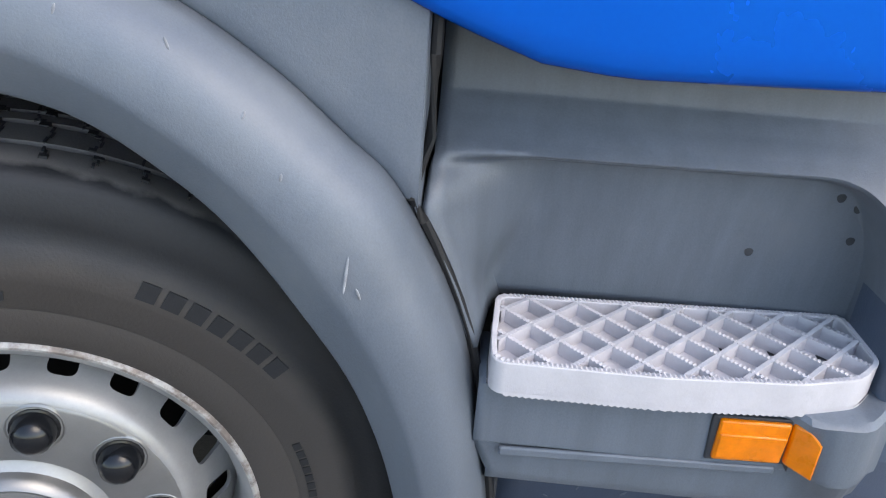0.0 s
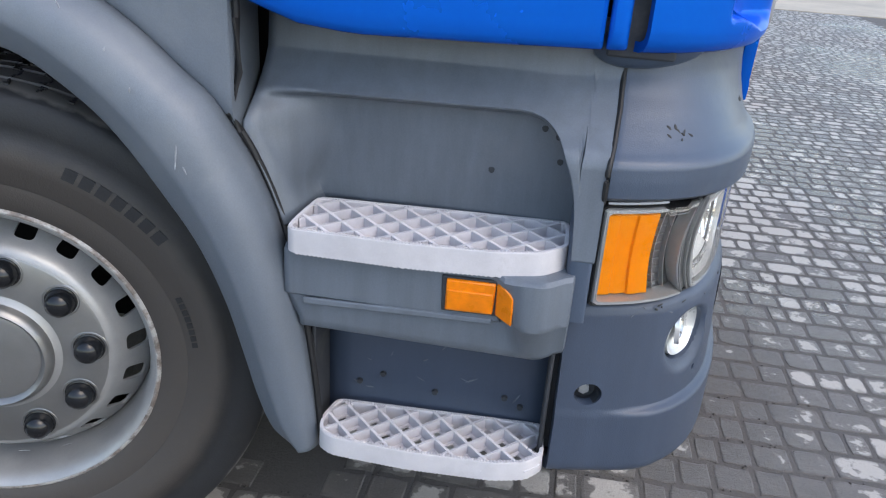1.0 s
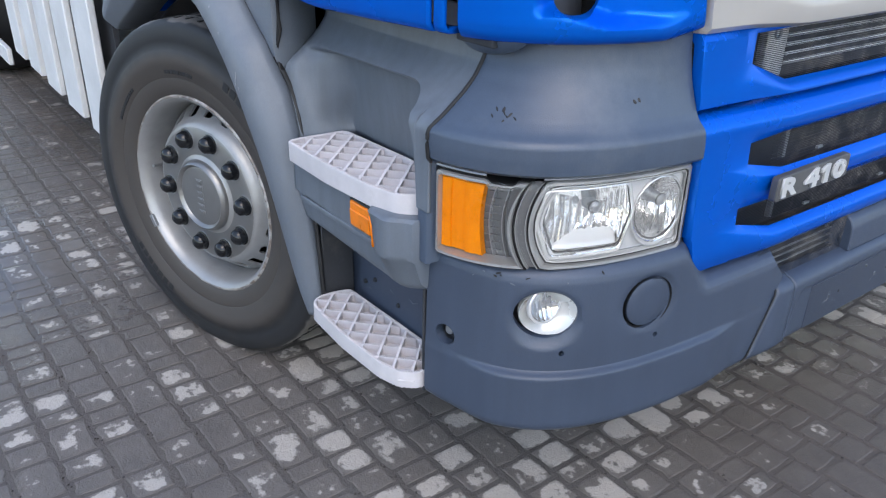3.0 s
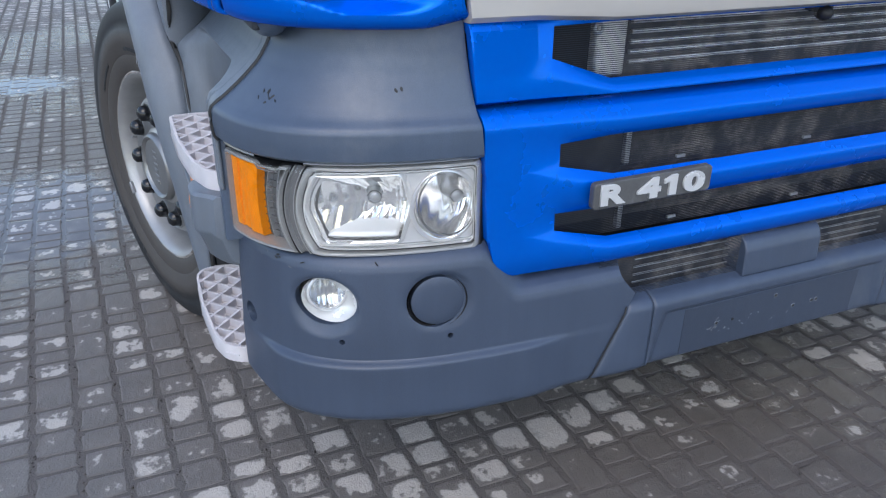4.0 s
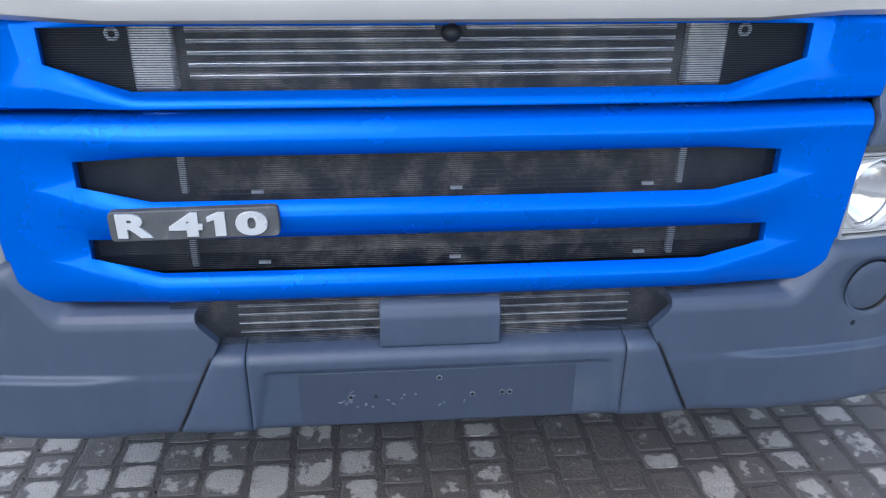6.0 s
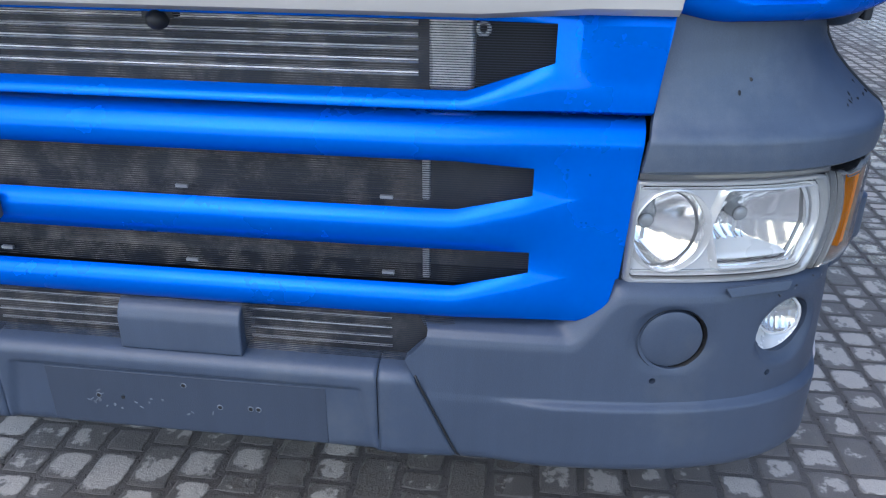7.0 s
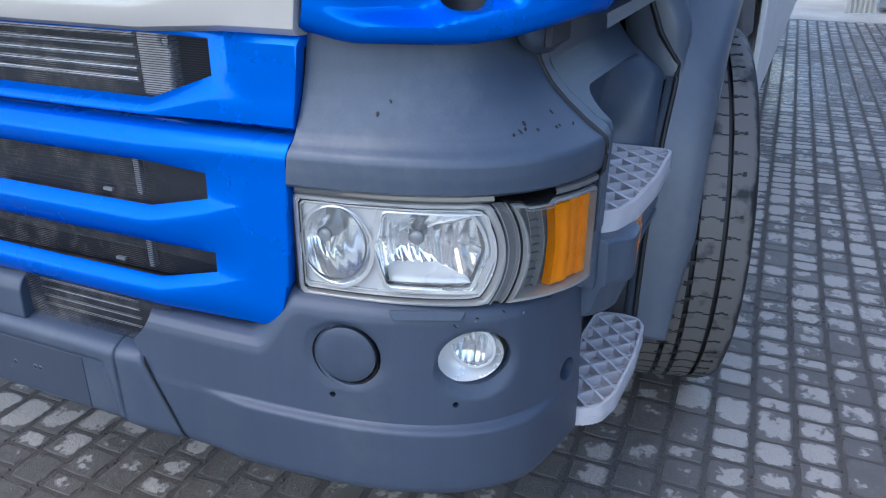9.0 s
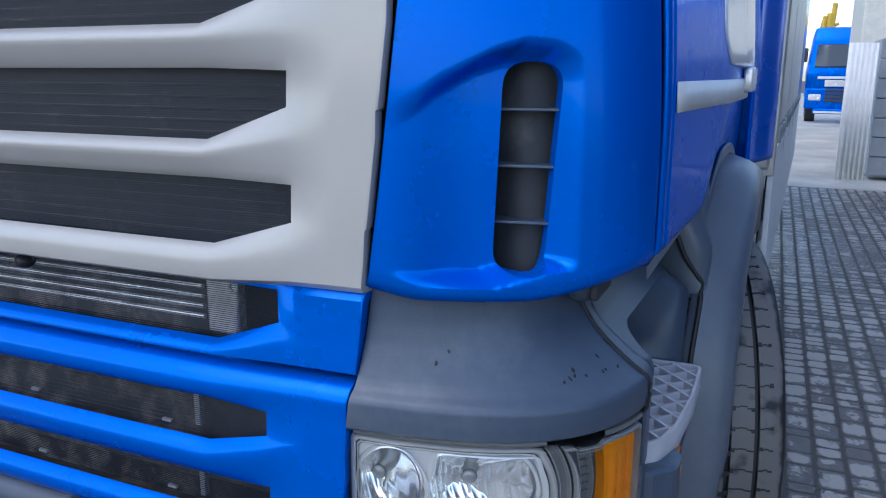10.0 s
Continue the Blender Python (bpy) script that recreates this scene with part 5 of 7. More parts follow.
    def slab(points, depth):
        """A flat piece on the step box from (x, outward y, z) corners, drawn inwards."""
        bm = bmesh.new()
        fv = [bm.verts.new((x, s * y, z)) for x, y, z in points]
        bv = [bm.verts.new((x, s * (y - depth), z)) for x, y, z in points]
        bm.faces.new(fv)
        bm.faces.new(bv[::-1])
        n = len(points)
        for k in range(n):
            bm.faces.new((fv[k], bv[k], bv[(k + 1) % n], fv[(k + 1) % n]))
        return bm
    part("marker_frame", slab(((0.816, 1.179, 0.762), (0.912, 1.179, 0.764), (0.914, 1.179, 0.690), (0.906, 1.179, 0.702), (0.818, 1.179, 0.700)), 0.02), DARK, boxp, bevel=0.002, solid=True)
    mark = part("side_marker", slab(((0.824, 1.184, 0.759), (0.902, 1.184, 0.760), (0.900, 1.184, 0.706), (0.824, 1.184, 0.704)), 0.018), MARKER, boxp, "amber side marker lamp", bevel=0.003, solid=True)
    part("marker_ledge", slab(((0.826, 1.1865, 0.742), (0.900, 1.1865, 0.743), (0.899, 1.1845, 0.709), (0.826, 1.1845, 0.707)), 0.012), MARKER, mark, bevel=0.002, solid=True)
    part("marker_wing", slab(((0.9035, 1.183, 0.761), (0.916, 1.1985, 0.761), (0.932, 1.1990, 0.747), (0.932, 1.1990, 0.697), (0.9035, 1.183, 0.706)), 0.018), MARKER, boxp, bevel=0.003, solid=True)
    # pressed crease along the box
    bm = bmesh.new()
    prism(bm, round_outline(((0.588, 0.676), (0.900, 0.686), (0.900, 0.696), (0.588, 0.688)), 0.004), 0.006, Matrix.Translation((0, s * 1.1785 if s > 0 else -1.1785 + 0.006, 0)) @ pose(0, 0, 0, 90, 0, 0))
    part("box_crease", bm, LIT_STREAKED if s < 0 else GREY, boxp, bevel=0.002, solid=True)
    # dark well behind the lower step
    rows = [[Vector((x, s * y, z)) for x in steps(0.585, 1.02, 8)] for z, y in ((0.625, 1.06), (0.60, 1.052), (0.46, 1.050), (0.40, 1.050), (0.385, 1.06))]
    part("step_well", facing(grid(rows), CENTRE), BUMPER, truck, "dark scuffed panel behind the lower step", thick=0.006)
    bm = bmesh.new()
    box(bm, 0.588, 0.596, s * 1.05, s * 1.135, 0.37, 0.62)
    part("well_side", bm, DARK, truck, bevel=0.003)
    # dark plate added to hide the bumper's pale end
    bm = bmesh.new()
    box(bm, 1.000, 1.008, s * 1.04, s * 1.126, 0.37, 0.70)
    part("well_side", bm, DARK, truck, bevel=0.003)
    bm = bmesh.new()
    box(bm, 1.02, 1.12, s * 1.060, s * 1.074, 1.10, 1.86)
    part("gap_backing", bm, DARK, truck, "dark strip behind the door gap", bevel=0.004)
    # dark plate added to close the bright gap between well and bumper
    bm = bmesh.new()
    box(bm, 1.008, 1.085, s * 1.088 - 0.004, s * 1.088 + 0.004, 0.40, 0.70)
    part("gap_plate", bm, DARK, truck, bevel=0.003)
    for x, z in ((0.655, 0.455), (0.70, 0.478), (0.80, 0.455), (0.93, 0.465), (0.96, 0.45)):
        bm = bmesh.new()
        bmesh.ops.create_cone(bm, cap_ends=True, segments=10, radius1=0.006, radius2=0.005, depth=0.006, matrix=Matrix.Translation((x, s * 1.053, z)) @ pose(0, 0, 0, 90, 0, 0))
        part("well_screw", bm, DARK, truck)
    for x, z in ((0.945, 0.977), (0.968, 0.965), (0.975, 0.922), (0.735, 1.0), (0.865, 0.895)):
        bm = bmesh.new()
        y = lerp_table(((0.80, 1.018), (0.86, 1.026), (0.98, 1.046), (1.02, 1.052)), z)[0]
        sphere(bm, Matrix.Translation((x, s * y, z)) @ Matrix.Diagonal((0.0055, 0.0008, 0.007, 1)), 10, 6)
        part("drip_spot", bm, DARK, truck)
    rg = random.Random(70 + s)
    for k in range(14):
        x, z = rg.uniform(0.62, 0.98), rg.choice((rg.uniform(0.43, 0.48), rg.uniform(0.47, 0.60)))
        bm = bmesh.new()
        sphere(bm, Matrix.Translation((x, s * 1.0515, z)) @ pose(0, 0, 0, 0, rg.uniform(-80, 80), 0) @ Matrix.Diagonal((rg.uniform(0.004, 0.014), 0.0008, rg.uniform(0.0007, 0.0016), 1)), 8, 6)
        part("well_scratch", bm, SCUFF, truck)
    # black cord added for the seam's shade between wheel arch and step panel
    line = [curve_at(CREST, u) for u in steps(0.645, 0.97, 14)]
    seam = [Vector((0.4845, s * (cab_side(0.48, z) - (0.058 if s > 0 else 0.016)), z)) for z in (1.24, 1.12, 1.04)] + [Vector((p.x + 0.0045, s * (cab_side(p.x, p.y) - (0.016 if s > 0 else 0.008)), p.y)) for p in line]
    part("fender_seam", sweep(seam, 0.0060), BLACK, truck)
    step_tread(s, False)
    step_tread(s, True)

    # door, its front strip and the seals between
    def door_low(x):
        if s > 0:
            return lerp_table(((-0.75, 1.44), (0.15, 1.42), (0.41, 1.395), (0.53, 1.345), (0.60, 1.300), (0.66, 1.250), (0.69, 1.207), (0.72, 1.186), (0.76, 1.180), (0.9, 1.172), (1.06, 1.160)), x)[0]
        return lerp_table(((-0.45, 1.32), (-0.1, 1.30), (0.25, 1.245), (0.40, 1.195), (0.50, 1.150), (0.58, 1.121), (0.66, 1.112), (1.06, 1.116)), x)[0]

    def door_out(x):
        """Half width of the blue door skin."""
        if s > 0:
            return lerp_table(((-0.75, 1.222), (0.0, 1.216), (0.3, 1.212), (0.55, 1.201), (0.71, 1.184), (1.0, 1.157), (1.06, 1.150)), x)[0]
        return door_y(x)

    def side_skin(xs, z1, name, label, parent):
        rows = []
        for k, back in [(0.0, 0.03), (0.0, 0.012), (0.006, 0.004), (0.018, 0.0)] + [(q, 0.0) for q in steps(0.04, 1.0, 16)]:
            row = []
            for x in xs:
                z = door_low(x) + (z1 - door_low(x)) * k
                edge = 0.006 * (1 - smooth(0, 0.006, min(x - xs[0], xs[-1] - x)))
                row.append(Vector((x, s * (door_out(x) - back - edge - 0.03 * smooth(1.35, 1.9, z)), z)))
            rows.append(row)
        return part(name, facing(grid(rows), CENTRE), BLUE, parent, label, thick=0.012)
    if s > 0:
        # grey sill that closes the cab side below the door
        rows = [[Vector((x, s * y, 1.1455)) for x in steps(0.49, 1.05, 12)] for y in (1.02, 1.07, 1.12, 1.134)]
        rows.append([p + Vector((0, s * 0.001, -0.022)) for p in rows[-1]])
        part("door_sill", grid(rows), LIT_STREAKED, truck, "grey sill below the door")
        # blue cab side that shows below the handle
        rows = [[Vector((x, s * (door_y(x) - 0.022 - d), z)) for x in steps(-0.74, 0.46, 16)] for z, d in ((1.10, 0.03), (1.20, 0.006), (1.30, 0.0), (1.46, 0.0))]
        part("cab_lower_side", facing(grid(rows), CENTRE), BLUE, truck, thick=0.006)
    door = side_skin([0.02, 0.023, 0.028] + steps(0.06, 0.98, 30) + [1.006, 1.009, 1.012], 1.86, "door", "glossy blue cab door", truck)
    side_skin([1.017, 1.020, 1.024, 1.035, 1.042, 1.046], 1.86, "door_pillar", "", truck)
    side_skin([-0.75, -0.747, -0.7] + steps(-0.6, -0.05, 10) + [0.009, 0.012, 0.015], 1.86, "cab_rear_side", "blue cab side behind the door", truck)
    # pale band along the door, with the handle at its end
    bm = grid([[Vector((x, s * (door_out(x) + 0.004 - 0.03 * smooth(1.35, 1.9, z)), z)) for x in steps(0.10, 1.003 if s > 0 else 0.885, 12)] for z in (1.385, 1.4325)])
    part("door_band", facing(bm, CENTRE), WHITE, door, "pale grey band", thick=0.003)
    bm = bmesh.new()
    prism(bm, round_outline(((0.06, 1.40), (0.26, 1.40), (0.26, 1.46), (0.06, 1.46)), 0.02), 0.022, Matrix.Translation((0, s * (door_out(0.16) - 0.001) + (0.022 if s > 0 else 0.0), 0)) @ pose(0, 0, 0, 90, 0, 0))
    part("door_handle", bm, BEZEL, door, "bright door handle", bevel=0.005)
    # bowl behind the handle: its floor comes forward towards the rear
    rows = []
    for k in steps(0, 1, 12):
        row = []
        for x in steps(0.10, 0.60, 24):
            low_z = 1.462 + 0.07 * (1 - math.sqrt(max(0.0, 1 - smooth(0.47, 0.60, x) ** 2)))
            z = low_z + (1.74 - low_z) * k
            row.append(Vector((x, s * (door_out(x) + 0.002 + 0.016 * smooth(0.60, 0.10, x) - 0.03 * smooth(1.35, 1.9, z)), z)))
        rows.append(row)
    # sky reflection put into the bowl as a pale base colour
    part("grip_bowl", facing(grid(rows), CENTRE), GRIP, door, "glossy bowl behind the handle, pale with sky put into its colour", thick=0.004)
    # dark cover under the corner deflector
    bm = bmesh.new()
    sphere(bm, Matrix.Translation((1.085 if s < 0 else 1.062, s * 1.040, 1.117)) @ pose(0, 0, 0, 0, -9, 0) @ Matrix.Diagonal((0.085, 0.030, 0.034, 1)), 24, 14)
    part("corner_cover", bm, GREY, truck, "rounded cover under the deflector")

# upper cab: plain closing shell with the windscreen
rows = []
for z, xf, hb in ((1.75, 1.30, 1.11), (1.86, 1.29, 1.10), (2.55, 1.12, 1.05), (2.75, 1.02, 1.02), (2.80, 0.85, 0.9)):
    rows.append([Vector((-0.75, -hb, z))] + [skin(a, xf, hb, -1, z, 4.5) for a in steps(88, 0, 22)] + [skin(a, xf, hb, 1, z, 4.5) for a in steps(0, 88, 22)][1:] + [Vector((-0.75, hb, z))])
part("upper_cab", facing(grid(rows), (0.2, 0, 1.5)), BLUE, truck, thick=0.02)
rows = [[p for p in ([skin(a, xf + 0.006, hb, -1, z, 4.5) for a in steps(50, 0, 14)] + [skin(a, xf + 0.006, hb, 1, z, 4.5) for a in steps(0, 50, 14)][1:])] for z, xf, hb in ((1.90, 1.283, 1.10), (2.50, 1.135, 1.05))]
part("windscreen", facing(grid(rows), (0.2, 0, 1.5)), WINDOW, truck, thick=0.01)
bm = bmesh.new()
box(bm, -0.76, -0.74, -1.19, 1.19, 0.9, 2.8)
box(bm, -0.75, 0.9, -0.92, 0.92, 2.79, 2.82)
part("cab_back", bm, BLUE, truck)


# ---- wheels ----
def build_wheel(m, tread_blocks):
    prof = ((0.0, -0.012), (0.070, -0.012), (0.098, -0.012), (0.106, -0.018), (0.116, -0.026), (0.125, -0.028), (0.196, -0.028), (0.205, -0.031), (0.212, -0.037), (0.218, -0.046), (0.224, -0.055), (0.257, -0.096), (0.262, -0.106),
            (0.265, -0.118), (0.267, -0.085), (0.271, -0.034), (0.279, -0.010), (0.288, -0.004), (0.295, -0.006), (0.298, -0.016), (0.295, -0.03))
    bm = revolve(prof, 80)
    facing(bm, (0, 0, -0.6))
    rim = part("wheel", bm, RIM, truck, "steel truck wheel, silver-painted, rust at the rim edge")
    bm = bmesh.new()
    for k in range(20):
        a = radians(18 * k + 17)
        q = Matrix.Rotation(a, 4, "Z") @ Matrix.Translation((0.2405, 0, -0.0755)) @ pose(0, 0, 0, 0, 50, 0)
        prism(bm, round_outline(((-0.025, -0.0175), (0.025, -0.0155), (0.025, 0.0155), (-0.025, 0.0175)), 0.012, 4), 0.055, q @ Matrix.Translation((0, 0, -0.04)))
    md = rim.modifiers.new("wall", "SOLIDIFY")
    md.thickness, md.offset = 0.006, -1
    bake(rim)
    cut(rim, bm, 40)
    rim.data.materials.clear()
    rim.data.materials.append(RIM)
    rim.matrix_local = m
    bm = revolve(((0.0, -0.006), (0.080, -0.0065), (0.088, -0.009), (0.091, -0.004), (0.0965, 0.0), (0.102, -0.004), (0.107, -0.014), (0.109, -0.024)), 64)
    part("hub_cover", facing(bm, (0, 0, -0.5)), HUB, rim, "brushed metal hub cover with embossed lettering")
    bm = revolve(((0.110, -0.0268), (0.195, -0.0268), (0.199, -0.029)), 64)
    part("hub_flange", facing(bm, (0, 0, -0.5)), HUB, rim)
    # embossed brand mark as plain bars
    bm = bmesh.new()
    for k in range(6):
        box(bm, -0.014, 0.014, -0.055 + 0.019 * k, -0.0425 + 0.019 * k, -0.007, -0.0045)
        box(bm, -0.008, 0.008, -0.052 + 0.019 * k, -0.0455 + 0.019 * k, -0.006, -0.0035)
    part("embossed_mark", bm, HUB, rim, bevel=0.001)
    for k in range(10):
        a = radians(36 * k + 2.7)
        q = Matrix.Rotation(a, 4, "Z") @ Matrix.Translation((0.1675, 0, -0.028))
        bm = revolve(((0.0285, -0.001), (0.028, 0.003), (0.0255, 0.004), (0.0245, 0.013), (0.0215, 0.024), (0.013, 0.0310), (0.0, 0.033)), 18)
        bm.transform(q)
        part("nut_cover", facing(bm, q @ Vector((0, 0, -0.05))), NUT, rim)
        bm = revolve(((0.0295, 0.0008), (0.0315, 0.0020), (0.0345, 0.0002)), 18)
        bm.transform(q)
        part("nut_seat", bm, HUB, rim)
    bm = revolve(((0.2885, -0.0035), (0.2915, -0.0030), (0.2960, -0.0062), (0.2988, -0.016)), 80)
    part("rim_edge", facing(bm, (0, 0, -0.5)), RUST, rim, "chipped, rusty rim edge")
    # valve and balance weight
    bm = bmesh.new()
    tube(bm, (-0.262, 0.02, -0.08), (-0.250, 0.03, -0.03), 0.004)
    part("valve", bm, STEEL, rim)
    bm = bmesh.new()
    box(bm, -0.020, 0.020, 0.279, 0.295, -0.008, 0.002, Matrix.Rotation(radians(120), 4, "Z"))
    part("balance_weight", bm, STEEL, rim, bevel=0.002)
    # tyre
    W = 0.300
    prof = [(0.283, -0.030), (0.290, -0.012), (0.299, -0.004), (0.314, 0.001), (0.335, 0.006), (0.345, 0.0055), (0.348, 0.008), (0.380, 0.0115), (0.383, 0.013), (0.415, 0.011), (0.418, 0.0085), (0.440, 0.003),
            (0.444, 0.004), (0.462, 0.002), (0.478, -0.001), (0.487, -0.005), (0.4935, -0.012), (0.4975, -0.022), (0.4985, -0.062), (0.4855, -0.064), (0.4855, -0.072), (0.499, -0.074)]
    back = [(0.4995, -0.125), (0.487, -0.127), (0.487, -0.136), (0.500, -0.138)]
    half = prof + back
    full = half + [(r, -W - z) for r, z in half[::-1]]
    bm = revolve(full, 120)
    tyre = part("tyre", facing(bm, (0, 0, -0.15)), TYRE, rim, "worn black truck tyre with faded raised lettering")
    # raised sidewall lettering as plain bars
    for a0, n, r, h, w in ((62, 7, 0.400, 0.022, 3.0), (100, 9, 0.362, 0.010, 1.6), (242, 7, 0.400, 0.022, 3.0), (150, 10, 0.362, 0.010, 1.6), (20, 8, 0.362, 0.010, 1.6)):
        for k in range(n):
            a = radians(a0 - k * w * 1.35)
            q = Matrix.Rotation(a - math.pi / 2, 4, "Z") @ Matrix.Translation((0, r, 0.0118 if r > 0.39 else 0.0098))
            ww = r * radians(w) / 2
            bm = bmesh.new()
            box(bm, -ww, ww, -h / 2, h / 2, -0.003, 0.0014, q)
            part("sidewall_mark", bm, RUBBER, tyre)
    # tread sipes
    if tread_blocks:
        bm = bmesh.new()
        rg = random.Random(31)
        for k in range(64):
            a = 2 * math.pi * k / 64
            for z0, z1, sl, wide in ((-0.032, -0.062, 0.03, 0.0), (-0.074, -0.125, -0.05, 0.0), (-0.138, -0.162, 0.04, 0.0), (-0.175, -0.226, 0.05, 0.0), (-0.238, -0.268, -0.03, 0.0)):
                q = Matrix.Rotation(a + (0.018 if z0 < -0.07 else 0.0) + (0.02 if z0 < -0.13 else 0.0), 4, "Z")
                # a thin wavy cut across the rib, notched at both ends
                for j in range(3):
                    za, zb = z0 + (z1 - z0) * j / 3, z0 + (z1 - z0) * (j + 1) / 3
                    dy = (0.0016, -0.0016, 0.0012)[j] + rg.uniform(-0.0006, 0.0006)
                    box(bm, 0.4935, 0.5003, dy - 0.0015, dy + 0.0015, zb, za, q @ Matrix.Rotation(sl, 4, "X"))
                for ze, u in ((z0 - 0.004, 1), (z1 + 0.004, -1)):
                    if rg.random() < 0.5:
                        w = rg.uniform(0.0026, 0.0055)
                        box(bm, 0.4935, 0.5006, -w, w, ze - 0.004, ze + 0.004, q)
            # deep pockets along the inner grooves
            for z in (-0.131, -0.169):
                q = Matrix.Rotation(a + 0.03, 4, "Z")
                box(bm, 0.494, 0.5008, -0.0055, 0.0055, z - 0.0065, z + 0.0065, q)
        tagged(part("tread_sipe", bm, RUBBER, tyre), kind="stuff")
    return rim


STEER = 17.7
build_wheel(Matrix.Translation((0.018, -1.228, 0.498)) @ pose(0, 0, 0, 90, 0, STEER), True)
build_wheel(Matrix.Translation((-0.020, 1.270, 0.498)) @ pose(0, 0, 0, -90, 0, 14.0), True)

# ---- behind the cab: frame, side guards, body, rear wheels ----
for s in (-1, 1):
    for k in range(5):
        x1 = -1.06 - 0.42 * k
        bm = bmesh.new()
        box(bm, x1 - 0.27, x1, s * 1.19 - 0.015, s * 1.19 + 0.015, 0.345 + 0.006 * k, 0.98)
        part("side_guard", bm, WHITE, truck, "white side panel between the axles", bevel=0.006)
    bm = bmesh.new()
    box(bm, -3.3, -1.0, s * 1.13 - 0.01, s * 1.13 + 0.01, 0.36, 0.98)
    part("guard_backing", bm, DARK, truck)
    bm = bmesh.new()
    box(bm, -4.9, -3.12, s * 1.225 - 0.015, s * 1.225 + 0.015, 0.27, 0.37)
    part("guard_rail", bm, WHITE, truck, "white guard rail ahead of the rear wheel", bevel=0.006)
    for xw in (-4.35, -5.65):
        bm = revolve([(0.28, -0.04), (0.30, 0.0), (0.40, 0.01), (0.47, -0.01), (0.50, -0.04), (0.50, -0.56), (0.28, -0.58)], 48)
        bm.transform(Matrix.Translation((xw, s * 1.23, 0.50)) @ pose(0, 0, 0, 90 if s < 0 else -90, 0, 0))
        part("rear_tyre", bm, RUBBER, truck, "black rear truck tyre", solid=True)
        bm = revolve([(0.0, -0.10), (0.12, -0.10), (0.14, -0.16), (0.26, -0.16), (0.28, -0.02), (0.30, -0.005), (0.31, -0.02)], 40)
        bm.transform(Matrix.Translation((xw, s * 1.23, 0.50)) @ pose(0, 0, 0, 90 if s < 0 else -90, 0, 0))
        part("rear_rim", bm, RIM, truck)
bm = bmesh.new()
box(bm, -7.0, -0.55, -0.45, 0.45, 0.50, 0.90)
part("frame", bm, CORE, truck)
def splay(bm):
    """The body's left side runs outwards towards the rear."""
    for v in bm.verts:
        if v.co.y > 0:
            v.co.y += 0.0225 * max(0.0, -1.0 - v.co.x)
    return bm


bm = bmesh.new()
box(bm, -7.4, -0.95, -1.22, 1.27, 1.08, 1.235)
part("body_floor", splay(bm), ALU, truck, bevel=0.01)
for k in range(6):
    x1 = -1.02 - 1.06 * k
    for y in (-1.235, 1.280):
        bm = bmesh.new()
        box(bm, x1 - 1.035, x1 - 0.025, y - 0.012, y + 0.012, 1.245, 2.9)
        part("side_board", splay(bm), ALU if k < 4 else DARKBLUE, truck, "grey aluminium body board" if k < 4 else "dark blue body board", bevel=0.006)
        if y > 0:
            bm = bmesh.new()
            box(bm, x1 - 1.052, x1, y - 0.015, y + 0.008, 0.55, 1.15)
            part("lower_board", splay(bm), WHITE, truck, "pale aluminium side skirt", bevel=0.004)
        for dx in (0.2, 0.5, 0.8):
            bm = bmesh.new()
            box(bm, x1 - dx - 0.03, x1 - dx + 0.03, y - 0.012, y + (0.018 if y > 0 else 0.012), 1.165, 1.235)
            part("board_catch", splay(bm), STEEL, truck, bevel=0.006)
for k in range(7):
    for y in (-1.235, 1.276):
        bm = bmesh.new()
        box(bm, -1.03 - 1.06 * k, -1.005 - 1.06 * k, y - 0.02, y + 0.014, 1.05, 2.9)
        part("body_post", splay(bm), ALU, truck, bevel=0.005)
bm = bmesh.new()
box(bm, -1.05, -1.0, -1.21, 1.26, 1.0, 2.9)
part("body_front_wall", bm, ALU, truck)
bm = bmesh.new()
box(bm, -7.4, -1.0, -1.25, 1.30, 2.9, 2.96)
part("body_roof", splay(bm), ALU, truck, bevel=0.02)
# blue fairings that lead from the cab to the body
for s in (-1, 1):
    y0, y1 = (1.215, 1.235) if s < 0 else (1.205, 1.279)
    rows = [[Vector((x, s * (y0 + (y1 - y0) * smooth(-0.62, -0.95, x)), z)) for x in steps(-0.62, -0.985, 10)] for z in (1.13, 1.15, 1.7, 2.75)]
    part("side_fairing", facing(grid(rows), (0, 0, 1.5)), BLUE, truck, "blue side fairing behind the cab", thick=0.012)

# ---- things round the truck ----
# low platform at the edge of the yard: ribbed apron, feet, pale edge beam and deck
deck = thing("low_platform", "low grey steel platform with pale edge and ribbed apron", "platform")
bm = bmesh.new()
box(bm, -12.0, -4.05, -6.2, -3.93, 0.13, 0.17)
part("deck_plate", bm, GREYPANEL, deck, bevel=0.006)
bm = bmesh.new()
box(bm, -12.0, -4.05, -3.93, -3.87, 0.105, 0.185)
part("edge_beam", bm, ALU, deck, "pale edge beam", bevel=0.012)
# black block in place of the shade under the deck
bm = bmesh.new()
box(bm, -12.0, -4.05, -6.1, -3.99, 0.002, 0.125)
part("dark_underside", bm, CORE, deck)
bm = bmesh.new()
box(bm, -12.0, -4.05, -3.90, -3.47, 0.003, 0.016)
apron = part("apron", bm, CORE, deck, "dark steel apron", bevel=0.003)
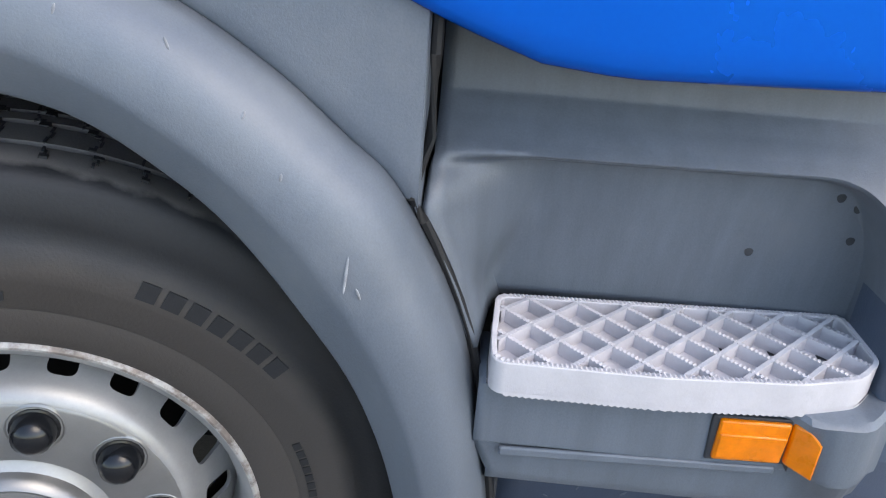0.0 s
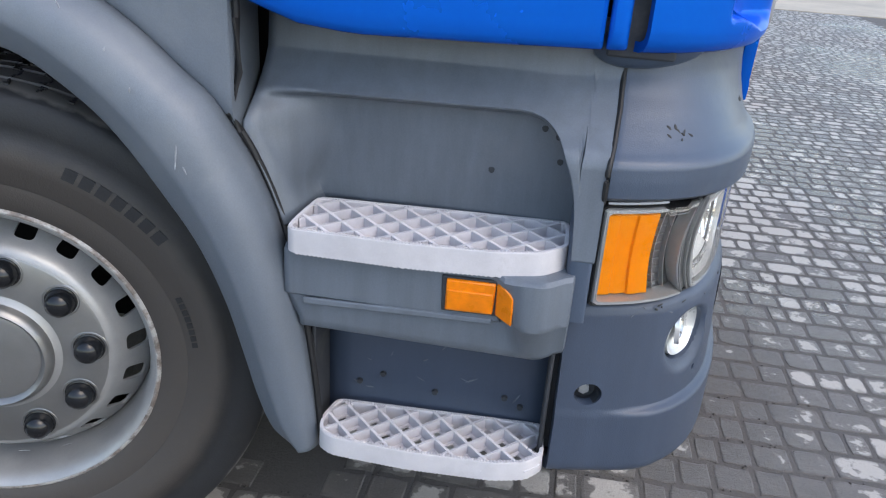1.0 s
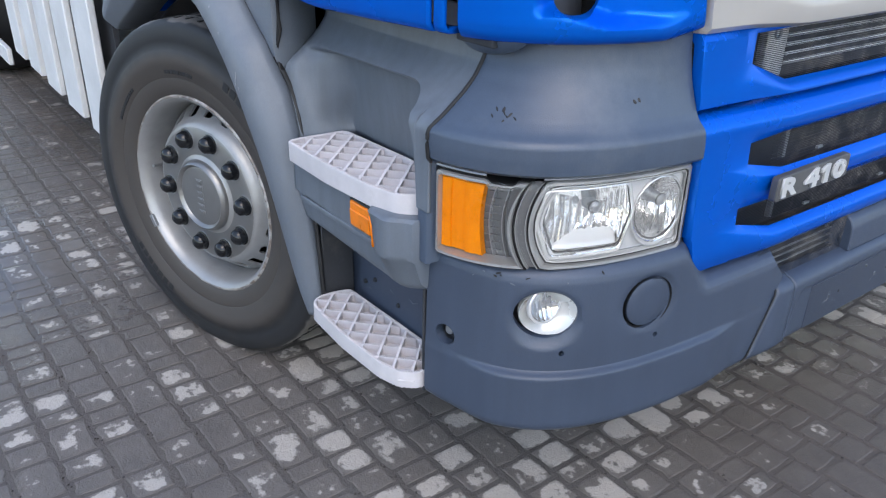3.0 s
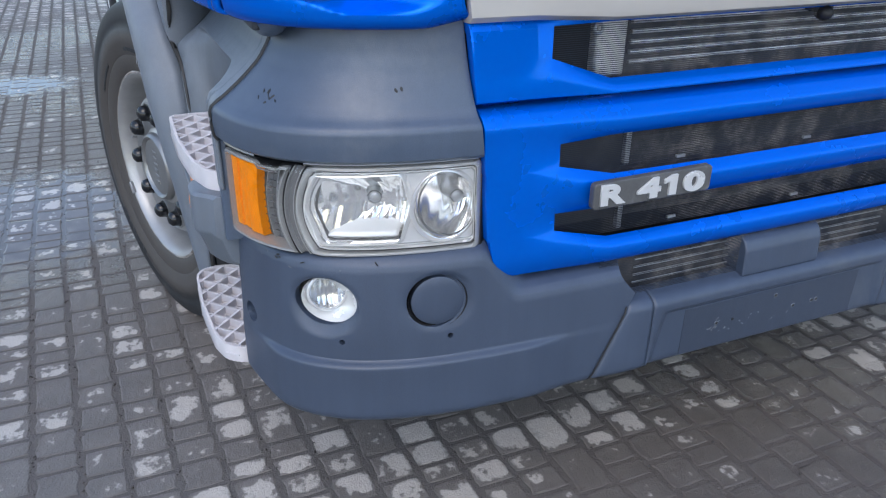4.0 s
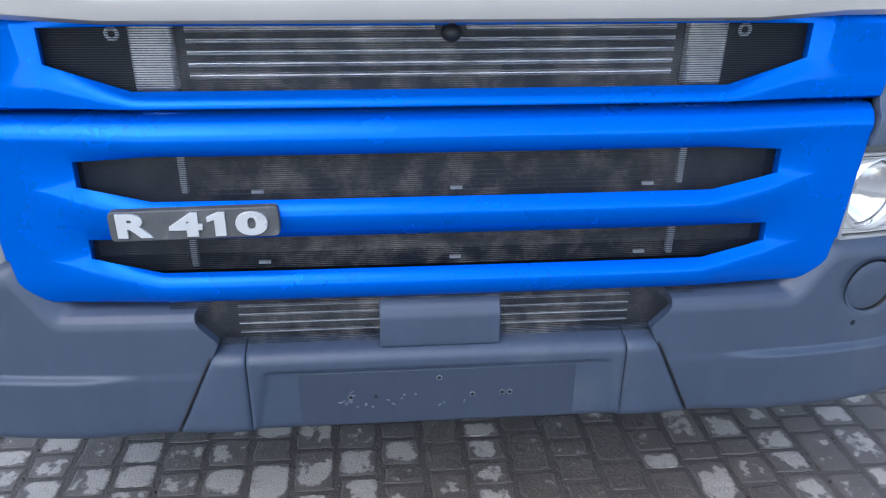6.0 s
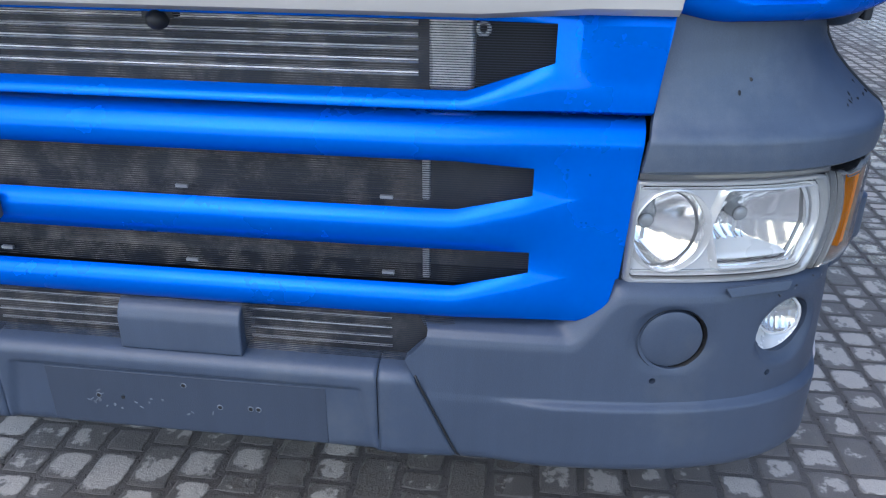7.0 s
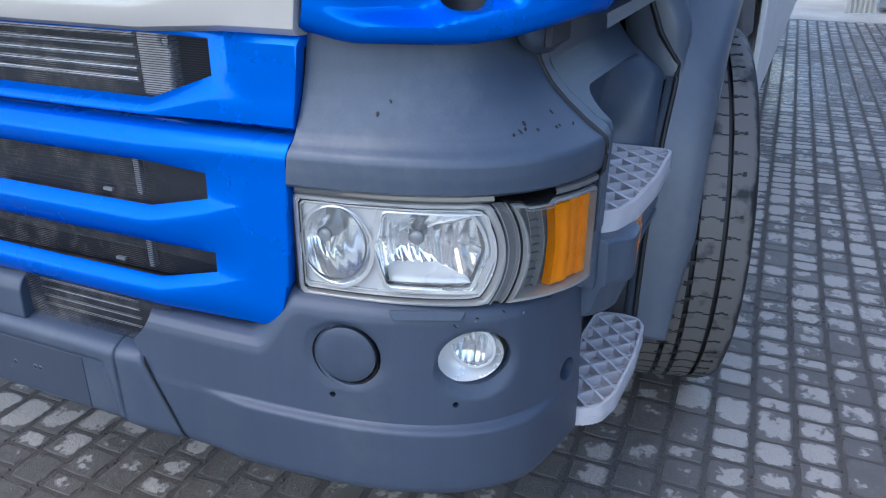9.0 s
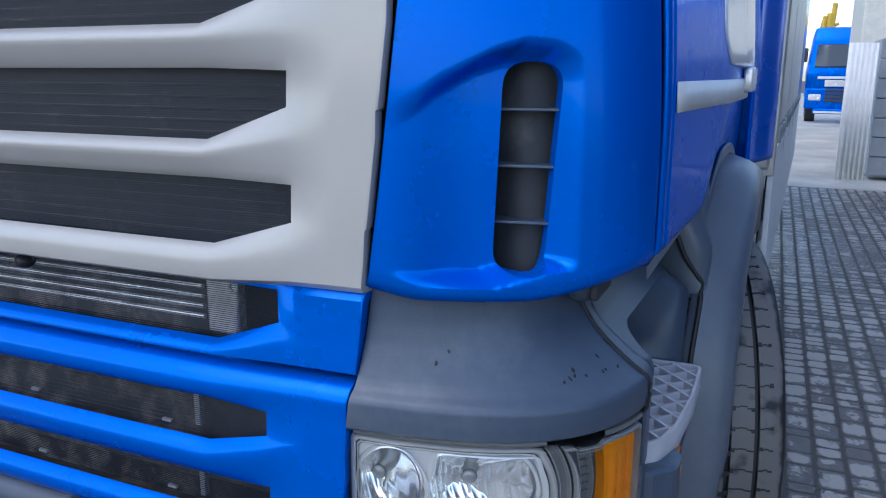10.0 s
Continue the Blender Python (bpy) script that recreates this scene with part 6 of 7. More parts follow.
for k in range(40):
    bm = bmesh.new()
    x = -4.12 - 0.198 * k
    box(bm, x - 0.045, x + 0.045, -3.86, -3.485, 0.014, 0.040)
    part("rib", bm, STEEL, apron, bevel=0.006)
    if k % 3 == 0:
        bm = bmesh.new()
        box(bm, x - 0.06, x + 0.06, -3.97, -3.86, 0.012, 0.108)
        part("foot", bm, DARK, deck, bevel=0.01)

store = thing("storage_container", "white corrugated sheet and grey slatted container on the paving", "container")
rows = []
for z in (0.04, 1.83):
    rows.append([Vector((-9.3 + 0.018 * (1 if (k // 2) % 2 else -1) - 0.12 * (k / 24), 1.98 + 0.36 * k / 24, z)) for k in range(25)])
part("corrugated_sheet", grid(rows), SHEET, store, thick=0.015)
bm = bmesh.new()
box(bm, -15.0, -9.75, 2.40, 5.2, 0.05, 1.9)
part("container_body", bm, GREYPANEL, store, bevel=0.01)
for k in range(7):
    bm = bmesh.new()
    box(bm, -9.755, -9.70, 2.38, 5.2, 0.08 + 0.26 * k, 0.325 + 0.26 * k)
    part("slat", bm, GREYPANEL, store, bevel=0.008)
upper = thing("site_cabin", "pale beige cabin behind the slatted container", "cabin")
bm = bmesh.new()
box(bm, -19.0, -15.6, 2.52, 7.0, 0.02, 3.4)
part("cabin_wall", bm, CREAM, upper, bevel=0.03)
bm = bmesh.new()
box(bm, -19.1, -15.5, 2.47, 7.1, 3.4, 3.5)
part("cabin_roof", bm, GREYPANEL, upper, bevel=0.02)

# truck parked alongside: only its lower corner comes into view
near_truck = thing("parked_truck", "grey-bumpered truck parked alongside, with step and amber corner lamp", "truck", group="parked trucks")
NX, NY = 0.70, 4.22
bm = bmesh.new()
box(bm, NX - 1.6, NX + 1.40, NY, NY + 2.45, 1.0, 3.2)
part("cab", bm, DARKBLUE, near_truck, bevel=0.10)
bm = bmesh.new()
prism(bm, round_outline(((NX + 0.95, NY + 0.02), (NX + 1.42, NY + 0.02), (NX + 1.47, NY + 0.25), (NX + 1.47, NY + 2.2), (NX + 1.42, NY + 2.43), (NX + 0.95, NY + 2.43)), 0.08), 0.55, Matrix.Translation((0, 0, 0.50)))
part("bumper", bm, GREY, near_truck, bevel=0.02)
bm = bmesh.new()
box(bm, NX + 0.58, NX + 1.0, NY + 0.03, NY + 0.30, 0.33, 1.0)
part("step_housing", bm, GREY, near_truck, bevel=0.02)
bm = bmesh.new()
box(bm, NX + 0.76, NX + 0.90, NY + 0.012, NY + 0.034, 0.42, 0.57)
part("toe_hole", bm, CORE, near_truck, bevel=0.01)
bm = bmesh.new()
box(bm, NX + 0.78, NX + 0.89, NY + 0.005, NY + 0.034, 0.60, 0.68)
part("bracket", bm, STEEL, near_truck, bevel=0.008)
bm = bmesh.new()
box(bm, NX + 0.62, NX + 1.15, NY - 0.04, NY + 0.24, 0.29, 0.35)
box(bm, NX + 1.0, NX + 1.2, NY - 0.03, NY + 0.24, 0.30, 0.50)
part("step", bm, GREY, near_truck, bevel=0.012)
bm = bmesh.new()
for k in range(8):
    box(bm, NX + 0.70 + 0.055 * k, NX + 0.735 + 0.055 * k, NY - 0.035, NY + 0.10, 0.352, 0.362)
part("step_cleat", bm, ALU, near_truck)
bm = bmesh.new()
box(bm, NX + 1.30, NX + 1.40, NY - 0.005, NY + 0.05, 0.54, 0.66)
part("corner_lamp", bm, ORANGE, near_truck, bevel=0.01)
for dx in (0.0, -3.7):
    bm = revolve([(0.29, -0.03), (0.31, 0.0), (0.40, 0.012), (0.47, -0.008), (0.50, -0.04), (0.50, -0.30), (0.29, -0.30)], 48)
    bm.transform(Matrix.Translation((NX + dx, NY + 0.05, 0.50)) @ pose(0, 0, 0, 90, 0, 0))
    wheel_far = part("tyre", bm, RUBBER, near_truck, solid=True)
    bm = revolve([(0.0, -0.03), (0.12, -0.03), (0.2, -0.05), (0.27, -0.10), (0.28, -0.03), (0.30, -0.005), (0.31, -0.02)], 40)
    bm.transform(Matrix.Translation((NX + dx, NY + 0.05, 0.50)) @ pose(0, 0, 0, 90, 0, 0))
    part("rim", bm, RIM, near_truck)
bm = bmesh.new()
box(bm, NX - 7.0, NX - 1.5, NY + 0.5, NY + 1.9, 0.55, 1.0)
part("chassis", bm, CORE, near_truck)
# body out of view, dark blue to colour what the door mirrors
bm = bmesh.new()
box(bm, NX - 7.2, NX - 1.7, NY, NY + 2.45, 1.0, 3.4)
part("body", bm, DARKBLUE, near_truck, bevel=0.02)
# pale ground beyond the yard
bm = bmesh.new()
box(bm, -40, 60, 12.0, 60, -0.02, 0.012)
tagged(new("beige_strip", to_mesh("beige_strip", bm, PALE_BEIGE)), "pale beige ground beyond the paving", "ground", kind="structure")

# pale slab beyond the stones: sunlight put into its colour
bm = bmesh.new()
box(bm, -60, -8.7, 0.9, 11.9, -0.03, 0.006)
tagged(new("sunlit_slab", to_mesh("sunlit_slab", bm, SUNLIT_GROUND)), "pale slab for sunlit ground beyond the wet paving", "ground", kind="structure")

# far blue truck
far = thing("parked_truck", "blue cab-over truck parked far off in the yard", "truck", group="parked trucks")
FX, FY = -23.0, 2.98
bm = bmesh.new()
rows = []
for z, x, hw in ((0.75, 0.0, 1.24), (1.5, 0.0, 1.25), (1.62, -0.02, 1.24), (2.28, -0.16, 1.17), (2.42, -0.18, 1.16), (2.70, -0.34, 1.10), (2.74, -0.5, 1.02)):
    rows.append([Vector((FX - 2.0, FY - hw, z)), Vector((FX + x - 0.14, FY - hw, z)), Vector((FX + x - 0.04, FY - hw + 0.05, z)), Vector((FX + x, FY - hw + 0.18, z)),
                 Vector((FX + x, FY + hw - 0.18, z)), Vector((FX + x - 0.04, FY + hw - 0.05, z)), Vector((FX + x - 0.14, FY + hw, z)), Vector((FX - 2.0, FY + hw, z))])
bm.free()
part("cab", facing(grid(rows), (FX - 1, FY, 1.6)), BLUE, far, thick=0.03)
rows = [[Vector((FX + x + 0.012, FY + y, z)) for y in steps(-hw, hw, 6)] for z, x, hw in ((1.60, -0.01, 1.04), (1.64, -0.02, 1.06), (2.22, -0.148, 1.02), (2.25, -0.155, 1.0))]
part("windscreen", facing(grid(rows), (FX - 1, FY, 1.6)), WINDOW, far, thick=0.01)
bm = bmesh.new()
box(bm, FX - 0.02, FX + 0.06, FY - 0.95, FY + 0.95, 1.27, 1.35)
part("front_bar", bm, WHITE, far, bevel=0.02)
bm = bmesh.new()
box(bm, FX - 0.02, FX + 0.035, FY - 0.75, FY + 0.75, 1.06, 1.24)
part("badge_panel", bm, BEZEL, far, bevel=0.01)
for z in (0.62, 0.72, 0.82, 0.92):
    bm = bmesh.new()
    box(bm, FX - 0.02, FX + 0.05, FY - 0.72, FY + 0.72, z, z + 0.075)
    part("grille_bar", bm, DARK, far, bevel=0.01)
bm = bmesh.new()
box(bm, FX - 0.3, FX + 0.03, FY - 1.24, FY + 1.24, 0.42, 1.02)
box(bm, FX - 0.3, FX + 0.08, FY - 1.0, FY + 1.0, 0.28, 0.44)
part("bumper", bm, BLUE, far, bevel=0.05)
bm = bmesh.new()
box(bm, FX + 0.05, FX + 0.10, FY - 0.98, FY + 0.98, 0.30, 0.36)
part("lower_lip", bm, WHITE, far, bevel=0.01)
for s in (-1, 1):
    bm = bmesh.new()
    box(bm, FX + 0.0, FX + 0.05, FY + s * 0.98 - 0.17, FY + s * 0.98 + 0.17, 0.66, 0.84)
    part("head_lamp", bm, BEZEL, far, bevel=0.03)
    bm = revolve([(0.0, 0.0), (0.3, 0.0), (0.5, -0.03), (0.5, -0.3), (0.0, -0.3)], 32)
    bm.transform(Matrix.Translation((FX - 1.2, FY + s * 1.2, 0.5)) @ pose(0, 0, 0, -90 * s, 0, 0))
    part("wheel", bm, RUBBER, far, solid=True)
    bm = bmesh.new()
    box(bm, FX - 0.25, FX - 0.1, FY + s * 1.34 - 0.08, FY + s * 1.34 + 0.08, 1.75, 2.15)
    part("mirror", bm, DARK, far, bevel=0.03)

# folded yellow crane standing behind the far truck
crane = thing("crane", "folded yellow loading crane behind the far truck", "crane")
for name, a, b, r in (("column", (-30.0, 2.42, 0.0), (-30.0, 2.46, 3.55), 0.14), ("lower_arm", (-30.0, 2.05, 2.2), (-30.0, 2.30, 3.45), 0.10), ("upper_arm", (-30.0, 2.52, 3.0), (-30.0, 2.56, 3.9), 0.09), ("cylinder", (-30.1, 2.15, 2.9), (-30.1, 2.75, 3.2), 0.06)):
    bm = bmesh.new()
    tube(bm, a, b, r, 8)
    part(name, bm, YELLOW, crane)

# ---- ground ----
def paving_material(name, joint=False):
    m = bpy.data.materials.new(name)
    m.use_nodes = True
    nt = m.node_tree
    nt.nodes.clear()
    out = node(nt, "ShaderNodeOutputMaterial")
    p = node(nt, "ShaderNodeBsdfPrincipled")
    nt.links.new(p.outputs[0], out.inputs[0])
    geo = node(nt, "ShaderNodeNewGeometry")
    uvm = node(nt, "ShaderNodeTexCoord")
    usep = node(nt, "ShaderNodeSeparateXYZ")
    nt.links.new(uvm.outputs["UV"], usep.inputs[0])
    info = node(nt, "ShaderNodeObjectInfo")
    big = node(nt, "ShaderNodeTexNoise", Scale=0.55, Detail=4.0, Roughness=0.55)
    patch = node(nt, "ShaderNodeTexNoise", Scale=11.0, Detail=2.5, Roughness=0.5, Distortion=0.3)
    grain = node(nt, "ShaderNodeTexNoise", Scale=190.0, Detail=4.0, Roughness=0.7)
    rag = node(nt, "ShaderNodeTexNoise", Scale=48.0, Detail=3.0, Roughness=0.55)
    for n in (big, patch, grain, rag):
        nt.links.new(geo.outputs["Position"], n.inputs["Vector"])
    rnd = node(nt, "ShaderNodeMath")
    rnd.operation = "ADD"
    nt.links.new(info.outputs["Random"], rnd.inputs[0])
    nt.links.new(geo.outputs["Random Per Island"], rnd.inputs[1])
    frac = node(nt, "ShaderNodeMath")
    frac.operation = "FRACT"
    nt.links.new(rnd.outputs[0], frac.inputs[0])

    def scaled(sock, k, add=0.0):
        n = node(nt, "ShaderNodeMath")
        n.operation = "MULTIPLY_ADD"
        n.inputs[1].default_value, n.inputs[2].default_value = k, add
        nt.links.new(sock, n.inputs[0])
        return n.outputs[0]

    def plus(a, b):
        n = node(nt, "ShaderNodeMath")
        n.operation = "ADD"
        nt.links.new(a, n.inputs[0])
        nt.links.new(b, n.inputs[1])
        return n.outputs[0]
    # pale worn faces on some stones, dirt film on the rest
    edge = []
    for axis in ("X", "Y"):
        a1 = node(nt, "ShaderNodeMath")
        a1.operation = "ABSOLUTE"
        nt.links.new(usep.outputs[axis], a1.inputs[0])
        a2 = node(nt, "ShaderNodeMath")
        a2.operation = "POWER"
        a2.inputs[1].default_value = 4.0
        nt.links.new(a1.outputs[0], a2.inputs[0])
        edge.append(a2.outputs[0])
    worn = plus(plus(plus(scaled(patch.outputs["Fac"], 1.15), scaled(rag.outputs["Fac"], 0.66, -0.33)), scaled(frac.outputs[0], 0.40)), plus(scaled(big.outputs["Fac"], 0.9, -0.45), scaled(plus(edge[0], edge[1]), -0.62)))
    # fields of the yard that are swept paler or lie under a wet film of dirt: centre, half axes, amount
    film = None
    for cx, cy, rx, ry, gain in ((1.44, -0.02, 0.36, 0.62, -0.27), (1.72, -0.95, 0.30, 0.40, -0.16), (0.02, -1.55, 0.75, 0.50, -0.12), (1.03, -0.45, 0.17, 0.70, 0.10), (1.55, 1.75, 0.60, 1.10, 0.20), (-1.2, 1.75, 2.6, 0.55, 0.10), (-3.4, -1.9, 2.6, 1.2, -0.20), (-4.3, -2.9, 2.6, 0.75, -0.24)):
        mp = node(nt, "ShaderNodeMapping")
        mp.vector_type = "TEXTURE"
        mp.inputs["Location"].default_value = (cx, cy, 0)
        mp.inputs["Scale"].default_value = (rx, ry, 1)
        nt.links.new(geo.outputs["Position"], mp.inputs["Vector"])
        ln = node(nt, "ShaderNodeVectorMath")
        ln.operation = "LENGTH"
        nt.links.new(mp.outputs[0], ln.inputs[0])
        lane = node(nt, "ShaderNodeMapRange")
        lane.inputs["From Min"].default_value, lane.inputs["From Max"].default_value = 1.25, 0.65
        lane.inputs["To Max"].default_value = gain
        nt.links.new(ln.outputs["Value"], lane.inputs["Value"])
        worn = plus(worn, lane.outputs[0])
        if gain < 0:
            film = lane.outputs[0] if film is None else plus(film, lane.outputs[0])
    wr = node(nt, "ShaderNodeMapRange")
    wr.inputs["From Min"].default_value, wr.inputs["From Max"].default_value = 0.735, 0.835
    nt.links.new(worn, wr.inputs["Value"])
    dark = node(nt, "ShaderNodeMix")
    dark.data_type = "RGBA"
    dark.inputs["A"].default_value, dark.inputs["B"].default_value = (0.115, 0.102, 0.092, 1), (0.225, 0.200, 0.178, 1)
    nt.links.new(plus(plus(scaled(frac.outputs[0], 0.24), scaled(grain.outputs["Fac"], 0.6, -0.1)), plus(scaled(patch.outputs["Fac"], 0.9, -0.4), scaled(big.outputs["Fac"], 1.0, -0.42))), dark.inputs["Factor"])
    pale = node(nt, "ShaderNodeMix")
    pale.data_type = "RGBA"
    pale.inputs["A"].default_value, pale.inputs["B"].default_value = (0.40, 0.362, 0.320, 1), (0.56, 0.510, 0.452, 1)
    nt.links.new(grain.outputs["Fac"], pale.inputs["Factor"])
    mixc = node(nt, "ShaderNodeMix")
    mixc.data_type = "RGBA"
    if joint:
        mixc.inputs["Factor"].default_value = 0.0
    else:
        nt.links.new(wr.outputs[0], mixc.inputs["Factor"])
    nt.links.new(dark.outputs["Result"], mixc.inputs["A"])
    nt.links.new(pale.outputs["Result"], mixc.inputs["B"])
    # dirt swept out of the joints over the stones' borders
    dirt = node(nt, "ShaderNodeMapRange")
    dirt.inputs["From Min"].default_value, dirt.inputs["From Max"].default_value = 0.30, 0.90
    if joint:
        dirt.inputs["To Min"].default_value = 1.0
    nt.links.new(plus(plus(scaled(edge[0], 0.55), scaled(edge[1], 1.05)), plus(scaled(patch.outputs["Fac"], 1.3, -0.65), scaled(rag.outputs["Fac"], 0.9, -0.45))), dirt.inputs["Value"])
    soil = node(nt, "ShaderNodeMix")
    soil.data_type = "RGBA"
    soil.inputs["A"].default_value, soil.inputs["B"].default_value = (0.062, 0.055, 0.050, 1), (0.150, 0.134, 0.120, 1)
    nt.links.new(grain.outputs["Fac"], soil.inputs["Factor"])
    dm = node(nt, "ShaderNodeMix")
    dm.data_type = "RGBA"
    nt.links.new(scaled(dirt.outputs[0], 0.85), dm.inputs["Factor"])
    nt.links.new(mixc.outputs["Result"], dm.inputs["A"])
    nt.links.new(soil.outputs["Result"], dm.inputs["B"])
    # wet film of dirt over stones and joints alike in the dull fields
    damp = node(nt, "ShaderNodeMix")
    damp.data_type = "RGBA"
    tone = node(nt, "ShaderNodeMix")
    tone.data_type = "RGBA"
    tone.inputs["A"].default_value, tone.inputs["B"].default_value = (0.080, 0.066, 0.055, 1), (0.145, 0.122, 0.103, 1)
    nt.links.new(plus(scaled(patch.outputs["Fac"], 1.2, -0.35), scaled(grain.outputs["Fac"], 0.8, -0.3)), tone.inputs["Factor"])
    nt.links.new(tone.outputs["Result"], damp.inputs["B"])
    cover = node(nt, "ShaderNodeMath")
    cover.operation, cover.use_clamp = "MULTIPLY_ADD", True
    cover.inputs[1].default_value = -2.7
    nt.links.new(film, cover.inputs[0])
    if not joint:
        nt.links.new(scaled(wr.outputs[0], -0.6), cover.inputs[2])
    else:
        cover.inputs[2].default_value = 0.0
    nt.links.new(cover.outputs[0], damp.inputs["Factor"])
    nt.links.new(dm.outputs["Result"], damp.inputs["A"])
    nt.links.new(damp.outputs["Result"], p.inputs["Base Color"])
    wet = node(nt, "ShaderNodeMapRange")
    wet.inputs["From Min"].default_value, wet.inputs["From Max"].default_value = 0.42, 0.62
    wet.inputs["To Min"].default_value, wet.inputs["To Max"].default_value = 0.24, 0.58
    nt.links.new(big.outputs["Fac"], wet.inputs["Value"])
    dr = node(nt, "ShaderNodeMix")
    dr.inputs["B"].default_value = 0.85
    nt.links.new(scaled(dirt.outputs[0], 0.8), dr.inputs["Factor"])
    nt.links.new(wet.outputs[0], dr.inputs["A"])
    rough = dr.outputs["Result"]
    calm = None
    for cx, cy, rx, ry in ((-0.98, -1.74, 0.50, 0.42), (-3.35, -1.94, 0.27, 0.38)):
        mp = node(nt, "ShaderNodeMapping")
        mp.vector_type = "TEXTURE"
        mp.inputs["Location"].default_value = (cx, cy, 0)
        mp.inputs["Scale"].default_value = (rx, ry, 1)
        nt.links.new(geo.outputs["Position"], mp.inputs["Vector"])
        ln = node(nt, "ShaderNodeVectorMath")
        ln.operation = "LENGTH"
        nt.links.new(mp.outputs[0], ln.inputs[0])
        pool = node(nt, "ShaderNodeMapRange")
        pool.inputs["From Min"].default_value, pool.inputs["From Max"].default_value = 1.35, 0.65
        nt.links.new(plus(ln.outputs["Value"], plus(scaled(patch.outputs["Fac"], 1.5, -0.75), scaled(rag.outputs["Fac"], 0.8, -0.4))), pool.inputs["Value"])
        mr = node(nt, "ShaderNodeMix")
        mr.inputs["B"].default_value = 0.07
        nt.links.new(pool.outputs[0], mr.inputs["Factor"])
        nt.links.new(rough, mr.inputs["A"])
        rough = mr.outputs["Result"]
        calm = pool.outputs[0] if calm is None else plus(calm, pool.outputs[0])
    nt.links.new(rough, p.inputs["Roughness"])
    b = node(nt, "ShaderNodeBump", Distance=0.006)
    nt.links.new(scaled(calm, -0.50, 0.55), b.inputs["Strength"])
    nt.links.new(plus(grain.outputs["Fac"], scaled(rag.outputs["Fac"], 1.0)), b.inputs["Height"])
    nt.links.new(b.outputs[0], p.inputs["Normal"])
    return m


PAVING = paving_material("paving_stone")
JOINT = paving_material("paving_joint_dirt", joint=True)
bm = bmesh.new()
bmesh.ops.create_grid(bm, x_segments=2, y_segments=2, size=150)
bm.transform(Matrix.Translation((0, 0, -0.0019)))
ground = tagged(new("ground", to_mesh("ground", bm, JOINT)), "wet dark paved yard with dirt-filled joints", "ground", kind="structure")

WIDE = 0.1077
LENGTHS = (0.066, 0.088, 0.104, 0.152)


def stone_outline(seed, long):
    """A paving stone with worn, uneven sides."""
    rg = random.Random(seed)
    a, b = long / 2 - 0.0036, WIDE / 2 - 0.0050
    pts = []
    for k in range(4):
        pts.append((-a + 2 * a * k / 3 + (0.004 if k == 0 else -0.004 if k == 3 else 0), -b + rg.uniform(-0.0025, 0.0070)))
    pts.append((a + rg.uniform(-0.004, 0.001), rg.uniform(-0.012, 0.012)))
    for k in range(4):
        pts.append((a - 2 * a * k / 3 - (0.004 if k == 0 else -0.004 if k == 3 else 0), b - rg.uniform(-0.0025, 0.0070)))
    pts.append((-a - rg.uniform(-0.004, 0.001), rg.uniform(-0.012, 0.012)))
    return pts


def row_shift(x):
    """The rows run a little askew to the truck."""
    return 0.045 * x if x > -0.5 else -0.0225 + 0.012 * (x + 0.5)


def stone_points(outline):
    """Flat top with a worn, rounded border."""
    top = [(x * 0.90, y * 0.90, 0.0) for x, y in outline]
    rim = [(x, y, -0.0012) for x, y in outline]
    foot = [(x * 1.0, y * 1.0, -0.02) for x, y in outline]
    return top + rim + foot


def stone_uv(me):
    """Place on each stone, from -1 to 1 along and across it."""
    uv = me.uv_layers.new(name="UVMap")
    n = len(me.loops)
    idx = np.empty(n, dtype=np.int32)
    me.loops.foreach_get("vertex_index", idx)
    return uv, idx


def stone_faces(n):
    f = [tuple(range(n))]
    for lvl in (0, 1):
        for i in range(n):
            j = (i + 1) % n
            f.append((lvl * n + j, lvl * n + i, (lvl + 1) * n + i, (lvl + 1) * n + j))
    return f


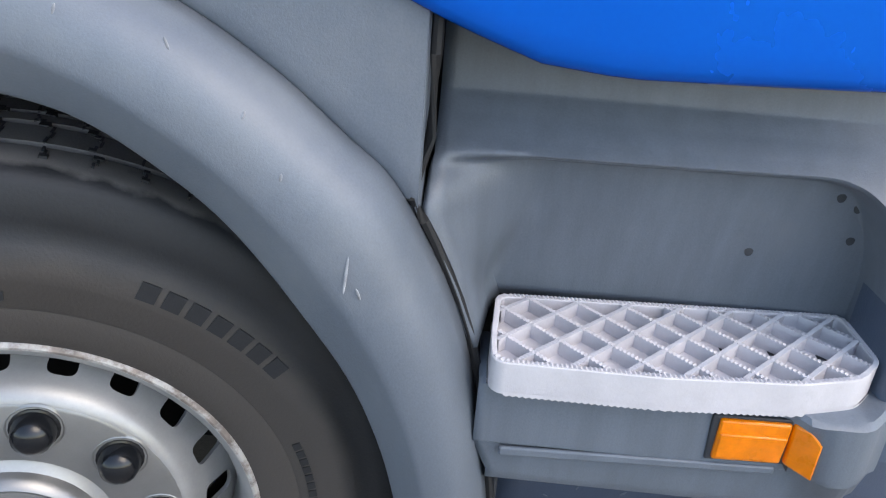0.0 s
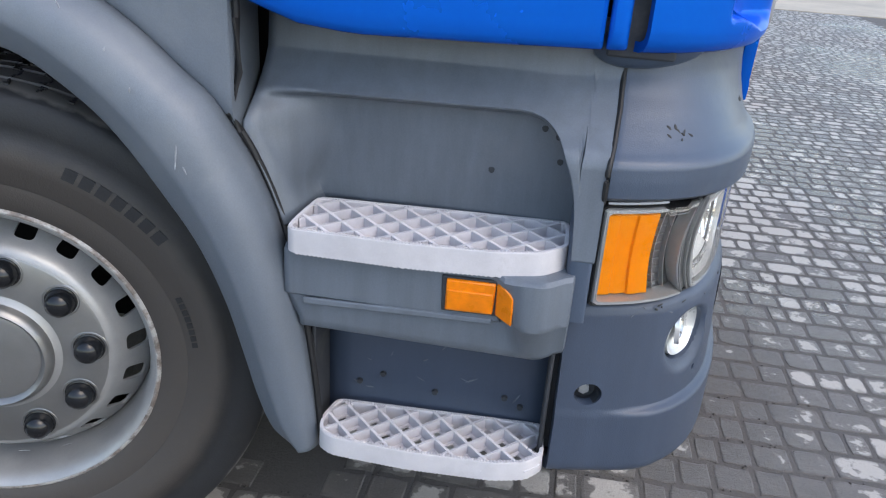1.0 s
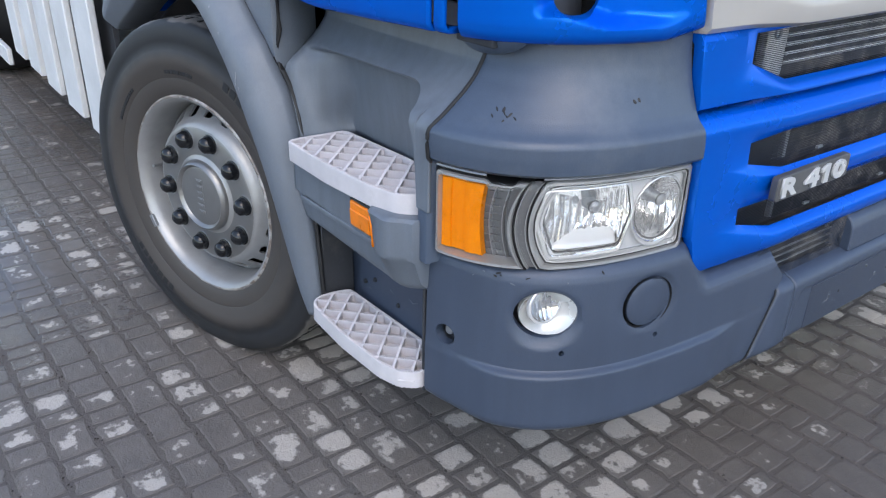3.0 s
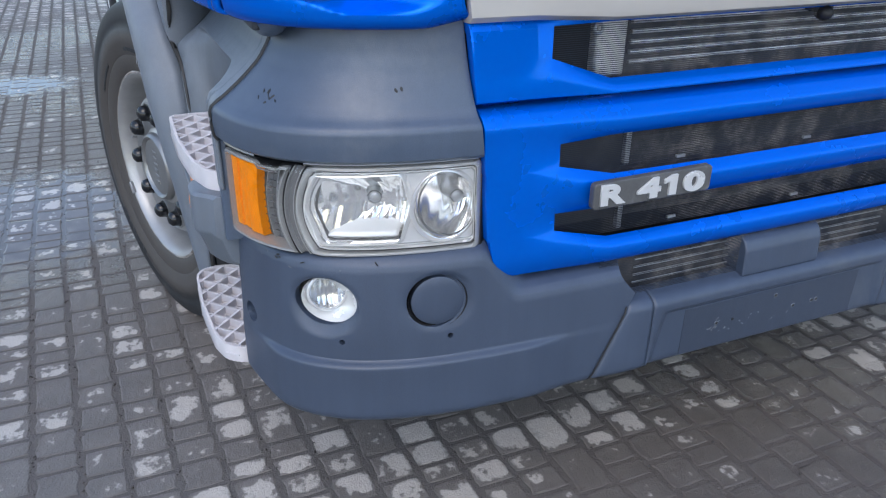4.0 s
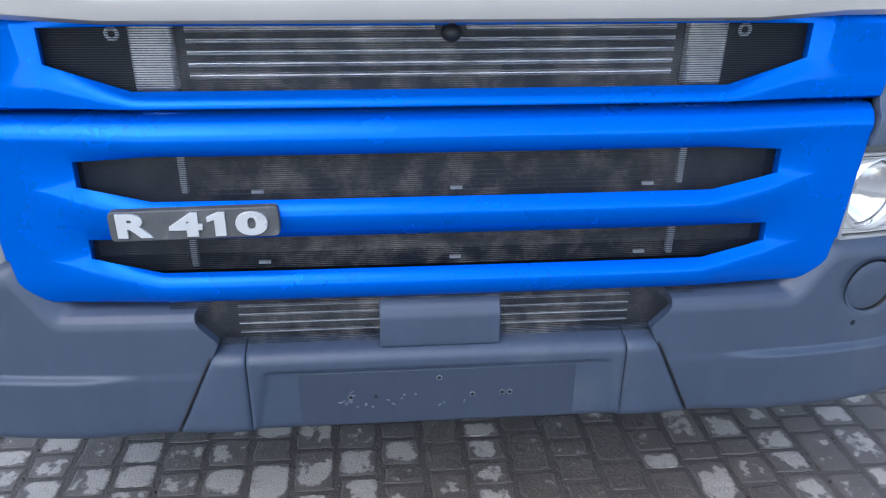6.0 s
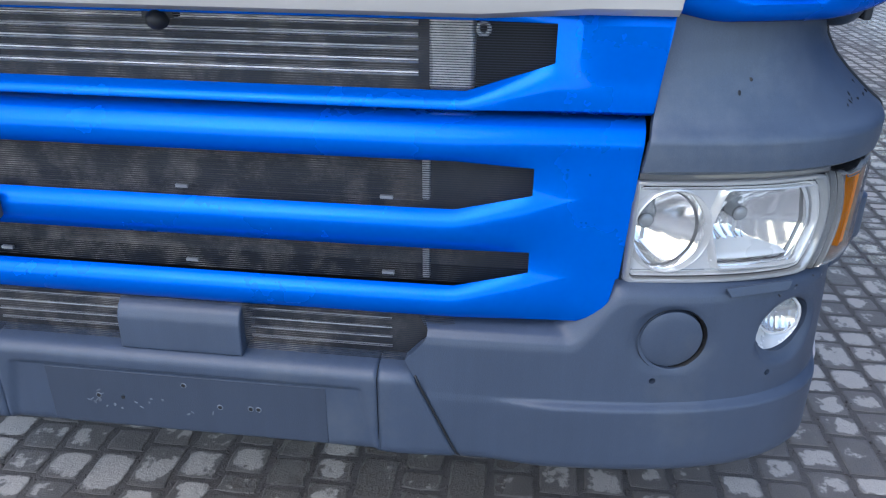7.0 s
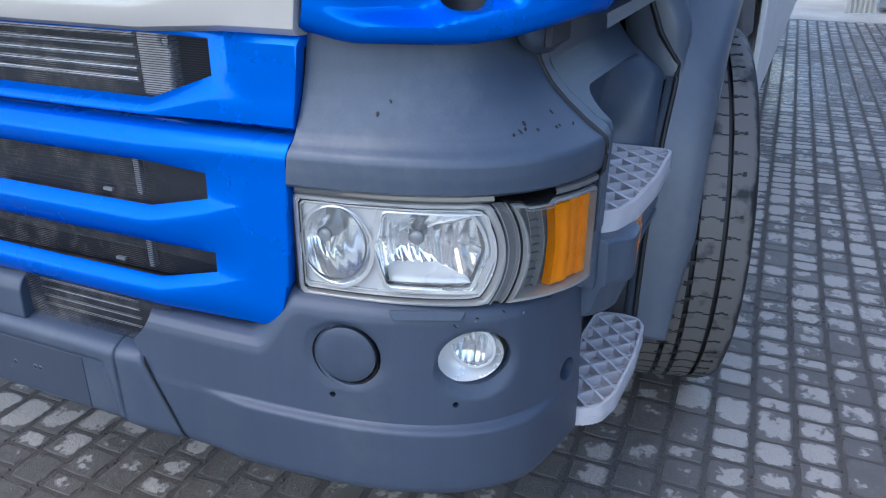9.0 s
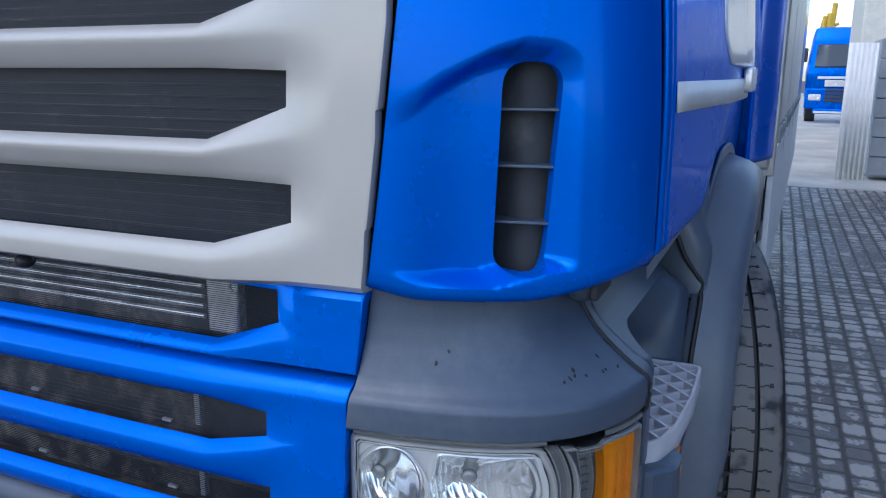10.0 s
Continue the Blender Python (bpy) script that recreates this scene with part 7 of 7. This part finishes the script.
SHAPES = [(stone_outline(10 * c + k, long), long) for c, long in enumerate(LENGTHS) for k in range(7)]
stone_meshes = []
for o, long in SHAPES:
    me = bpy.data.meshes.new("paving_stone")
    me.from_pydata(stone_points(o), [], stone_faces(len(o)))
    me.materials.append(PAVING)
    uv, idx = stone_uv(me)
    co = np.array([(p[0] / (long / 2), p[1] / (WIDE / 2)) for p in stone_points(o)], dtype=np.float32)
    uv.data.foreach_set("uv", co[idx].ravel())
    stone_meshes.append(me)
rg = random.Random(5)
far_v, far_f, far_uv, near = [], [], [], 0
for r in range(-34, 127):
    y0 = -1.672 + (r + 0.5) * WIDE
    x = 5.6 - rg.uniform(0, 0.12)
    while x > (-12.0 if r < 76 else -0.5):
        c = rg.choices((0, 1, 2, 3), (2, 4, 4, 3))[0]
        long = LENGTHS[c]
        x -= long / 2
        px0, y = x, y0 + row_shift(x)
        x -= long / 2
        k, z, t, u = 7 * c + rg.randrange(7), rg.uniform(-0.0005, 0.0005), rg.uniform(-0.010, 0.010), rg.random() < 0.5
        if (abs(y) < 0.85 and -6.5 < px0 < 0.5) or (px0 < -8.8 and y > 0.8):
            continue
        close = (0.95 < px0 < 1.55 and -1.3 < y < 1.1) or (0.2 < px0 < 0.95 and 1.25 < abs(y) < 1.55)
        if close and near < 300:
            near += 1
            ob = new("paving_stone", stone_meshes[k])
            ob.parent = ground
            ob.matrix_local = Matrix.Translation((px0, y, z)) @ pose(0, 0, 0, math.degrees(t) * 0.4, math.degrees(t) * 0.3, 180 if u else 0)
            continue
        base = len(far_v)
        sg = -1 if u else 1
        o = SHAPES[k][0]
        for px, py, pz in stone_points(o):
            far_uv.append((px / (long / 2), py / (WIDE / 2)))
            far_v.append((px0 + px * sg, y + py * sg, z + pz + t * 0.3 * px))
        for f in stone_faces(len(o)):
            far_f.append(tuple(base + i for i in f))
me = bpy.data.meshes.new("paving")
me.from_pydata(far_v, [], far_f)
me.materials.append(PAVING)
uv, idx = stone_uv(me)
uv.data.foreach_set("uv", np.array(far_uv, dtype=np.float32)[idx].ravel())
pav = tagged(new("paving", me), kind="stuff")
pav.parent = ground

# crumbs of soil and grit lying along the joints between the rows
CRUMB = surface("soil_crumbs", (0.050, 0.042, 0.036), rough=0.7, var=0.4, scale=60, bump=0.2)
rg = random.Random(11)
cv, cf = [], []
for k in range(2600):
    r = rg.randrange(-6, 37)
    x = rg.choice((-1.2, -0.4, 0.1, 0.35, 0.6, 0.9, 1.2, 1.5)) + rg.gauss(0, 0.22) + 0.07 * (r % 3)
    y = -1.672 + r * WIDE + row_shift(x) + rg.gauss(0, 0.006)
    if abs(y) < 0.85 and x < 0.5:
        continue
    q = 0.0022 + 0.0034 * rg.random() ** 2
    a, b = rg.uniform(0, 6.28), len(cv)
    for j in range(5):
        w = a + j * 1.2566 + rg.uniform(-0.3, 0.3)
        u = q * rg.uniform(0.7, 1.3)
        cv.append((x + u * math.cos(w), y + u * math.sin(w), -0.0010))
    cv.append((x + q * rg.uniform(-0.3, 0.3), y + q * rg.uniform(-0.3, 0.3), q * rg.uniform(0.5, 0.9)))
    cf += [(b + j, b + (j + 1) % 5, b + 5) for j in range(5)]
me = bpy.data.meshes.new("soil_crumbs")
me.from_pydata(cv, [], cf)
me.materials.append(CRUMB)
crumbs = tagged(new("soil_crumbs", me), kind="stuff")
crumbs.parent = ground
